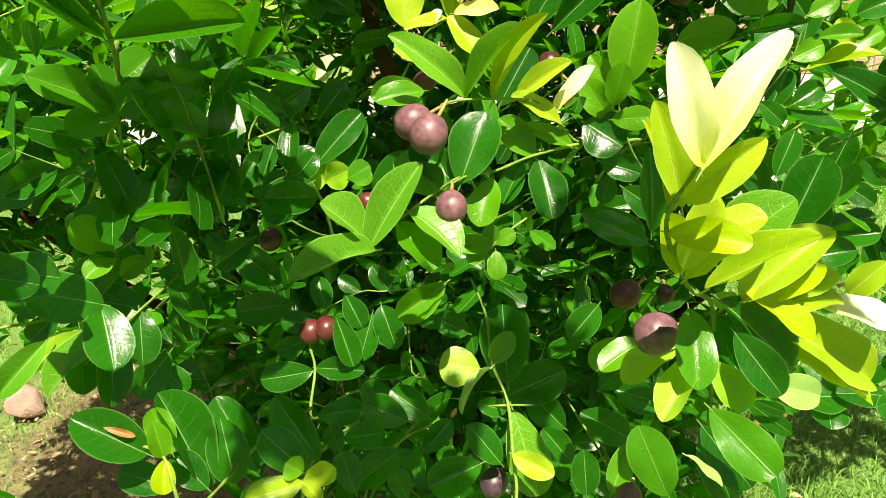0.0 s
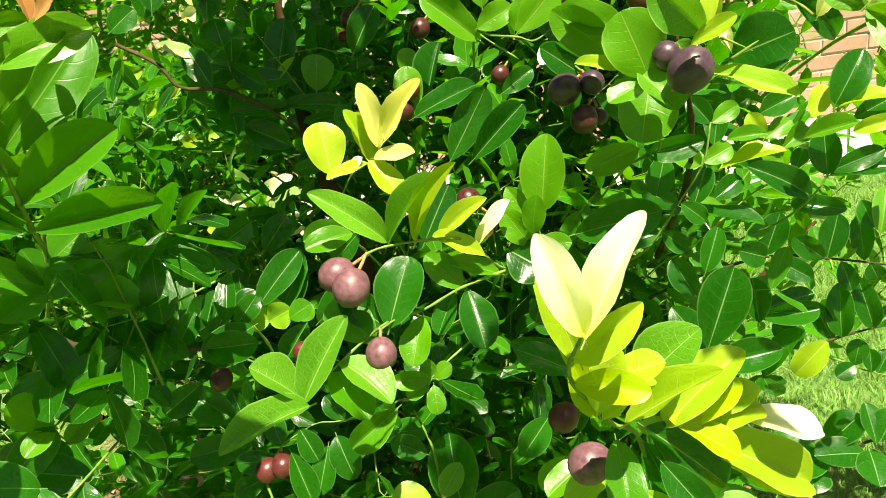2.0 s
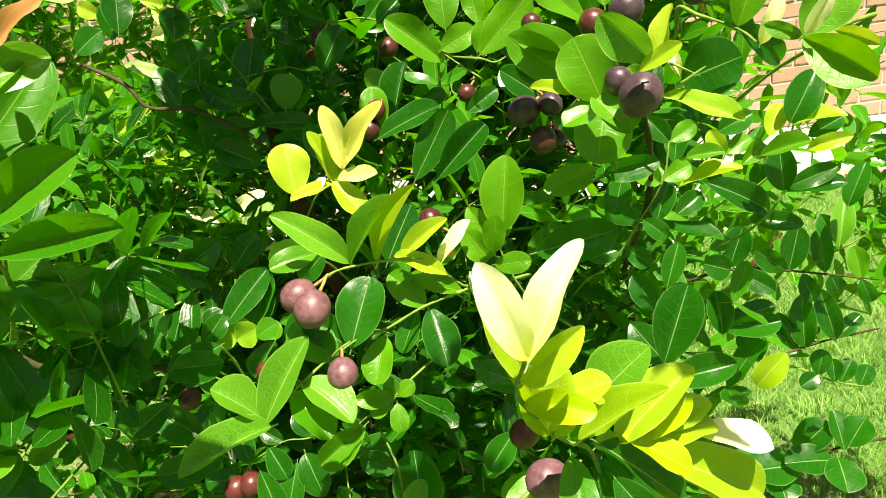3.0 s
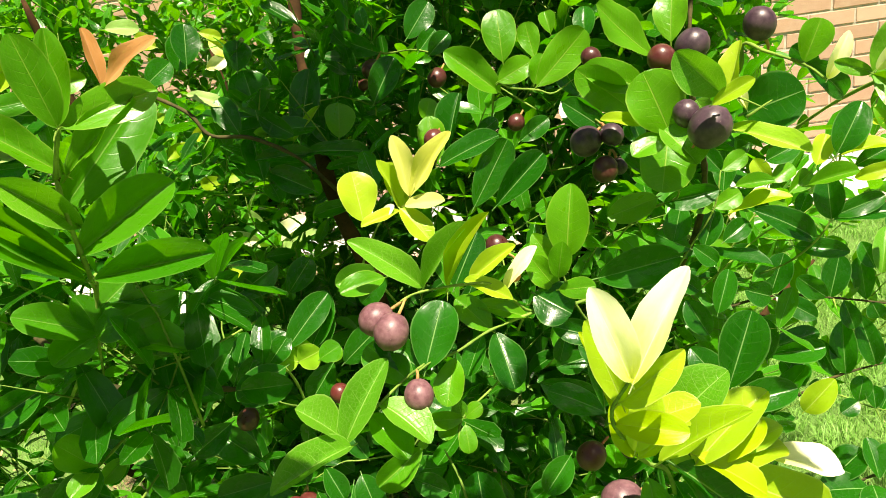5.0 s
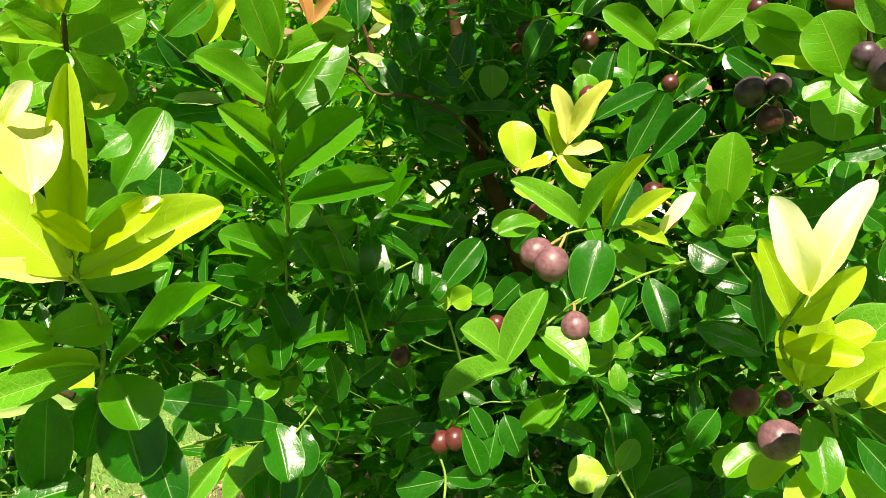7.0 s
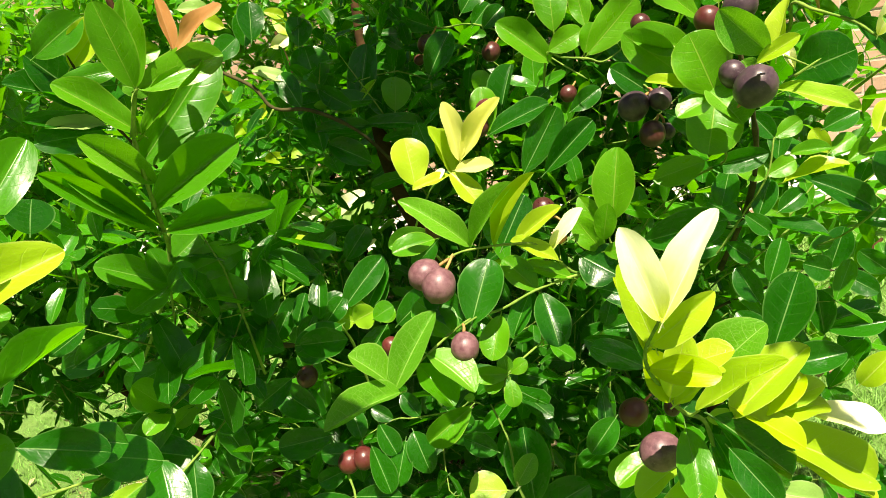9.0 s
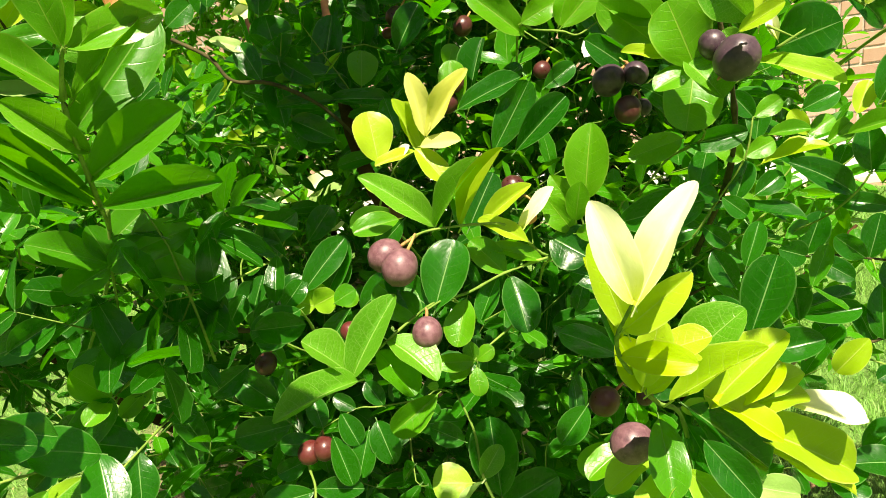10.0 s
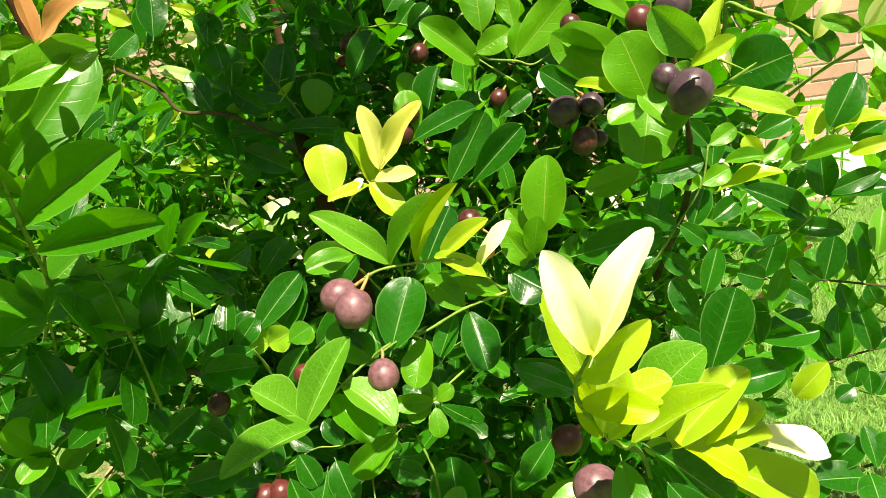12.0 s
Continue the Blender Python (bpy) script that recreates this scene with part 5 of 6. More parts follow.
leaf(tw, (0.0133, 0.5488, 0.9851), (0.0127, 0.5612, 1.0229), 0.0232, 3, 'k')
leaf(tw, (0.0228, 0.5810, 0.9853), (0.0381, 0.5981, 1.0349), 0.0229, 17, 'm')
leaf(tw, (0.0186, 0.5088, 0.9909), (0.0654, 0.5070, 1.0101), 0.0213, 47, 'm')
leaf(tw, (0.0410, 0.4990, 0.9579), (0.0724, 0.5095, 1.0039), 0.0257, 65, 'm')
leaf(tw, (0.0573, 0.4992, 0.9560), (0.0976, 0.5066, 0.9912), 0.0227, 67, 'm')
leaf(tw, (0.0486, 0.5859, 0.9964), (0.0695, 0.5908, 1.0080), 0.0147, 76, 'm')
leaf(tw, (0.0869, 0.5849, 0.9874), (0.1132, 0.5914, 1.0030), 0.0176, 71, 'm')
berry(tw, (-0.0431, 0.6812, 1.0592), 0.0093, (-0.0338, 0.6900, 1.0716), BERRY_RED)
berry(tw, (0.0182, 0.7044, 1.0404), 0.0097, (0.0249, 0.7120, 1.0497), BERRY_RED)
berry(tw, (0.0146, 0.5504, 1.0057), 0.0078, (0.0209, 0.5571, 1.0123), BERRY_RED)
berry(tw, (0.0073, 0.5503, 0.9907), 0.0084, (0.0146, 0.5572, 0.9976), BERRY_RED)
berry(tw, (0.0878, 0.6302, 0.9967), 0.0078, (0.0937, 0.6370, 1.0034), BERRY_RED)
berry(tw, (-0.0547, 0.6916, 1.0446), 0.0056, (-0.0501, 0.6977, 1.0497), BERRY_RED)
tw = twig([(0.061, 0.686, 0.942), (0.065, 0.622, 0.997), (0.070, 0.559, 1.039), (0.082, 0.548, 1.037), (0.101, 0.538, 1.034), (0.113, 0.537, 1.030), (0.130, 0.541, 1.038)], 0.0010, 0.0007)
leaf(tw, (0.0777, 0.5550, 1.0577), (0.0775, 0.5620, 1.0982), 0.0280, 1, 'k')
leaf(tw, (0.1010, 0.5386, 1.0367), (0.1413, 0.5423, 1.0733), 0.0287, 75, 'k')
leaf(tw, (0.0721, 0.5499, 1.0434), (0.0996, 0.5492, 1.0559), 0.0205, 77, 'k')
leaf(tw, (0.0996, 0.5443, 1.0381), (0.1083, 0.5458, 1.0602), 0.0164, 76, 'k')
leaf(tw, (0.0728, 0.5574, 1.0338), (0.0329, 0.5575, 1.0722), 0.0249, -69, 'k')
leaf(tw, (0.1038, 0.5667, 1.0573), (0.0998, 0.5753, 1.0838), 0.0182, -31, 'k')
leaf(tw, (0.1439, 0.5611, 1.0660), (0.1467, 0.5696, 1.0913), 0.0177, 7, 'm')
leaf(tw, (0.1193, 0.5726, 1.0729), (0.1166, 0.5784, 1.0906), 0.0137, -28, 'k')
leaf(tw, (0.1348, 0.5468, 1.0243), (0.1200, 0.5558, 1.0537), 0.0197, -68, 'm')
# mid field fillers read one by one
tw = twig([(-0.112, 0.476, 0.794), (-0.111, 0.457, 0.843), (-0.111, 0.437, 0.873)], 0.0012, 0.0008)
leaf(tw, (-0.1113, 0.4370, 0.8730), (-0.1406, 0.4101, 0.8663), 0.0239, -45, 'm', 0)
leaf(tw, (-0.1140, 0.4612, 0.8768), (-0.0814, 0.4844, 0.9090), 0.0238, 49, 'm', 0)
leaf(tw, (-0.1015, 0.4719, 0.8667), (-0.0818, 0.4902, 0.8959), 0.0177, 43, 'm', 3)
leaf(tw, (-0.0882, 0.4488, 0.8702), (-0.0720, 0.4516, 0.8785), 0.0175, 50, 'v', 0)
leaf(tw, (-0.1272, 0.4559, 0.8755), (-0.1145, 0.4661, 0.8880), 0.0195, 45, 'm', 7)
leaf(tw, (-0.1539, 0.4538, 0.8685), (-0.1459, 0.4676, 0.8914), 0.0132, 32, 'm', 0)
leaf(tw, (-0.1670, 0.3933, 0.9059), (-0.1444, 0.3837, 0.8887), 0.0225, 24, 'm', 7)
leaf(tw, (-0.1865, 0.6295, 0.8801), (-0.2040, 0.6162, 0.8936), 0.0148, -53, 'y', 0)
tw = twig([(-0.123, 0.642, 0.709), (-0.132, 0.577, 0.760), (-0.140, 0.511, 0.799), (-0.165, 0.499, 0.830), (-0.184, 0.514, 0.877), (-0.166, 0.526, 0.911)], 0.0011, 0.0007)
leaf(tw, (-0.1053, 0.4829, 0.8678), (-0.0842, 0.4905, 0.9069), 0.0276, 76, 'm')
leaf(tw, (-0.1035, 0.4815, 0.8633), (-0.0821, 0.4865, 0.8881), 0.0196, 71, 'm')
leaf(tw, (-0.1199, 0.4680, 0.8570), (-0.1589, 0.4539, 0.8394), 0.0271, -65, 'm')
leaf(tw, (-0.1094, 0.4650, 0.8623), (-0.1239, 0.4590, 0.8718), 0.0199, -75, 'w')
leaf(tw, (-0.1081, 0.4605, 0.8645), (-0.0878, 0.4544, 0.8748), 0.0214, 82, 'w')
leaf(tw, (-0.1118, 0.4643, 0.8605), (-0.1001, 0.4670, 0.8796), 0.0141, 79, 'w')
leaf(tw, (-0.0889, 0.4698, 0.8577), (-0.0788, 0.4741, 0.8691), 0.0176, 60, 'k')
leaf(tw, (-0.1360, 0.4992, 0.8582), (-0.1482, 0.5042, 0.8751), 0.0141, -49, 'm')
leaf(tw, (-0.0799, 0.4873, 0.8453), (-0.0485, 0.4871, 0.8720), 0.0253, 75, 'm')
leaf(tw, (-0.0890, 0.4871, 0.8464), (-0.1102, 0.4775, 0.8205), 0.0230, -61, 'm')
leaf(tw, (-0.1825, 0.4838, 0.8505), (-0.1636, 0.4934, 0.8766), 0.0222, 66, 'm')
leaf(tw, (-0.1794, 0.4988, 0.8316), (-0.1671, 0.5079, 0.8573), 0.0197, 68, 'm')
leaf(tw, (-0.1737, 0.5414, 0.8958), (-0.1372, 0.5496, 0.9150), 0.0277, 79, 'm')
leaf(tw, (-0.1509, 0.5371, 0.8792), (-0.1775, 0.5444, 0.9056), 0.0252, -59, 'm')
leaf(tw, (-0.1353, 0.5606, 0.8841), (-0.1121, 0.5704, 0.9104), 0.0240, 74, 'm')
leaf(tw, (-0.1971, 0.4661, 0.8312), (-0.2210, 0.4743, 0.8596), 0.0251, -47, 'm')
leaf(tw, (-0.2120, 0.4834, 0.8538), (-0.1920, 0.4894, 0.8690), 0.0170, 70, 'm')
tw = twig([(-0.268, 0.440, 0.859), (-0.248, 0.414, 0.840), (-0.255, 0.386, 0.822)], 0.0011, 0.0007)
leaf(tw, (-0.2573, 0.4212, 0.8641), (-0.2882, 0.4131, 0.8443), 0.0244, -76, 'm')
leaf(tw, (-0.2509, 0.4162, 0.8479), (-0.2332, 0.4087, 0.8225), 0.0204, 26, 'g')
leaf(tw, (-0.2473, 0.4149, 0.8436), (-0.2671, 0.4160, 0.8497), 0.0137, -46, 'g')
leaf(tw, (-0.2376, 0.3612, 0.8389), (-0.2714, 0.3573, 0.8323), 0.0229, -63, 'm')
leaf(tw, (-0.2427, 0.3719, 0.8404), (-0.2302, 0.3650, 0.8175), 0.0178, 20, 'm')
leaf(tw, (-0.2353, 0.4258, 0.8108), (-0.2068, 0.4235, 0.7995), 0.0203, 53, 'm')
leaf(tw, (-0.2219, 0.4486, 0.8141), (-0.2463, 0.4539, 0.8337), 0.0209, -51, 'm')
# thorns
tw = twig([(0.024, 0.331, 0.764), (0.041, 0.329, 0.766)], 0.0008, 0.0001)
tw = twig([(0.024, 0.331, 0.764), (0.008, 0.325, 0.768)], 0.0008, 0.0001)
tw = twig([(-0.005, 0.339, 0.762), (-0.014, 0.335, 0.766)], 0.0007, 0.0001)
tw = twig([(-0.005, 0.339, 0.762), (0.001, 0.337, 0.763)], 0.0007, 0.0001)
tw = twig([(-0.006, 0.338, 0.762), (-0.005, 0.332, 0.757)], 0.0007, 0.0001)
tw = twig([(0.390, 0.650, 0.770), (0.389, 0.634, 0.757)], 0.0012, 0.0002)
tw = twig([(0.443, 0.655, 0.629), (0.445, 0.646, 0.618)], 0.0011, 0.0002)
tw = twig([(-0.179, 0.585, 1.029), (-0.186, 0.576, 1.019)], 0.0012, 0.0002)
tw = twig([(0.200, 0.394, 1.032), (0.215, 0.387, 1.023)], 0.0009, 0.0003)
# leaves farther in, their sun glints painted as cream and pale colour
tw = twig([(-0.263, 0.862, 0.763), (-0.229, 0.861, 0.818), (-0.238, 0.859, 0.847)], 0.0012, 0.0008)
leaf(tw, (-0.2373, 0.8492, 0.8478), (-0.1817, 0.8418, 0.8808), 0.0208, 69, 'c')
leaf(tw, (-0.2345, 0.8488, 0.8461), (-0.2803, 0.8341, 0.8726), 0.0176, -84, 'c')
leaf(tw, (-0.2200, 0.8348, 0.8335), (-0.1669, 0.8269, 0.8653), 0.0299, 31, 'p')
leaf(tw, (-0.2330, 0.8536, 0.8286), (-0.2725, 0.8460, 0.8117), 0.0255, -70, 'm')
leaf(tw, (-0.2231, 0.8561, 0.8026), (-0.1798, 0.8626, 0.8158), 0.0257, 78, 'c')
leaf(tw, (-0.2521, 0.8965, 0.8655), (-0.2889, 0.9009, 0.8845), 0.0201, -71, 'p')
leaf(tw, (-0.2230, 0.7347, 0.8502), (-0.2476, 0.7280, 0.8655), 0.0194, -80, 'k')
tw = twig([(-0.253, 0.811, 0.926), (-0.272, 0.816, 0.976), (-0.293, 0.812, 1.000)], 0.0012, 0.0008)
leaf(tw, (-0.2934, 0.8118, 0.9983), (-0.3223, 0.8055, 0.9835), 0.0162, -81, 'y')
leaf(tw, (-0.2901, 0.8118, 0.9979), (-0.2681, 0.8179, 1.0128), 0.0162, 91, 'y')
leaf(tw, (-0.2721, 0.8161, 0.9761), (-0.2436, 0.8208, 0.9859), 0.0164, 91, 'l')
leaf(tw, (-0.2791, 0.8155, 0.9755), (-0.3075, 0.8113, 0.9670), 0.0164, -92, 'y')
leaf(tw, (-0.2614, 0.8076, 0.9487), (-0.2331, 0.8112, 0.9553), 0.0178, 85, 'l')
leaf(tw, (-0.2614, 0.8076, 0.9487), (-0.2893, 0.8050, 0.9454), 0.0178, -85, 'y')
leaf(tw, (-0.3041, 0.7923, 1.0366), (-0.3314, 0.7878, 1.0272), 0.0169, -95, 'l')
leaf(tw, (-0.2818, 0.7649, 1.1098), (-0.3048, 0.7685, 1.1241), 0.0183, -77, 'y')
leaf(tw, (-0.2066, 0.7153, 1.1078), (-0.1854, 0.7111, 1.0918), 0.0171, 74, 'y')
leaf(tw, (-0.2193, 0.7269, 1.0810), (-0.1948, 0.7309, 1.0894), 0.0152, 90, 'c')
# more side leaves
tw = twig([(0.649, 0.834, 0.403), (0.574, 0.850, 0.384), (0.526, 0.850, 0.369), (0.470, 0.850, 0.354)], 0.0022, 0.0012)
leaf(tw, (0.5034, 0.8606, 0.3686), (0.5535, 0.8711, 0.4131), 0.0497, 19, 'm', 0)
leaf(tw, (0.5629, 0.8410, 0.3824), (0.5637, 0.8766, 0.4274), 0.0337, 8, 'm', 0)
leaf(tw, (0.5696, 0.8422, 0.3883), (0.5967, 0.8548, 0.4236), 0.0463, 13, 'm', 0)
leaf(tw, (0.5484, 0.8379, 0.3692), (0.4754, 0.8300, 0.3826), 0.0508, -22, 'm', 0)
leaf(tw, (0.5528, 0.8391, 0.3735), (0.5426, 0.7864, 0.3570), 0.0551, -8, 'm', 0)
leaf(tw, (0.4995, 0.8433, 0.3625), (0.4221, 0.8316, 0.3736), 0.0657, -20, 'm', 0)
leaf(tw, (0.4636, 0.8441, 0.3602), (0.4177, 0.8606, 0.3898), 0.0547, -27, 'm', 0)
leaf(tw, (0.4665, 0.8415, 0.3588), (0.4636, 0.7994, 0.3422), 0.0547, -12, 'm', 0)
tw = twig([(0.165, 0.666, 0.760), (0.177, 0.602, 0.812), (0.189, 0.538, 0.853), (0.213, 0.532, 0.891), (0.230, 0.524, 0.924), (0.236, 0.525, 0.955)], 0.0011, 0.0007)
leaf(tw, (0.2124, 0.5314, 0.8891), (0.1870, 0.5351, 0.9040), 0.0182, -76, 'm')
leaf(tw, (0.2149, 0.5322, 0.8909), (0.2332, 0.5277, 0.8749), 0.0163, 68, 'm')
leaf(tw, (0.2274, 0.5234, 0.9224), (0.2057, 0.5285, 0.9405), 0.0189, -72, 'k')
leaf(tw, (0.2299, 0.5242, 0.9241), (0.2535, 0.5291, 0.9328), 0.0169, 66, 'k')
leaf(tw, (0.2357, 0.5249, 0.9537), (0.2213, 0.5310, 0.9732), 0.0165, -71, 'm')
leaf(tw, (0.2365, 0.5249, 0.9536), (0.2568, 0.5300, 0.9634), 0.0153, 62, 'k')
leaf(tw, (0.1999, 0.5428, 0.8644), (0.1706, 0.5391, 0.8602), 0.0189, -59, 'm')
leaf(tw, (0.2022, 0.5428, 0.8640), (0.2212, 0.5381, 0.8475), 0.0169, 72, 'm')
tw = twig([(0.257, 0.623, 0.809), (0.277, 0.618, 0.853), (0.304, 0.621, 0.887), (0.313, 0.620, 0.912)], 0.0011, 0.0007)
leaf(tw, (0.2772, 0.6180, 0.8522), (0.2536, 0.6230, 0.8715), 0.0188, -78, 'k')
leaf(tw, (0.2784, 0.6184, 0.8530), (0.3018, 0.6155, 0.8397), 0.0179, 80, 'm')
leaf(tw, (0.3011, 0.6203, 0.8846), (0.2805, 0.6257, 0.9046), 0.0193, -78, 'k')
leaf(tw, (0.3039, 0.6212, 0.8866), (0.3325, 0.6235, 0.8874), 0.0174, 70, 'k')
leaf(tw, (0.3132, 0.6196, 0.9109), (0.3009, 0.6263, 0.9328), 0.0172, -83, 'y')
leaf(tw, (0.3142, 0.6196, 0.9107), (0.3377, 0.6255, 0.9227), 0.0172, 51, 'k')
leaf(tw, (0.2643, 0.6189, 0.8268), (0.2362, 0.6201, 0.8359), 0.0191, -78, 'm')
leaf(tw, (0.2641, 0.6186, 0.8258), (0.2865, 0.6160, 0.8135), 0.0169, 69, 'm')
# upper left, bright
tw = twig([(-0.371, 0.397, 1.096), (-0.369, 0.394, 1.119), (-0.363, 0.392, 1.141)], 0.0012, 0.0008)
leaf(tw, (-0.3602, 0.3845, 1.1162), (-0.3787, 0.3851, 1.1323), 0.0162, -56, 'k')
leaf(tw, (-0.3591, 0.3848, 1.1161), (-0.3393, 0.3917, 1.1222), 0.0144, 95, 'y')
leaf(tw, (-0.3622, 0.3908, 1.1371), (-0.3809, 0.3907, 1.1513), 0.0155, -72, 'k')
leaf(tw, (-0.3646, 0.3888, 1.0994), (-0.3862, 0.3832, 1.0990), 0.0147, -96, 'k')
leaf(tw, (-0.3635, 0.3887, 1.0984), (-0.3430, 0.3943, 1.0997), 0.0141, 89, 'g')
tw = twig([(-0.229, 0.425, 1.073), (-0.214, 0.425, 1.094), (-0.196, 0.424, 1.111)], 0.0011, 0.0008)
leaf(tw, (-0.2095, 0.4146, 1.0922), (-0.2276, 0.4140, 1.1044), 0.0144, -81, 'g')
leaf(tw, (-0.2087, 0.4151, 1.0932), (-0.1863, 0.4210, 1.0941), 0.0153, 88, 'k')
leaf(tw, (-0.1984, 0.4229, 1.1091), (-0.2105, 0.4247, 1.1241), 0.0128, -65, 'm')
leaf(tw, (-0.2216, 0.4173, 1.0766), (-0.2429, 0.4130, 1.0799), 0.0145, -95, 'm')
leaf(tw, (-0.2205, 0.4175, 1.0764), (-0.2007, 0.4202, 1.0694), 0.0139, 90, 'g')

# ---- stems and inner foliage of the shrub ----
def stem(name, points, r0, r1):
    verts, faces = tube(points, r0, r1, 9, 6, knots=0.25)
    return mesh_object(name, verts, faces, BARK, shrub)


stem("trunk", [(-0.02, 0.95, GROUND - 0.03), (-0.03, 0.86, 0.3), (-0.06, 0.74, 0.62), (-0.085, 0.69, 0.85), (-0.115, 0.72, 0.95), (-0.13, 0.80, 1.15), (-0.1, 0.85, 1.36)], 0.013, 0.005)
stem("limb", [(-0.04, 0.97, GROUND - 0.03), (-0.18, 1.05, 0.35), (-0.42, 1.02, 0.7), (-0.5, 0.98, 1.0), (-0.52, 0.95, 1.2)], 0.016, 0.005)
stem("limb", [(-0.03, 0.98, GROUND - 0.03), (0.12, 1.08, 0.3), (0.2, 1.0, 0.75), (0.15, 0.92, 1.1), (0.12, 0.85, 1.35)], 0.015, 0.005)
stem("limb", [(-0.06, 0.94, GROUND - 0.03), (-0.3, 0.95, 0.25), (-0.62, 0.9, 0.55), (-0.85, 0.88, 0.85), (-0.95, 0.85, 1.05)], 0.013, 0.005)
stem("limb", [(-0.04, 0.93, GROUND - 0.03), (0.1, 0.9, 0.3), (0.3, 0.85, 0.55), (0.50, 0.92, 0.70)], 0.011, 0.004)
stem("limb", [(-0.06, 1.0, GROUND - 0.03), (-0.2, 1.12, 0.4), (-0.3, 1.15, 0.75), (-0.34, 1.1, 1.1)], 0.014, 0.005)


def inside(x, y, z):
    """Where the inner sprigs may grow: the shrub's body behind the front shoots."""
    dx, dy, dz = (x + 0.22) / 0.76, (y - 0.90) / 0.40, (z - 0.80) / 0.60
    if dx * dx + dy * dy + dz * dz > 1:
        return False
    if x > (0.34 if z < 0.85 else 0.44) * y and z < 1.2:
        return False
    if x < -0.05 and z > 1.2:
        return False
    if x < -0.62 * y and z < 1.04 - 0.52 * y:
        return False
    if -0.17 < x < -0.02 and y < 0.74 and 0.76 < z < 0.98:
        return False
    if z > 0.88 and -0.26 < x < 0.22 and y < 0.74:
        return False
    return y > 0.60


def left_side(x, y, z):
    """Leafy side shoots beyond the left stem."""
    return y > 0.36 + 0.25 * (x + 0.8) and z < 1.3 - 0.4 * (y - 0.3)


def crown(x, y, z):
    """Unseen overhang added to shade the front shoots, with gaps that let the sun in on them."""
    if z < 1.17 + 0.30 * y + 0.12 * abs(x) or y < 0.25 * abs(x - 0.1) - 0.13:
        return False
    return True


def in_gap(x, y, z):
    for gx, gy, gz, r in GAPS:
        away = Vector((x - gx, y - gy, z - gz))
        if (away - sun_way * away.dot(sun_way)).length < r:
            return True
    return False


def in_fleck(x, y, z):
    """Chinks through the foliage by which the sun reaches single leaves farther in."""
    for gx, gy, gz, r in FLECKS:
        away = Vector((x - gx, y - gy, z - gz))
        up = away.dot(sun_way)
        if up > 0.012 and (away - sun_way * up).length < r:
            return True
    return False


def flank(x, y, z):
    """Thin growth at the shrub's side, the lawn showing through."""
    return 0.55 + 0.25 * x < y and (z < 0.95 or x < 0.42) and (x < 0.45 or (x * 13 + z * 7) % 1.0 < 0.45)


FLECKS = [
    (-0.205, 0.846, 0.866, 0.034), (-0.258, 0.840, 0.862, 0.030), (-0.193, 0.832, 0.850, 0.030), (-0.200, 0.859, 0.810, 0.026), (-0.270, 0.898, 0.876, 0.026),
    (-0.007, 0.357, 0.775, 0.022), (-0.27, 0.80, 0.95, 0.025), (-0.29, 0.81, 0.99, 0.02), (-0.235, 0.325, 0.815, 0.03), (-0.12, 0.64, 0.86, 0.022), (-0.20, 0.62, 0.84, 0.022),
    (-0.07, 0.60, 0.80, 0.02), (0.06, 0.60, 0.84, 0.022), (-0.30, 0.58, 0.80, 0.025), (-0.26, 0.50, 0.72, 0.025), (-0.16, 0.55, 0.92, 0.02),
]
GAPS = [
    (-0.17, 0.35, 1.0, 0.14), (-0.33, 0.36, 1.02, 0.12), (-0.30, 0.60, 0.95, 0.13), (-0.42, 0.85, 0.95, 0.16),
    (-0.17, 0.38, 0.94, 0.10),
    (-0.23, 0.26, 1.08, 0.06), (0.08, 0.56, 1.03, 0.09), (0.12, 0.48, 1.0, 0.07), (0.30, 0.58, 0.96, 0.13),
    (-0.16, 0.34, 1.02, 0.115), (-0.33, 0.92, 0.93, 0.12), (-0.42, 1.08, 1.0, 0.17), (-0.22, 0.86, 0.88, 0.10), (0.36, 0.66, 0.80, 0.16),
    (0.02, 0.39, 0.96, 0.075), (-0.045, 0.325, 0.89, 0.050), (0.01, 0.37, 0.88, 0.045), (0.105, 0.22, 0.97, 0.072), (0.14, 0.25, 0.90, 0.075),
    (-0.01, 0.47, 0.98, 0.07), (0.10, 0.42, 0.95, 0.065), (0.17, 0.38, 1.04, 0.095), (0.25, 0.35, 1.04, 0.085),
    (-0.15, 0.33, 1.08, 0.075), (-0.22, 0.32, 0.98, 0.082), (-0.10, 0.46, 0.87, 0.032), (-0.19, 0.16, 1.02, 0.12), (-0.26, 0.29, 1.07, 0.082), (-0.37, 0.38, 1.11, 0.085),
    (-0.22, 0.40, 1.09, 0.06), (-0.08, 0.245, 0.79, 0.022), (-0.27, 0.90, 0.90, 0.09), (-0.14, 0.86, 0.92, 0.05), (-0.25, 0.73, 0.94, 0.06),
]


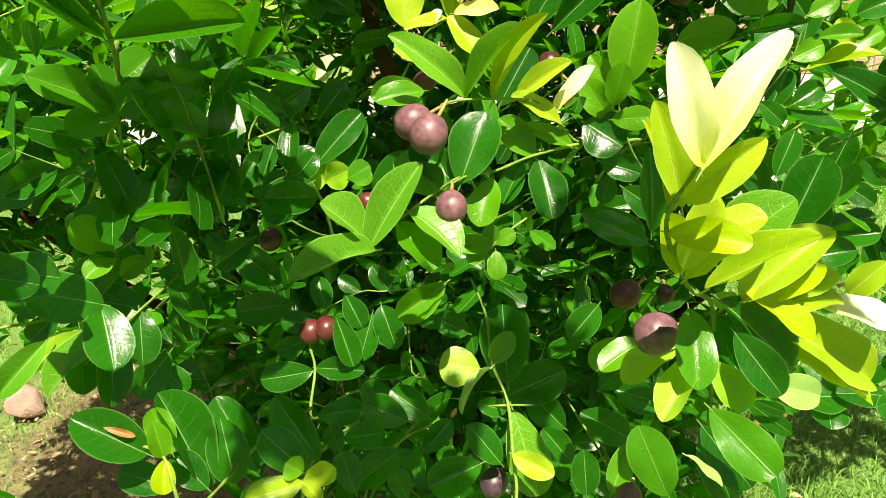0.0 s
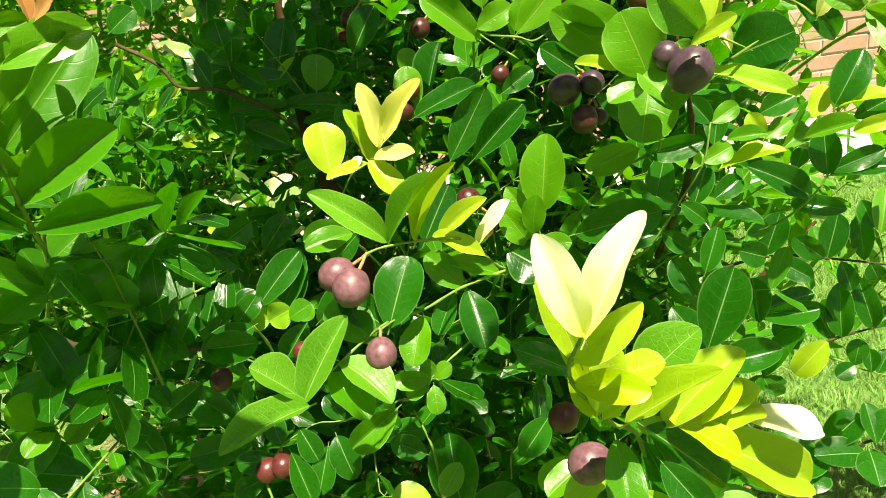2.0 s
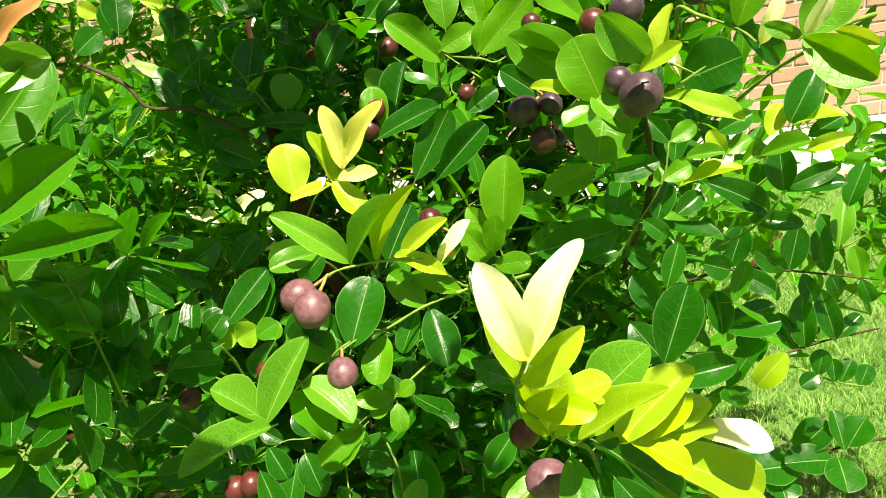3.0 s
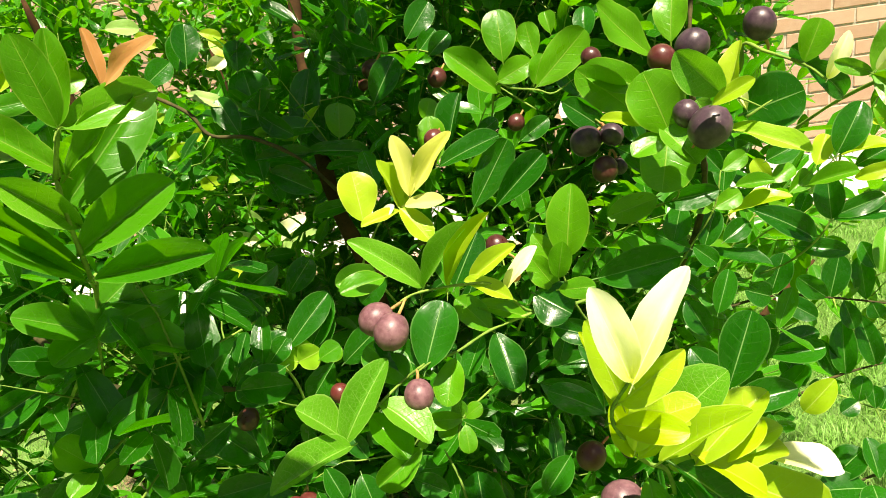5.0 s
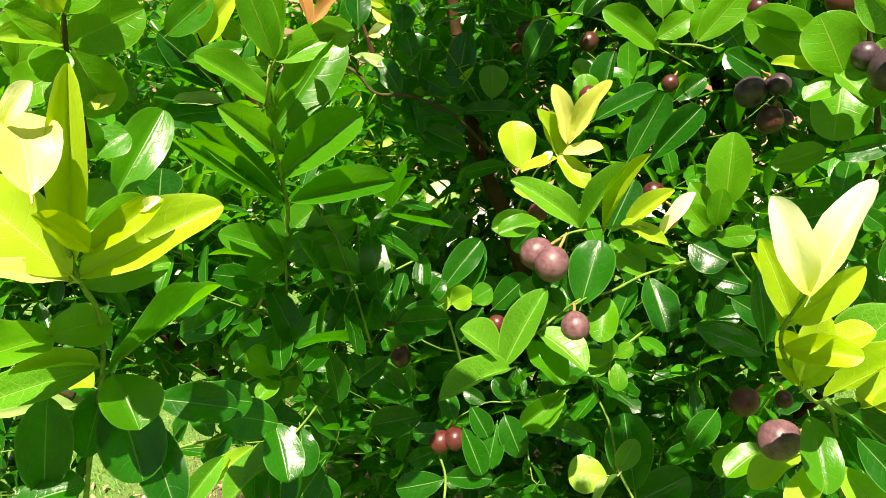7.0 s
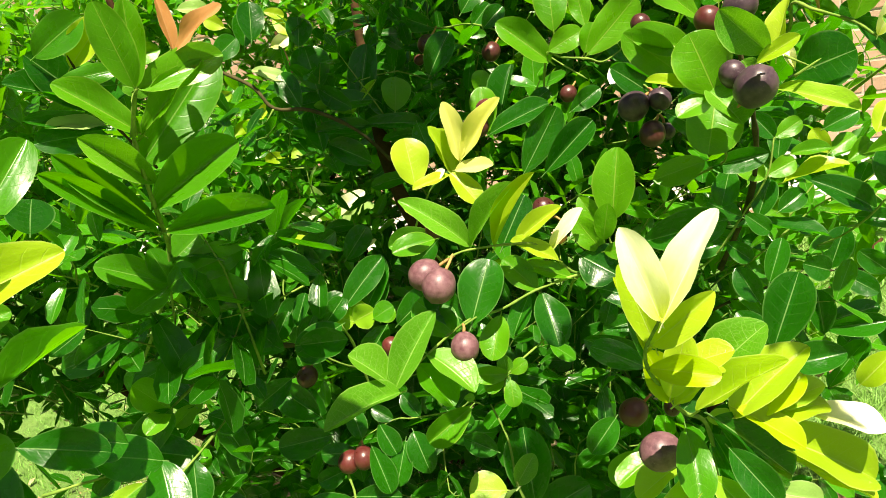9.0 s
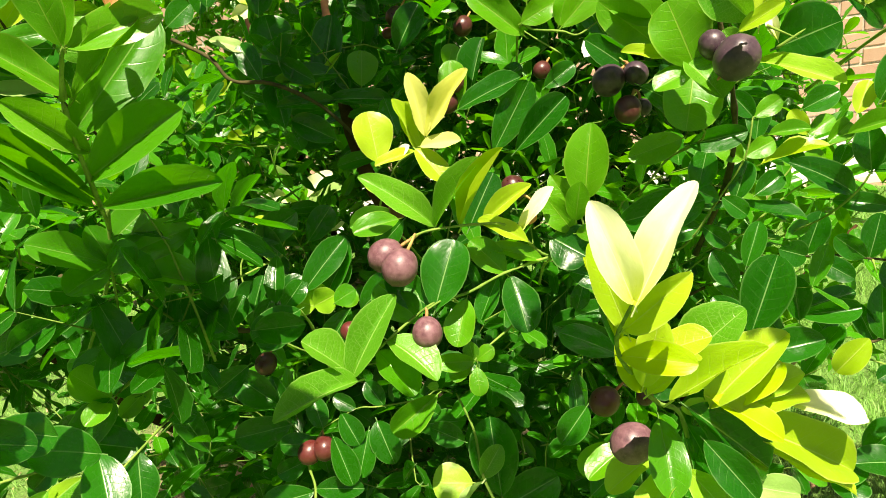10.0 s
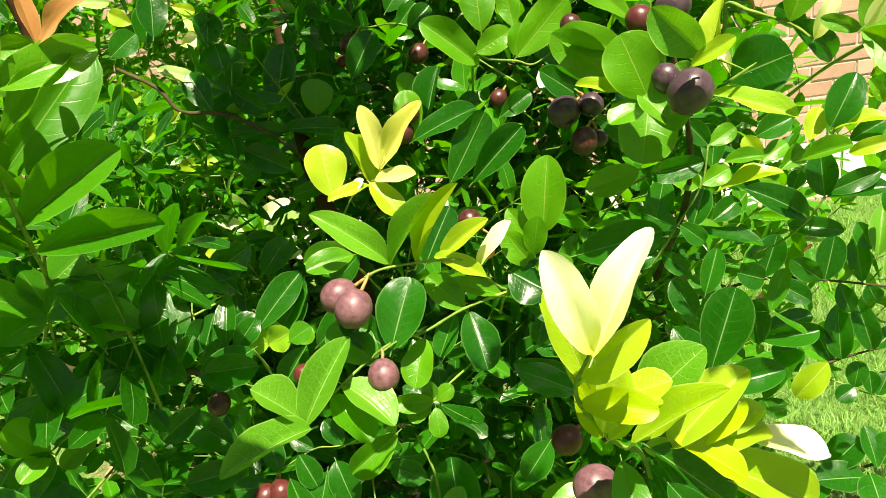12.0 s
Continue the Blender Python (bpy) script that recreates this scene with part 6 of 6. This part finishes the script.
def foliage(name, count, seed, test, low, high, size, kind="stuff"):
    """Many sprigs of paired leaves on thin twigs, joined into one mesh of leaves and one of twigs."""
    rng = random.Random(seed)
    shapes = [leaf_shape(5, 4, f, a, 0.05, 0.06, b, 40 + i) for i, (f, a, b) in enumerate(((0.25, 0.12, 1.05), (0.4, 0.2, 1.0), (0.15, 0.25, 1.15), (0.3, -0.08, 1.1)))]
    shapes = [(np.array(v), f, u) for v, f, u in shapes]
    verts, faces, uvs, tv, tf = [], [], [], [], []
    total, made = 0, 0
    while made < count:
        p = Vector([rng.uniform(a, b) for a, b in zip(low, high)])
        if not test(*p):
            continue
        made += 1
        way = Vector((p.x + 0.2, p.y - 1.15, 0.5)).normalized() + Vector((rng.gauss(0, 0.5), rng.gauss(0, 0.5), rng.gauss(0, 0.5)))
        way.normalize()
        length = rng.uniform(0.06, 0.14)
        bend = Vector((rng.gauss(0, 0.012), rng.gauss(0, 0.012), rng.gauss(0, 0.012)))
        line = [p - way * length * 0.7, p + bend, p + way * length * 0.5]
        cross = way.orthogonal().normalized()
        cross.rotate(Matrix.Rotation(rng.uniform(0, 6.3), 3, way))
        pairs, bare = rng.randint(3, 5), 0
        for k in range(pairs):
            at = line[0].lerp(line[2], 0.25 + 0.75 * k / (pairs - 1)) + bend * (1 - abs(2 * k / (pairs - 1) - 1))
            for sign in (1, -1):
                if rng.random() < 0.08:
                    continue
                out = (cross * sign + way * rng.uniform(0.3, 0.9) + Vector((rng.gauss(0, 0.25), rng.gauss(0, 0.25), rng.gauss(0, 0.25)))).normalized()
                if in_fleck(*(at + out * size * 0.5)) or at.z > 1.02 and in_gap(*(at + out * size * 0.5)):
                    bare += 1
                    continue
                ln = size * rng.uniform(0.65, 1.25) * (1 - 0.25 * (k == pairs - 1))
                base, ln, x, y, z = leaf_frame(at, at + out * ln, rng.gauss(0, 32))
                m = np.array((x * ln, y * ln * rng.uniform(0.37, 0.50), z * ln))
                sv, sf, su = shapes[rng.randrange(4)]
                verts.append(sv @ m + np.array(base))
                faces += [tuple(i + total for i in face) for face in sf]
                uvs += su
                total += len(sv)
            cross.rotate(Matrix.Rotation(1.4, 3, way))
        if not bare and not any(in_fleck(*q) or q.z > 1.02 and in_gap(*q) for q in line):
            v, f = tube([line[0].lerp(line[1], 0.3)] + line[1:], 0.0010, 0.0005, 4, 2)
            tf += [tuple(i + len(tv) for i in face) for face in f]
            tv += [tuple(q) for q in v]
    tagged(mesh_object(name, np.concatenate(verts), faces, LEAF[kind], shrub, uvs=uvs), kind="stuff")
    tagged(mesh_object("twig_mass", tv, tf, TWIG, shrub), kind="stuff")


# "side" colour paints lit masses brighter, the default "stuff" paints shaded ones darker
foliage("back_foliage", 170, 35, lambda x, y, z: True, (-0.75, 1.0, 0.88), (-0.05, 1.3, 1.14), 0.034, "side")
foliage("rear_crown_foliage", 430, 40, lambda x, y, z: ((x + 0.35) / 0.56) ** 2 + ((y - 1.08) / 0.38) ** 2 < 1, (-0.85, 1.12, 1.0), (0.15, 1.45, 1.24), 0.042, "side")
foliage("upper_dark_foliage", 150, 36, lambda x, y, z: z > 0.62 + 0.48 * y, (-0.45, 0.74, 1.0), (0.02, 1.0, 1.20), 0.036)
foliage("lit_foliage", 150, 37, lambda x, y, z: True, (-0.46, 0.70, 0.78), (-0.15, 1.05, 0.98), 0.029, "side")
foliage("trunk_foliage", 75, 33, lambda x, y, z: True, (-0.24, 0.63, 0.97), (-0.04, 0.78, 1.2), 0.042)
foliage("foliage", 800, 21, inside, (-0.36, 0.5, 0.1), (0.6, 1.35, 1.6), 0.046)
foliage("mixed_foliage", 330, 27, inside, (-0.36, 0.5, 0.5), (0.6, 1.35, 1.6), 0.042, "side")
foliage("left_foliage", 420, 26, inside, (-1.3, 0.5, 0.82), (-0.30, 1.35, 1.25), 0.032, "side")
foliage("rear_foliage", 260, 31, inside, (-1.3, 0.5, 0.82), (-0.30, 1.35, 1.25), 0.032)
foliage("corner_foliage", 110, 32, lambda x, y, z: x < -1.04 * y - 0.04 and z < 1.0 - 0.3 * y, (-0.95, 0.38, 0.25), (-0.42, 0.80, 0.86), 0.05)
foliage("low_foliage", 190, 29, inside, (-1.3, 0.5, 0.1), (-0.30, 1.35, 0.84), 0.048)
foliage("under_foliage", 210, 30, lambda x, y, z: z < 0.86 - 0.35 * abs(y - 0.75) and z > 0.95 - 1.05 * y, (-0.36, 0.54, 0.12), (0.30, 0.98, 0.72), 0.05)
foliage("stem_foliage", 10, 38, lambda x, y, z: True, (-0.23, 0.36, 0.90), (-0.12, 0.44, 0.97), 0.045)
# unseen leaves added overhead, out past the camera, to block sun and sky
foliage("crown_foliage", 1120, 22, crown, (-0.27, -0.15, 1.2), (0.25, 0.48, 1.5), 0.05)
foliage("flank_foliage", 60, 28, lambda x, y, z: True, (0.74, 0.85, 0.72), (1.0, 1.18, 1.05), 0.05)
foliage("side_foliage", 120, 23, flank, (0.22, 0.60, 0.55), (0.80, 1.05, 1.22), 0.045, "side")
foliage("upper_foliage", 130, 25, inside, (-0.05, 0.58, 0.85), (0.42, 0.95, 1.22), 0.048, "side")
foliage("outer_foliage", 130, 24, left_side, (-0.85, 0.36, 0.9), (-0.34, 0.68, 1.25), 0.045, "side")
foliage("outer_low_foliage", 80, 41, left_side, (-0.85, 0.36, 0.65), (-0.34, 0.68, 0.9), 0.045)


# ---- ground ----
def ground_sheet():
    """One sheet to the horizon, finer and gently uneven near the shrub."""
    xs = np.concatenate((np.linspace(-400, -5, 14), np.linspace(-4.5, 5, 90), np.linspace(5.5, 400, 14)))
    ys = np.concatenate((np.linspace(-400, -3, 14), np.linspace(-2.5, 3.38, 70), np.linspace(3.6, 400, 16)))
    verts = []
    for y in ys:
        for x in xs:
            near = max(0.0, 1 - max(abs(x), abs(y - 1)) / 5)
            verts.append((x, y, GROUND + near * 0.03 * noise.noise(Vector((x * 1.7, y * 1.7, 0.3))) + near * 0.008 * noise.noise(Vector((x * 9, y * 9, 2)))))
    n = len(xs)
    faces = [(j * n + i, j * n + i + 1, (j + 1) * n + i + 1, (j + 1) * n + i) for j in range(len(ys) - 1) for i in range(n - 1)]
    return tagged(mesh_object("ground", verts, faces, EARTH), "sunlit lawn with bare sandy soil round the shrub", "ground", kind="structure")


ground_sheet()


def grass():
    """Blades, thick on the open lawn beside the shrub and thin on the soil and farther off."""
    rng = random.Random(3)
    verts, faces = [], []
    for x0, x1, y0, y1, blades, tall in ((0.25, 3.2, 0.85, 3.37, 90000, 1.25), (-2.8, 0.9, 0.55, 3.37, 46000, 0.8)):
        made = 0
        while made < blades:
            x, y = rng.uniform(x0, x1), rng.uniform(y0, y1)
            if rng.random() > min(1.0, (x - x0) / 0.6 + (2.0 * max(0.0, 1.55 - y) if x0 > 0 else 0.0), (x1 - x) / 0.8, (y - y0) / 0.25 + 0.15):
                continue
            bare = math.hypot(x + 0.55, y - 1.35) + 0.45 * noise.noise(Vector((x * 3, y * 3, 7)))
            if bare < (0.30 if x < -0.8 else 0.62) + 0.45 * rng.random():
                continue
            made += 1
            clump = 0.7 + 0.6 * noise.noise(Vector((x * 6, y * 6, 1))) + 0.25 * noise.noise(Vector((x * 25, y * 25, 1)))
            h, a = rng.uniform(0.010, 0.042) * tall * max(0.35, clump), rng.uniform(0, 6.283)
            w, lean, b = rng.uniform(0.0009, 0.0019), rng.uniform(0.2, 1.6) * h, rng.uniform(0, 6.283)
            dx, dy, lx, ly = w * math.cos(a), w * math.sin(a), lean * math.cos(b), lean * math.sin(b)
            z = GROUND - 0.012 + 0.03 * noise.noise(Vector((x * 1.7, y * 1.7, 0.3))) * max(0.0, 1 - max(abs(x), abs(y - 1)) / 5)
            n = len(verts)
            verts += [(x - dx, y - dy, z), (x + dx, y + dy, z), (x + lx * 0.4 - dx * 0.8, y + ly * 0.4 - dy * 0.8, z + 0.012 + h * 0.6),
                      (x + lx * 0.4 + dx * 0.8, y + ly * 0.4 + dy * 0.8, z + 0.012 + h * 0.6), (x + lx, y + ly, z + 0.012 + h)]
            faces += [(n, n + 1, n + 3, n + 2), (n + 2, n + 3, n + 4)]
    tagged(mesh_object("grass", verts, faces, GRASS), "short uneven lawn grass, pale green in the sun", "grass", kind="stuff")


grass()


def stone(at, size, seed):
    """A broken stone with flat facets and worn edges."""
    rng = random.Random(seed)
    bm = bmesh.new()
    for _ in range(26):
        v = Vector((rng.gauss(0, 1), rng.gauss(0, 1), rng.gauss(0, 1))).normalized() * rng.uniform(0.85, 1.1)
        bm.verts.new((v.x * size[0], v.y * size[1], v.z * size[2]))
    bmesh.ops.convex_hull(bm, input=bm.verts[:])
    bmesh.ops.bevel(bm, geom=bm.edges[:], offset=0.003, segments=2, affect="EDGES")
    data = bpy.data.meshes.new("stone")
    bm.to_mesh(data)
    bm.free()
    data.materials.append(STONE)
    ob = new("stone", data)
    ob.location = at
    return ob


tagged(stone((-1.27, 1.33, GROUND + 0.03), (0.05, 0.045, 0.065), 5), "rough pinkish stone lying on the soil at the lawn's edge", "stone")


def dry_leaf(at, turn, length):
    verts, faces, uvs = leaf_shape(10, 6, 0.9, -0.2, 0.0, 0.12, 1.0, 77)
    ob = mesh_object("dry_leaf", verts, faces, DRY, uvs=uvs)
    ob.matrix_world = pose(*at, 4, -6, turn) @ Matrix.Diagonal((length, length * 0.22, length, 1))
    return ob


tagged(dry_leaf((0.53, 1.27, GROUND + 0.014), 22, 0.13), "curled brown dry leaf lying on the grass", "dry leaf")


def litter():
    """Fallen leaves and bits of twig on the bare soil."""
    rng = random.Random(8)
    shape = [np.array(v) for v in (leaf_shape(4, 2, 0.6, -0.2, 0, 0.2, 1.0, 5)[0],)][0]
    sf = leaf_shape(4, 2, 0.6, -0.2, 0, 0.2, 1.0, 5)[1]
    verts, faces, total = [], [], 0
    for _ in range(1900):
        x, y = rng.gauss(-0.7, 0.55), rng.gauss(1.35, 0.4)
        ln = rng.uniform(0.005, 0.014) if rng.random() < 0.75 else rng.uniform(0.014, 0.036)
        m = np.array(pose(0, 0, 0, rng.uniform(-25, 25), rng.uniform(-25, 25), rng.uniform(0, 360)).to_3x3().transposed()) * ln
        m[1] *= rng.uniform(0.3, 0.5)
        verts.append(shape @ m + np.array((x, y, GROUND + 0.012)))
        faces += [tuple(i + total for i in f) for f in sf]
        total += len(shape)
    tagged(mesh_object("leaf_litter", np.concatenate(verts), faces, DRY), "dry brown fallen leaves scattered on the soil", "leaf litter", kind="stuff")


litter()

# ---- house wall ----
WALL_Y = 3.9
COURSE, BRICK_L, JOINT = 0.0833, 0.24, 0.010
BRICK_FOOT = GROUND + 0.18
X0, X1, COURSES = -7.0, 8.0, 34


def box(bm, a, b):
    made = bmesh.ops.create_cube(bm, size=1)
    for v in made["verts"]:
        v.co = Vector([(a[i] + b[i]) / 2 + v.co[i] * (b[i] - a[i]) for i in range(3)])


def solid(name, boxes, material, bevel=0.0):
    bm = bmesh.new()
    for a, b in boxes:
        box(bm, a, b)
    if bevel:
        bmesh.ops.bevel(bm, geom=bm.edges[:], offset=bevel, segments=2, affect="EDGES")
    data = bpy.data.meshes.new(name)
    bm.to_mesh(data)
    bm.free()
    data.materials.append(material)
    return new(name, data)


wall = tagged(solid("wall_north", [((X0, WALL_Y + 0.006, GROUND - 0.2), (X1, WALL_Y + 0.24, BRICK_FOOT + COURSES * COURSE))], MORTAR), "sunlit pinkish brick garden-house wall with pale mortar", "wall", kind="structure")
plinth = tagged(solid("plinth", [((X0, WALL_Y - 0.03, GROUND - 0.1), (X1, WALL_Y + 0.004, BRICK_FOOT - 0.004))], PLASTER, 0.006), "grey plastered plinth at the foot of the brick wall", "plinth", kind="structure")
apron = tagged(solid("pavement", [((X0, WALL_Y - 0.40, GROUND - 0.1), (X1, WALL_Y - 0.034, GROUND + 0.025))], CONCRETE, 0.006), "pale concrete apron along the wall, bright in the sun", "pavement", kind="structure")

edging = tagged(new("edging"), "row of worn bricks edging the lawn", "edging", kind="structure")


def worn_brick(length, depth, height, seed):
    bm = bmesh.new()
    box(bm, (0, 0, 0), (length, depth, height))
    bmesh.ops.bevel(bm, geom=bm.edges[:], offset=0.004, segments=1, affect="EDGES")
    rng = random.Random(seed)
    for v in bm.verts:
        v.co += Vector((rng.uniform(-0.001, 0.001), rng.uniform(-0.0015, 0.0015), rng.uniform(-0.001, 0.001)))
    data = bpy.data.meshes.new("brick")
    bm.to_mesh(data)
    bm.free()
    data.materials.append(BRICK)
    return data


brick_meshes = [worn_brick(BRICK_L - JOINT, 0.1, COURSE - JOINT, s) for s in range(4)]
edge_mesh = worn_brick(0.11, 0.10, 0.10, 9)
rng = random.Random(4)
for i in range(50):
    ob = under(new("brick", edge_mesh), edging)
    ob.location = (-1.5 + i * 0.118, WALL_Y - 0.506 + rng.uniform(-0.004, 0.004), GROUND - 0.07 + rng.uniform(-0.004, 0.004))
    ob.rotation_euler = (rng.uniform(-0.03, 0.03), 0, rng.uniform(-0.03, 0.03))

rest_verts, rest_faces = [], []
proto = [([tuple(v.co) for v in m.vertices], [tuple(p.vertices) for p in m.polygons]) for m in brick_meshes]
count = 0
for c in range(COURSES):
    z = BRICK_FOOT + c * COURSE
    for i in range(int((X1 - X0) / BRICK_L)):
        x = X0 + i * BRICK_L + (BRICK_L / 2 if c % 2 else 0)
        y = WALL_Y + rng.uniform(-0.003, 0.003)
        k = rng.randrange(4)
        if 0.6 < x < 3.4 and c < 24 and count < 290:
            ob = under(new("brick", brick_meshes[k]), wall)
            ob.location = (x, y, z)
            count += 1
        else:
            v, f = proto[k]
            n = len(rest_verts)
            rest_verts += [(a + x, b + y, d + z) for a, b, d in v]
            rest_faces += [tuple(q + n for q in face) for face in f]
tagged(mesh_object("brickwork", rest_verts, rest_faces, BRICK, wall, smooth=False), kind="stuff")


# a shrivelled leaf caught in the side twigs
def shrivelled(at, size):
    verts, faces, uvs = leaf_shape(10, 6, 1.2, 0.5, 0.6, 0.6, 1.0, 31)
    crumpled = []
    for x, y, z in verts:
        v = Vector((x, y, z))
        crumpled.append(v + 0.16 * noise.noise_vector(v * 4))
    ob = mesh_object("dry_leaf", crumpled, faces, DRY, uvs=uvs)
    ob.matrix_world = pose(*at, 60, 20, 130) @ Matrix.Diagonal((size, size * 0.6, size, 1))
    return ob


tagged(shrivelled((0.280, 0.525, 0.742), 0.03), "grey-brown shrivelled dry leaf caught in the shrub's twigs", "dry leaf")
